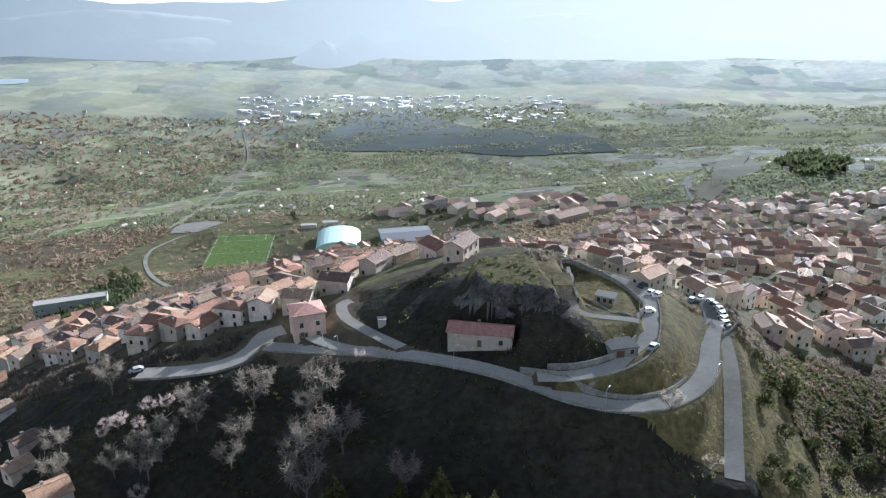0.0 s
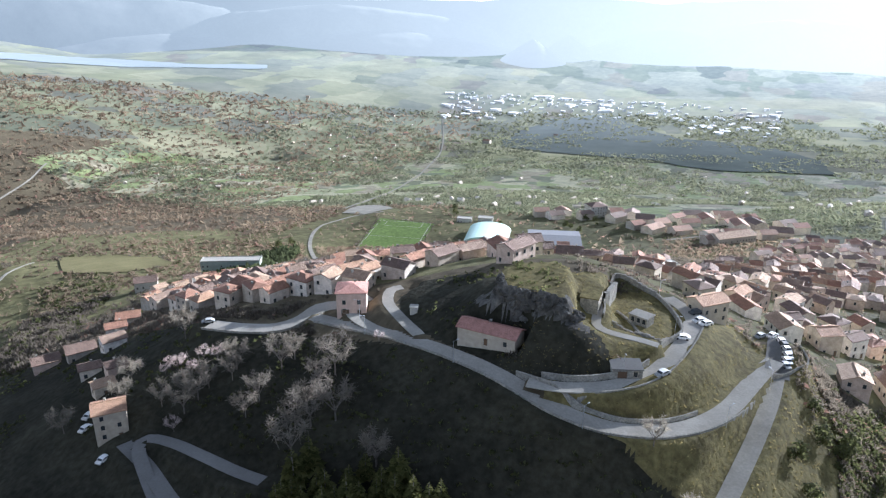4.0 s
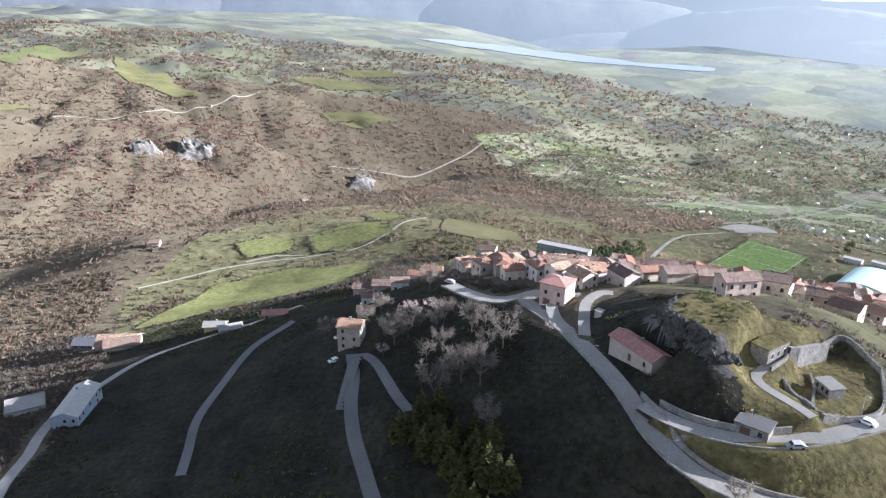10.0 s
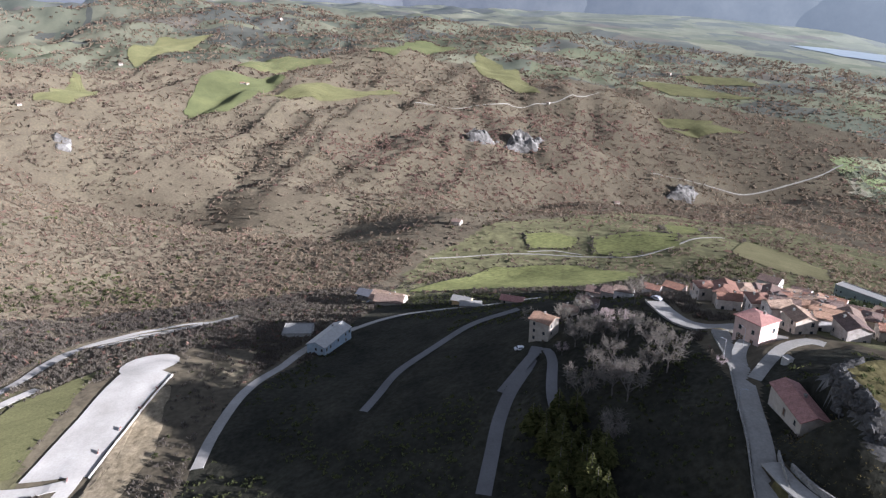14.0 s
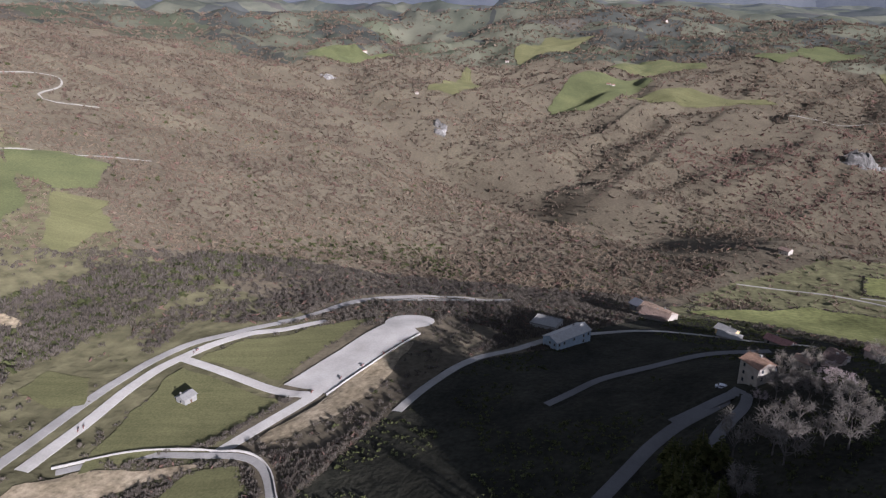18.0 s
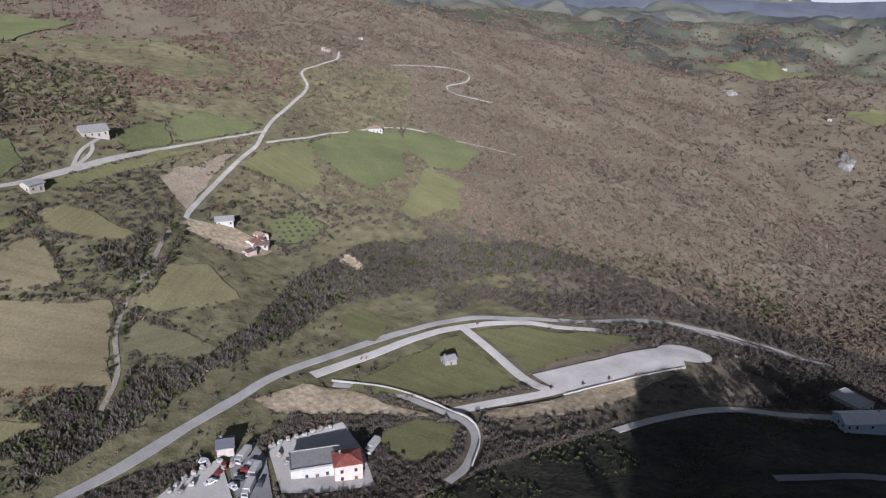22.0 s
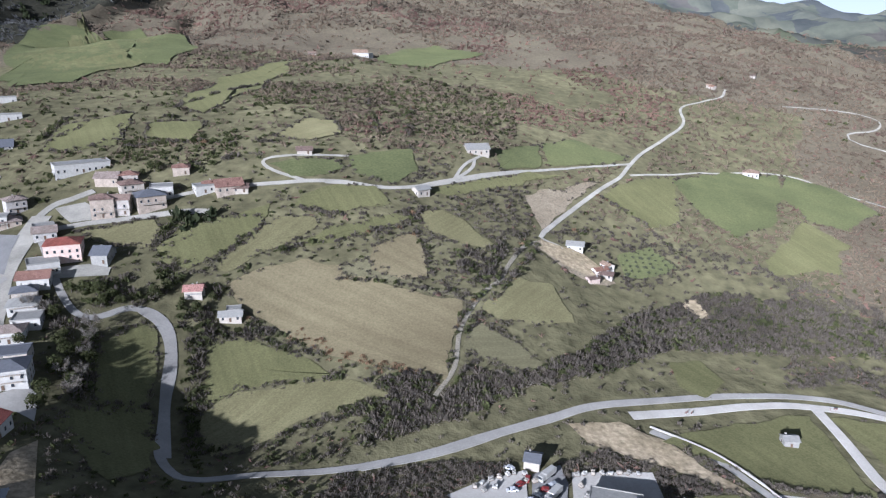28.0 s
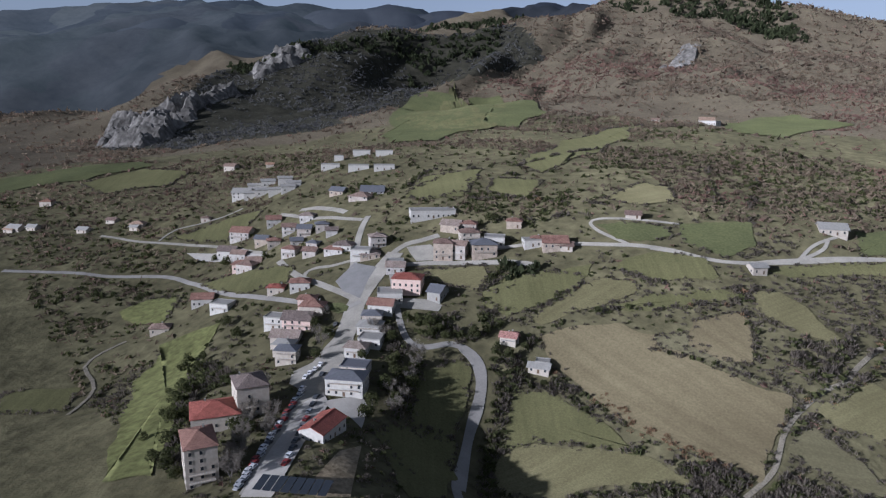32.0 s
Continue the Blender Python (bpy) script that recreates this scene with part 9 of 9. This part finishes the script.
stand(BARE, [(292, -61), (279.2, -58), (271.5, -56.9), (288.8, -55.7), (276.4, -52.9), (268.8, -51.8), (286, -50.6), (273.8, -47.8), (266.3, -46.7), (282.9, -45.5), (270.9, -42.8), (263.5, -41.6), (280, -40.4), (268.3, -37.9), (261.2, -36.9), (277, -35.6), (265.7, -33.3), (258.8, -32.5), (274.2, -31), (263.3, -29), (256.6, -28.2), (271.9, -26.8), (261.3, -24.9), (254.6, -24.2), (269.4, -22.7), (259.1, -21.1), (252.6, -20.3), (267.4, -18.9), (257.3, -17.4), (250.9, -16.7), (265.2, -15.2), (255.4, -13.9), (249.1, -13.3), (263.2, -11.8), (253.6, -10.6), (247.5, -10.1), (301.8, -68.2), (301.4, -77.5), (300.3, -82.2), (287.7, -104.2), (286.5, -109.8), (293.4, -129.3), (293.4, -118.5), (245.7, -122.8), (243.7, -112.2), (240.8, -100), (239.5, -88.7), (246.9, -98.4), (247, -129.1), (276.2, -138.8), (268.8, -136.6), (302.6, -128.2), (312.2, -140.9), (310.1, -148.8)], 0.8, 1.2, 8)
stand(BUSHES, [(352, -86), (339, -68), (327, -53), (312, -35), (298, -19), (370, -106), (372, -114), (342, -78), (326, -58), (311, -40), (288, -13), (286, -44), (275, -31), (281, -45), (252, -154), (246, -152), (241, -150), (258, -154), (264, -154), (268, -148), (256, -118), (250, -111), (250, -100), (249, -86), (247, -77)], 0.8, 1.4, 9)
PINE_ZONES_A = [(424, 855), (825, 1619), (912, 1630), (495, 818), (444, 740), (412, 761)]
PINE_ZONES_B = [(813, -2971), (468, -2236), (289, -2250), (131, -2299), (-22, -2218), (-59, -1980), (80, -1975), (274, -2013), (471, -2054)]
PINE_ZONES_C = [(2027, -2109), (1148, -1274), (1062, -1313), (997, -1415), (917, -1574), (810, -1627), (705, -1689), (677, -1593), (777, -1532), (813, -1473), (751, -1249), (878, -1479), (954, -1383), (1046, -1249), (1160, -1153)]
PINE_ZONES_D = [(720, -1700), (690, -1900), (840, -2100), (960, -1950), (930, -1650), (820, -1640)]
PINE_ZONES_E = [(-239, 373), (-262, 478), (-251, 536), (-212, 462), (-182, 326)]
PINE_ZONES_F = [(235.9, -215.4), (220, -218.2), (209.3, -215.4), (225, -202.4)]
PINE_ZONES = [PINE_ZONES_A, PINE_ZONES_B, PINE_ZONES_C, PINE_ZONES_D, PINE_ZONES_E, PINE_ZONES_F]
THICKETS_A = [(218, -145.8), (212.6, -162.9), (195.6, -164.9), (176.6, -144.4), (160.1, -125.7), (142.2, -116), (117.6, -102.3), (117.3, -95.4), (134.9, -90.2), (172.1, -114.2), (195.7, -135.7), (197.8, -116.7), (192.1, -82.8), (192.8, -63.9), (206.9, -112.6), (209.5, -136)]
THICKETS_B = [(367, -94), (372, -116), (341, -105), (318, -87), (335, -78), (315, -49), (286, -13), (282, -3), (291, -9), (327, -49)]
THICKETS_C = [(248.7, -102), (251.5, -126), (245.9, -129.9), (237.3, -113.5), (235.5, -88.7), (240.3, -85)]
THICKETS_D = [(263.7, -159.2), (244.5, -166.6), (228.2, -156.3), (236.8, -147.4), (253.7, -144.1)]
THICKETS_E = [(634, -454), (701, -580), (568, -556), (480, -426), (421, -337), (348, -314), (361, -357), (362, -376), (341, -291), (379, -300), (441, -353), (532, -415)]
THICKETS_F = [(342.4, -302.1), (298.5, -282.6), (272.1, -313.4), (217.7, -305.7), (206.8, -273.4), (231.5, -257.9), (270.7, -263.1), (303, -273.4)]
THICKETS_G = [(259, -575), (112, -731), (16, -574), (-2, -492), (15, -386), (94, -337), (132, -402), (212, -376)]
THICKETS_H = [(616, -188), (562, -192), (474, -210), (448, -198), (435, -167), (504, -188), (571, -154)]
THICKETS_I = [(591, -243), (476, -241), (474, -228), (565, -219)]
THICKETS_J = [(81.9, -209.3), (54.9, -226.7), (42.9, -201.7), (71.2, -179.6), (82.6, -189.3)]
THICKETS_K = [(563, -148), (556, -168), (476, -162), (474, -142), (499, -130), (506, -106)]
THICKETS_L = [(92, -110), (51, -110), (20, -124), (-25, -156), (-93, -156), (-189, -162), (-336, -132), (-318, -51), (-462, -128), (-353, -200), (-173, -203), (-74, -222), (-12, -185), (32, -136), (74, -116)]
THICKETS_M = [(129, -111.1), (93.9, -120.3), (61.7, -108.4), (79.7, -93.5), (117.5, -75.7), (132.4, -69.9)]
THICKETS_N = [(289.3, -151.2), (266.4, -158.1), (252.8, -135.2), (256, -123), (268.8, -136.6)]
THICKETS_O = [(241.9, -203.3), (235.9, -215.4), (228, -211.7), (231, -191), (221.4, -171.6), (199.2, -167.4), (182.8, -158.8), (187.2, -154.2), (212.6, -162.9), (229.5, -168.4)]
THICKETS_P = [(-375, 437), (-304, 377), (-258, 290), (-211, 230), (-181, 166), (-190, 158), (-240, 181), (-251, 217), (-293, 275), (-367, 361)]
THICKETS = [THICKETS_P, THICKETS_A, THICKETS_B, THICKETS_C, THICKETS_D, THICKETS_E, THICKETS_F, THICKETS_G, THICKETS_H, THICKETS_I, THICKETS_J, THICKETS_K, THICKETS_L, THICKETS_M, THICKETS_N, THICKETS_O]
GREEN_ZONES_A = [(99.5, 187.5), (122.9, 213.4), (154.2, 206.5), (115.2, 142.4), (69.9, 125.6), (87.8, 156.9)]
GREEN_ZONES = [GREEN_ZONES_A]
RUSSET_ZONES_A = [(665, -1248), (545, -1485), (306, -1607), (167, -1313), (-66, -1239), (-84, -994), (35, -1014), (210, -1215), (395, -1114)]
RUSSET_ZONES_B = [(150, -313), (72, -543), (-123, -766), (-205, -592), (-143, -465), (-30, -406)]
RUSSET_ZONES_C = [(-1118, -1), (-1352, 234), (-1480, 650), (-1392, 839), (-939, 451), (-857, 197)]
RUSSET_ZONES_D = [(69, -567), (-22, -1028), (-144, -994), (-167, -687), (-152, -502), (-62, -416), (32, -369)]
RUSSET_ZONES = [RUSSET_ZONES_A, RUSSET_ZONES_B, RUSSET_ZONES_C, RUSSET_ZONES_D]

# ---- woods, hedges and olive groves: far too many trees to count ----
def open_land(x, y):
    """Where no field, road or house lies."""
    ok = np.ones(len(x), bool)
    for poly in FIELDS + PAVED:
        px_, py_ = [p[0] for p in poly], [p[1] for p in poly]
        box = np.where(ok & (x > min(px_)) & (x < max(px_)) & (y > min(py_)) & (y < max(py_)))[0]
        if len(box):
            ok[box] = inside(poly, x[box], y[box]) < -1
    for w, line in ROAD_LINES:
        m = w + 3
        box = np.where(ok & (x > line[:, 0].min() - m) & (x < line[:, 0].max() + m) & (y > line[:, 1].min() - m) & (y < line[:, 1].max() + m))[0]
        if len(box):
            d, _ = route_distance(x[box], y[box], line)
            ok[box] = d > w / 2 + 2.2 + 0.002 * np.hypot(x[box], y[box])
    for a, b, r in TAKEN:
        ok &= (x - a) ** 2 + (y - b) ** 2 > (r * 0.5 + 4) ** 2
    return ok


def in_zones(zones, x, y):
    hit_ = np.zeros(len(x), bool)
    for poly in zones:
        hit_ |= inside(poly, x, y) > 0
    return hit_


def fans(x, y, z, r, h, k, wide, rs):
    """Bare trees as fans of slivers rising to a rounded crown."""
    n = len(x)
    a, e = rs.uniform(0, 2 * np.pi, (n, k)), rs.uniform(0.05, 1.45, (n, k))
    dx, dy, dz = np.cos(a) * np.cos(e), np.sin(a) * np.cos(e), np.sin(e)
    s = rs.uniform(0.75, 1.15, (n, k))
    tip = np.stack([x[:, None] + dx * r[:, None] * s, y[:, None] + dy * r[:, None] * s, z[:, None] + h[:, None] * (0.25 + 0.75 * dz) * s], -1)
    root = np.stack([x[:, None] + dx * r[:, None] * 0.45, y[:, None] + dy * r[:, None] * 0.45, z[:, None] + h[:, None] * 0.25 * dz], -1)
    side = rs.normal(size=(n, k, 3)) * (r * wide)[:, None, None]
    mid_ = root * 0.35 + tip * 0.65
    vs = np.stack([root, mid_ + side, tip, mid_ - side], 2).reshape(-1, 3)
    q = np.arange(n * k) * 4
    return vs, np.c_[q, q + 1, q + 2, q + 3]


def wood(name, sel, mat, label, k, wide, rs, tall=1.25):
    x, y, r = sel
    z = on_ground(x, y)
    h = r * tall * rs.uniform(0.8, 1.25, len(x))
    vs, fs = fans(x, y, z - 0.2, r, h, k, wide, rs)
    tagged(new(name, mesh_of(name, vs, fs, [mat], None, True)), label, "woods", kind="stuff")


rs = np.random.RandomState(12)
n = 460000
turn = rs.uniform(radians(-70), radians(240), n)
rad = np.exp(rs.uniform(math.log(45), math.log(2950), n))
x, y = 60 - np.sin(turn) * rad, 120 + np.cos(turn) * rad
far = rad
plainland = (y + 0.35 * x > 760) & (x > -1150)
town = np.zeros(n, bool)
for poly in (WEST_TOWN, EAST_TOWN, NORTH_TOWN):
    town |= inside(poly, x, y) > -3
patch = fractal(x, y, 160, 4, 41)
village = inside([(170, 20), (330, -20), (470, -300), (420, -470), (180, -400), (90, -180)], x, y) > 0
farmland = inside([(190, -60), (110, -420), (-240, -520), (-190, -330), (-60, -110), (60, -60)], x, y) > 0
west_farm = inside([(-190, 130), (-280, 60), (-520, 150), (-620, 420), (-420, 520), (-250, 330)], x, y) > 0
top_rock = inside([(4, 180), (40, 155), (60, 145), (82, 165), (92, 190), (60, 215), (20, 195)], x, y) > 0
lit_bank = inside([(-20, -60), (-150, -5), (-110, -130), (0, -110)], x, y) > 0
chance = np.where(patch > -0.28, 0.95, 0.25)
chance[farmland] = np.where(patch[farmland] > 0.2, 0.6, 0.05)
chance[west_farm] = np.where(patch[west_farm] > 0.05, 0.7, 0.2)
east_side = inside([(330, 40), (300, -60), (360, -200), (560, -330), (900, -350), (900, 100)], x, y) > 0
chance[east_side] = np.where(patch[east_side] > -0.1, 0.75, 0.2)
vale = inside(VALLEY, x, y) > 0
chance[vale] = np.where(patch[vale] > 0.12, 0.75, 0.16)
sports = inside([(-310, 560), (-310, 800), (70, 800), (70, 560), (-80, 520)], x, y) > 0
chance[sports] = 0.12
chance[village] = 0.2
bank_below = inside([(-15, -40), (-130, -28), (-178, -14), (-170, 18), (-100, 14), (-30, -4)], x, y) > 0
chance[town] = 0.06
chance[top_rock | lit_bank] = 0.0
chance[plainland] = np.where(x[plainland] < -600, 0.5, 0.0)
shade = inside(SHADY, x, y) > 0
thicket = in_zones(THICKETS, x, y)
chance[thicket & ~town] = 0.97
chance[bank_below] = 0.1
chance[shade] = 0.0
chance[np.hypot(x - 30, y - 185) < 75] *= 0.12
chance[np.hypot(x - 2, y - 188) < 32] = 0.0
chance[np.hypot(x - 62, y - 165) < 42] = 0.0
chance[(far > 500) & (y < -500) & (y > -1000) & (x > -150)] *= np.where(fractal(x, y, 220, 3, 77) > 0.05, 0.9, 0.12)[(far > 500) & (y < -500) & (y > -1000) & (x > -150)]
keep_ = (rs.random_sample(n) < chance)
keep_[keep_] = open_land(x[keep_], y[keep_])
r = (0.0029 * far + 1.0) * rs.uniform(0.65, 1.3, n)
r[thicket & (far < 420)] *= 1.5
pines_ = in_zones(PINE_ZONES, x, y)
russet = in_zones(RUSSET_ZONES, x, y) & (rs.random_sample(n) < 0.7) | (rs.random_sample(n) < 0.07)
green_ = in_zones(GREEN_ZONES, x, y)
gorge_side = inside(SHADED_WOODS, x, y) > 60 * fractal(x, y, 160, 3, 19)
russet &= ~gorge_side & ~thicket
ever = green_ & (rs.random_sample(n) < 0.6) | (rs.random_sample(n) < 0.03) & (far < 900) | thicket & (rs.random_sample(n) < 0.22) | east_side & (rs.random_sample(n) < 0.3) | village & (rs.random_sample(n) < 0.4)
a = keep_ & ~pines_ & ~russet & ~ever & ~gorge_side
near, distant_ = a & (far < 420), a & (far >= 420)
wood("bare_woods", (x[near], y[near], r[near]), M_THICKET, "leafless grey-brown thicket on the slopes", 26, 0.06, rs, 1.0)
wood("bare_woods", (x[distant_], y[distant_], r[distant_]), M_WOODS, "leafless brown oak woods on the hillsides", 3, 0.5, rs, 0.75)
# trees here use the shade-darkened woods colour
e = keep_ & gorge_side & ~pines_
wood("gorge_woods", (x[e], y[e], r[e]), M_WOODS_SHADE, "leafless woods on the gorge side with shade in their colour", 3, 0.5, rs, 0.75)
b = keep_ & russet & ~pines_
wood("russet_woods", (x[b], y[b], r[b]), M_WOODS_RED, "russet winter oak woods", 3, 0.5, rs, 0.75)
c = keep_ & ever & ~pines_ & ~gorge_side
wood("evergreen_scrub", (x[c], y[c], r[c] * 0.8), M_EVER, "dark evergreen scrub and ivy", 12, 0.3, rs, 1.0)
d = pines_ & (rs.random_sample(n) < 0.95)
wood("pine_wood", (x[d], y[d], r[d] * 1.2), M_FIR, "dark pine plantation on the hill", 10, 0.28, rs, 1.7)

# olive groves and bushes of the plain
n = 130000
turn, rad = rs.uniform(radians(-36), radians(75), n), np.exp(rs.uniform(math.log(620), math.log(2980), n))
x, y = 60 - np.sin(turn) * rad, 120 + np.cos(turn) * rad
ok = (y + 0.35 * x > 740) & (x > -1200) & (fractal(x, y, 120, 3, 51) > -0.12) & (inside([(-260, 600), (-260, 770), (30, 760), (30, 610)], x, y) < 0)
ok[ok] = open_land(x[ok], y[ok])
wood("olive_groves", (x[ok], y[ok], (0.0017 * rad[ok] + 0.7) * rs.uniform(0.5, 1.5, ok.sum())), M_OLIVES, "olive groves and hedges scattered over the plain", 3, 0.6, rs, 1.0)

# hedges along field edges
hx, hy = [], []
for poly in FIELDS:
    c = np.mean(poly, axis=0)
    if not 140 < np.hypot(c[0] - 60, c[1] - 120) < 900:
        continue
    line = course(poly, 4.0, True)
    m = fractal(line[:, 0], line[:, 1], 50, 2, 61) > -0.08
    hx += list(line[m, 0] + rs.normal(0, 1.0, m.sum()))
    hy += list(line[m, 1] + rs.normal(0, 1.0, m.sum()))
hx, hy = np.array(hx), np.array(hy)
wood("hedges", (hx, hy, rs.uniform(0.9, 2.2, len(hx)) * (0.7 + 0.0012 * np.hypot(hx, hy))), M_THICKET, "bare hedges along the field edges", 22, 0.08, rs, 0.95)

HEDGE_ROWS = []
HEDGE_ROWS.append([(98.2, -108.1), (91.1, -132.9), (87.6, -149.4), (76.9, -169.6), (62.6, -188.5), (51.1, -210.6), (34.5, -238.1)])
HEDGE_ROWS.append([(84.0, -146.5), (72.1, -164.2), (59.1, -183.3), (45.4, -208.7), (29.0, -238.6)])
HEDGE_ROWS.append([(188.4, -153.1), (169.7, -141.5), (155.2, -132.8), (136.3, -120.3), (116.7, -111.8), (100.5, -107.7)])
HEDGE_ROWS.append([(144.4, -176.9), (123.8, -176.5), (98.6, -174.5), (81.8, -169.9)])
HEDGE_ROWS.append([(176.6, -190.8), (164.0, -197.8), (146.3, -203.3), (113.3, -218.5), (100.7, -227.9)])
HEDGE_ROWS.append([(203.2, -144.7), (168.8, -136.2), (135.9, -115.9), (115.4, -100.4)])
HEDGE_ROWS.append([(209.9, -175.4), (201.4, -190.9), (183.5, -213.2)])
HEDGE_ROWS.append([(103.9, -216.7), (98.1, -200.7), (97.0, -182.1), (83.4, -174.2)])
HEDGE_ROWS.append([(237.7, -147.0), (224.9, -161.1), (222.7, -176.0), (230.0, -199.4), (238.2, -210.8)])
HEDGE_ROWS.append([(15.9, -260.2), (-13.0, -271.4), (-30.7, -275.6)])
HEDGE_ROWS.append([(-34.0, -314.7), (-50.3, -297.9), (-60.3, -286.0), (-72.6, -260.0)])
HEDGE_ROWS.append([(189.0, -72.4), (168.3, -79.5), (156.0, -86.4), (134.0, -90.9), (116.5, -98.8)])
HEDGE_ROWS.append([(170.9, -224.8), (144.9, -222.0), (113.4, -228.0), (100.7, -232.6)])
HEDGE_ROWS.append([(337.8, -302.4), (336.5, -351.1), (302.5, -357.1), (263.6, -345.6)])
HEDGE_ROWS.append([(280.3, -291.7), (250.3, -297.2), (210.0, -290.0), (187.7, -291.9)])
HEDGE_ROWS.append([(270.1, -369.1), (246.7, -426.9), (225.8, -476.8)])
HEDGE_ROWS.append([(132.9, -435.5), (124.1, -331.3), (127.0, -297.2)])
HEDGE_ROWS.append([(96.1, -418.5), (102.9, -319.6), (97.6, -303.6)])
tx, ty = [], []
for row in HEDGE_ROWS:
    line = course(row, 1.6, False)
    clump = fractal(line[:, 0], line[:, 1], 14, 2, 67) > -0.16
    tx += list(line[clump, 0] + rs.normal(0, 0.9, clump.sum()))
    ty += list(line[clump, 1] + rs.normal(0, 0.9, clump.sum()))
tx, ty = np.array(tx), np.array(ty)
tr, pick = rs.uniform(1.3, 3.1, len(tx)) * (0.75 + 0.0009 * np.hypot(tx, ty)), rs.random_sample(len(tx))
for low, high, mat, text, k, wide in ((0.0, 0.7, M_THICKET, "bare dark hedges along the farm track and ditches", 26, 0.07), (0.7, 0.96, M_EVER, "evergreen bramble hedges along the ditches", 14, 0.25), (0.96, 1.01, M_RUST, "russet bushes along the ploughed field", 22, 0.1)):
    m = (pick >= low) & (pick < high)
    wood("hedges", (tx[m], ty[m], tr[m]), mat, text, k, wide, rs, 0.95)
line = course([(164.6, -142.9), (153.1, -136.1), (136.7, -125.5), (121.6, -119.3), (103.8, -113.0)], 0.9, False)
wood("russet_bushes", (line[:, 0] + rs.normal(0, 2.2, len(line)), line[:, 1] + rs.normal(0, 2.2, len(line)), rs.uniform(0.9, 2.2, len(line))), M_RUST, "russet leafy bushes along the foot of the ploughed field", 24, 0.09, rs, 0.9)
GROVE = [(-27.0, -252.3), (-54.3, -267.0), (-66.2, -247.8), (-49.8, -235.2), (-23.8, -228.3)]
ga = GROVE[0][0] - 10 + np.repeat(np.arange(-14, 14) * 5.0, 28), GROVE[0][1] + np.tile(np.arange(-14, 14) * 5.0, 28)
m = inside(GROVE, *ga) > 1
wood("olive_trees", (ga[0][m] + rs.normal(0, 0.3, m.sum()), ga[1][m] + rs.normal(0, 0.3, m.sum()), rs.uniform(1.1, 1.7, m.sum())), M_OLIVES, "rows of small olive trees behind the farm", 26, 0.22, rs, 1.2)

# tufts on the castle bank, scrub on the shaded slope
n = 16000
x, y = rs.uniform(5, 125, n), rs.uniform(115, 215, n)
ok = (inside(SHADY, x, y) < 0) & (np.hypot(x - 70, y - 165) < 55) & ((on_ground(x, y) < 518) | (rs.random_sample(n) < 0.3))
for poly in PAVED:
    ok &= inside(poly, x, y) < 0
for w, line in ROAD_LINES[:6]:
    d, _ = route_distance(x[ok], y[ok], line)
    ok[ok] = d > w / 2 + 0.9
wood("grass_tufts", (x[ok], y[ok], rs.uniform(0.2, 0.6, ok.sum())), M_TUFT, "dry grass tufts on the castle bank", 7, 0.2, rs, 0.8)
n = 14000
x, y = rs.uniform(-300, 100, n), rs.uniform(0, 205, n)
ok = ((inside(SHADY, x, y) > 1) | (np.hypot(x - 2, y - 186) < 28)) & (fractal(x, y, 40, 3, 71) > -0.1)
ok[ok] = open_land(x[ok], y[ok])
wood("slope_scrub", (x[ok], y[ok], rs.uniform(0.4, 1.3, ok.sum())), M_EVER, "dark scrub and ivy on the shaded slope", 9, 0.2, rs, 1.0)
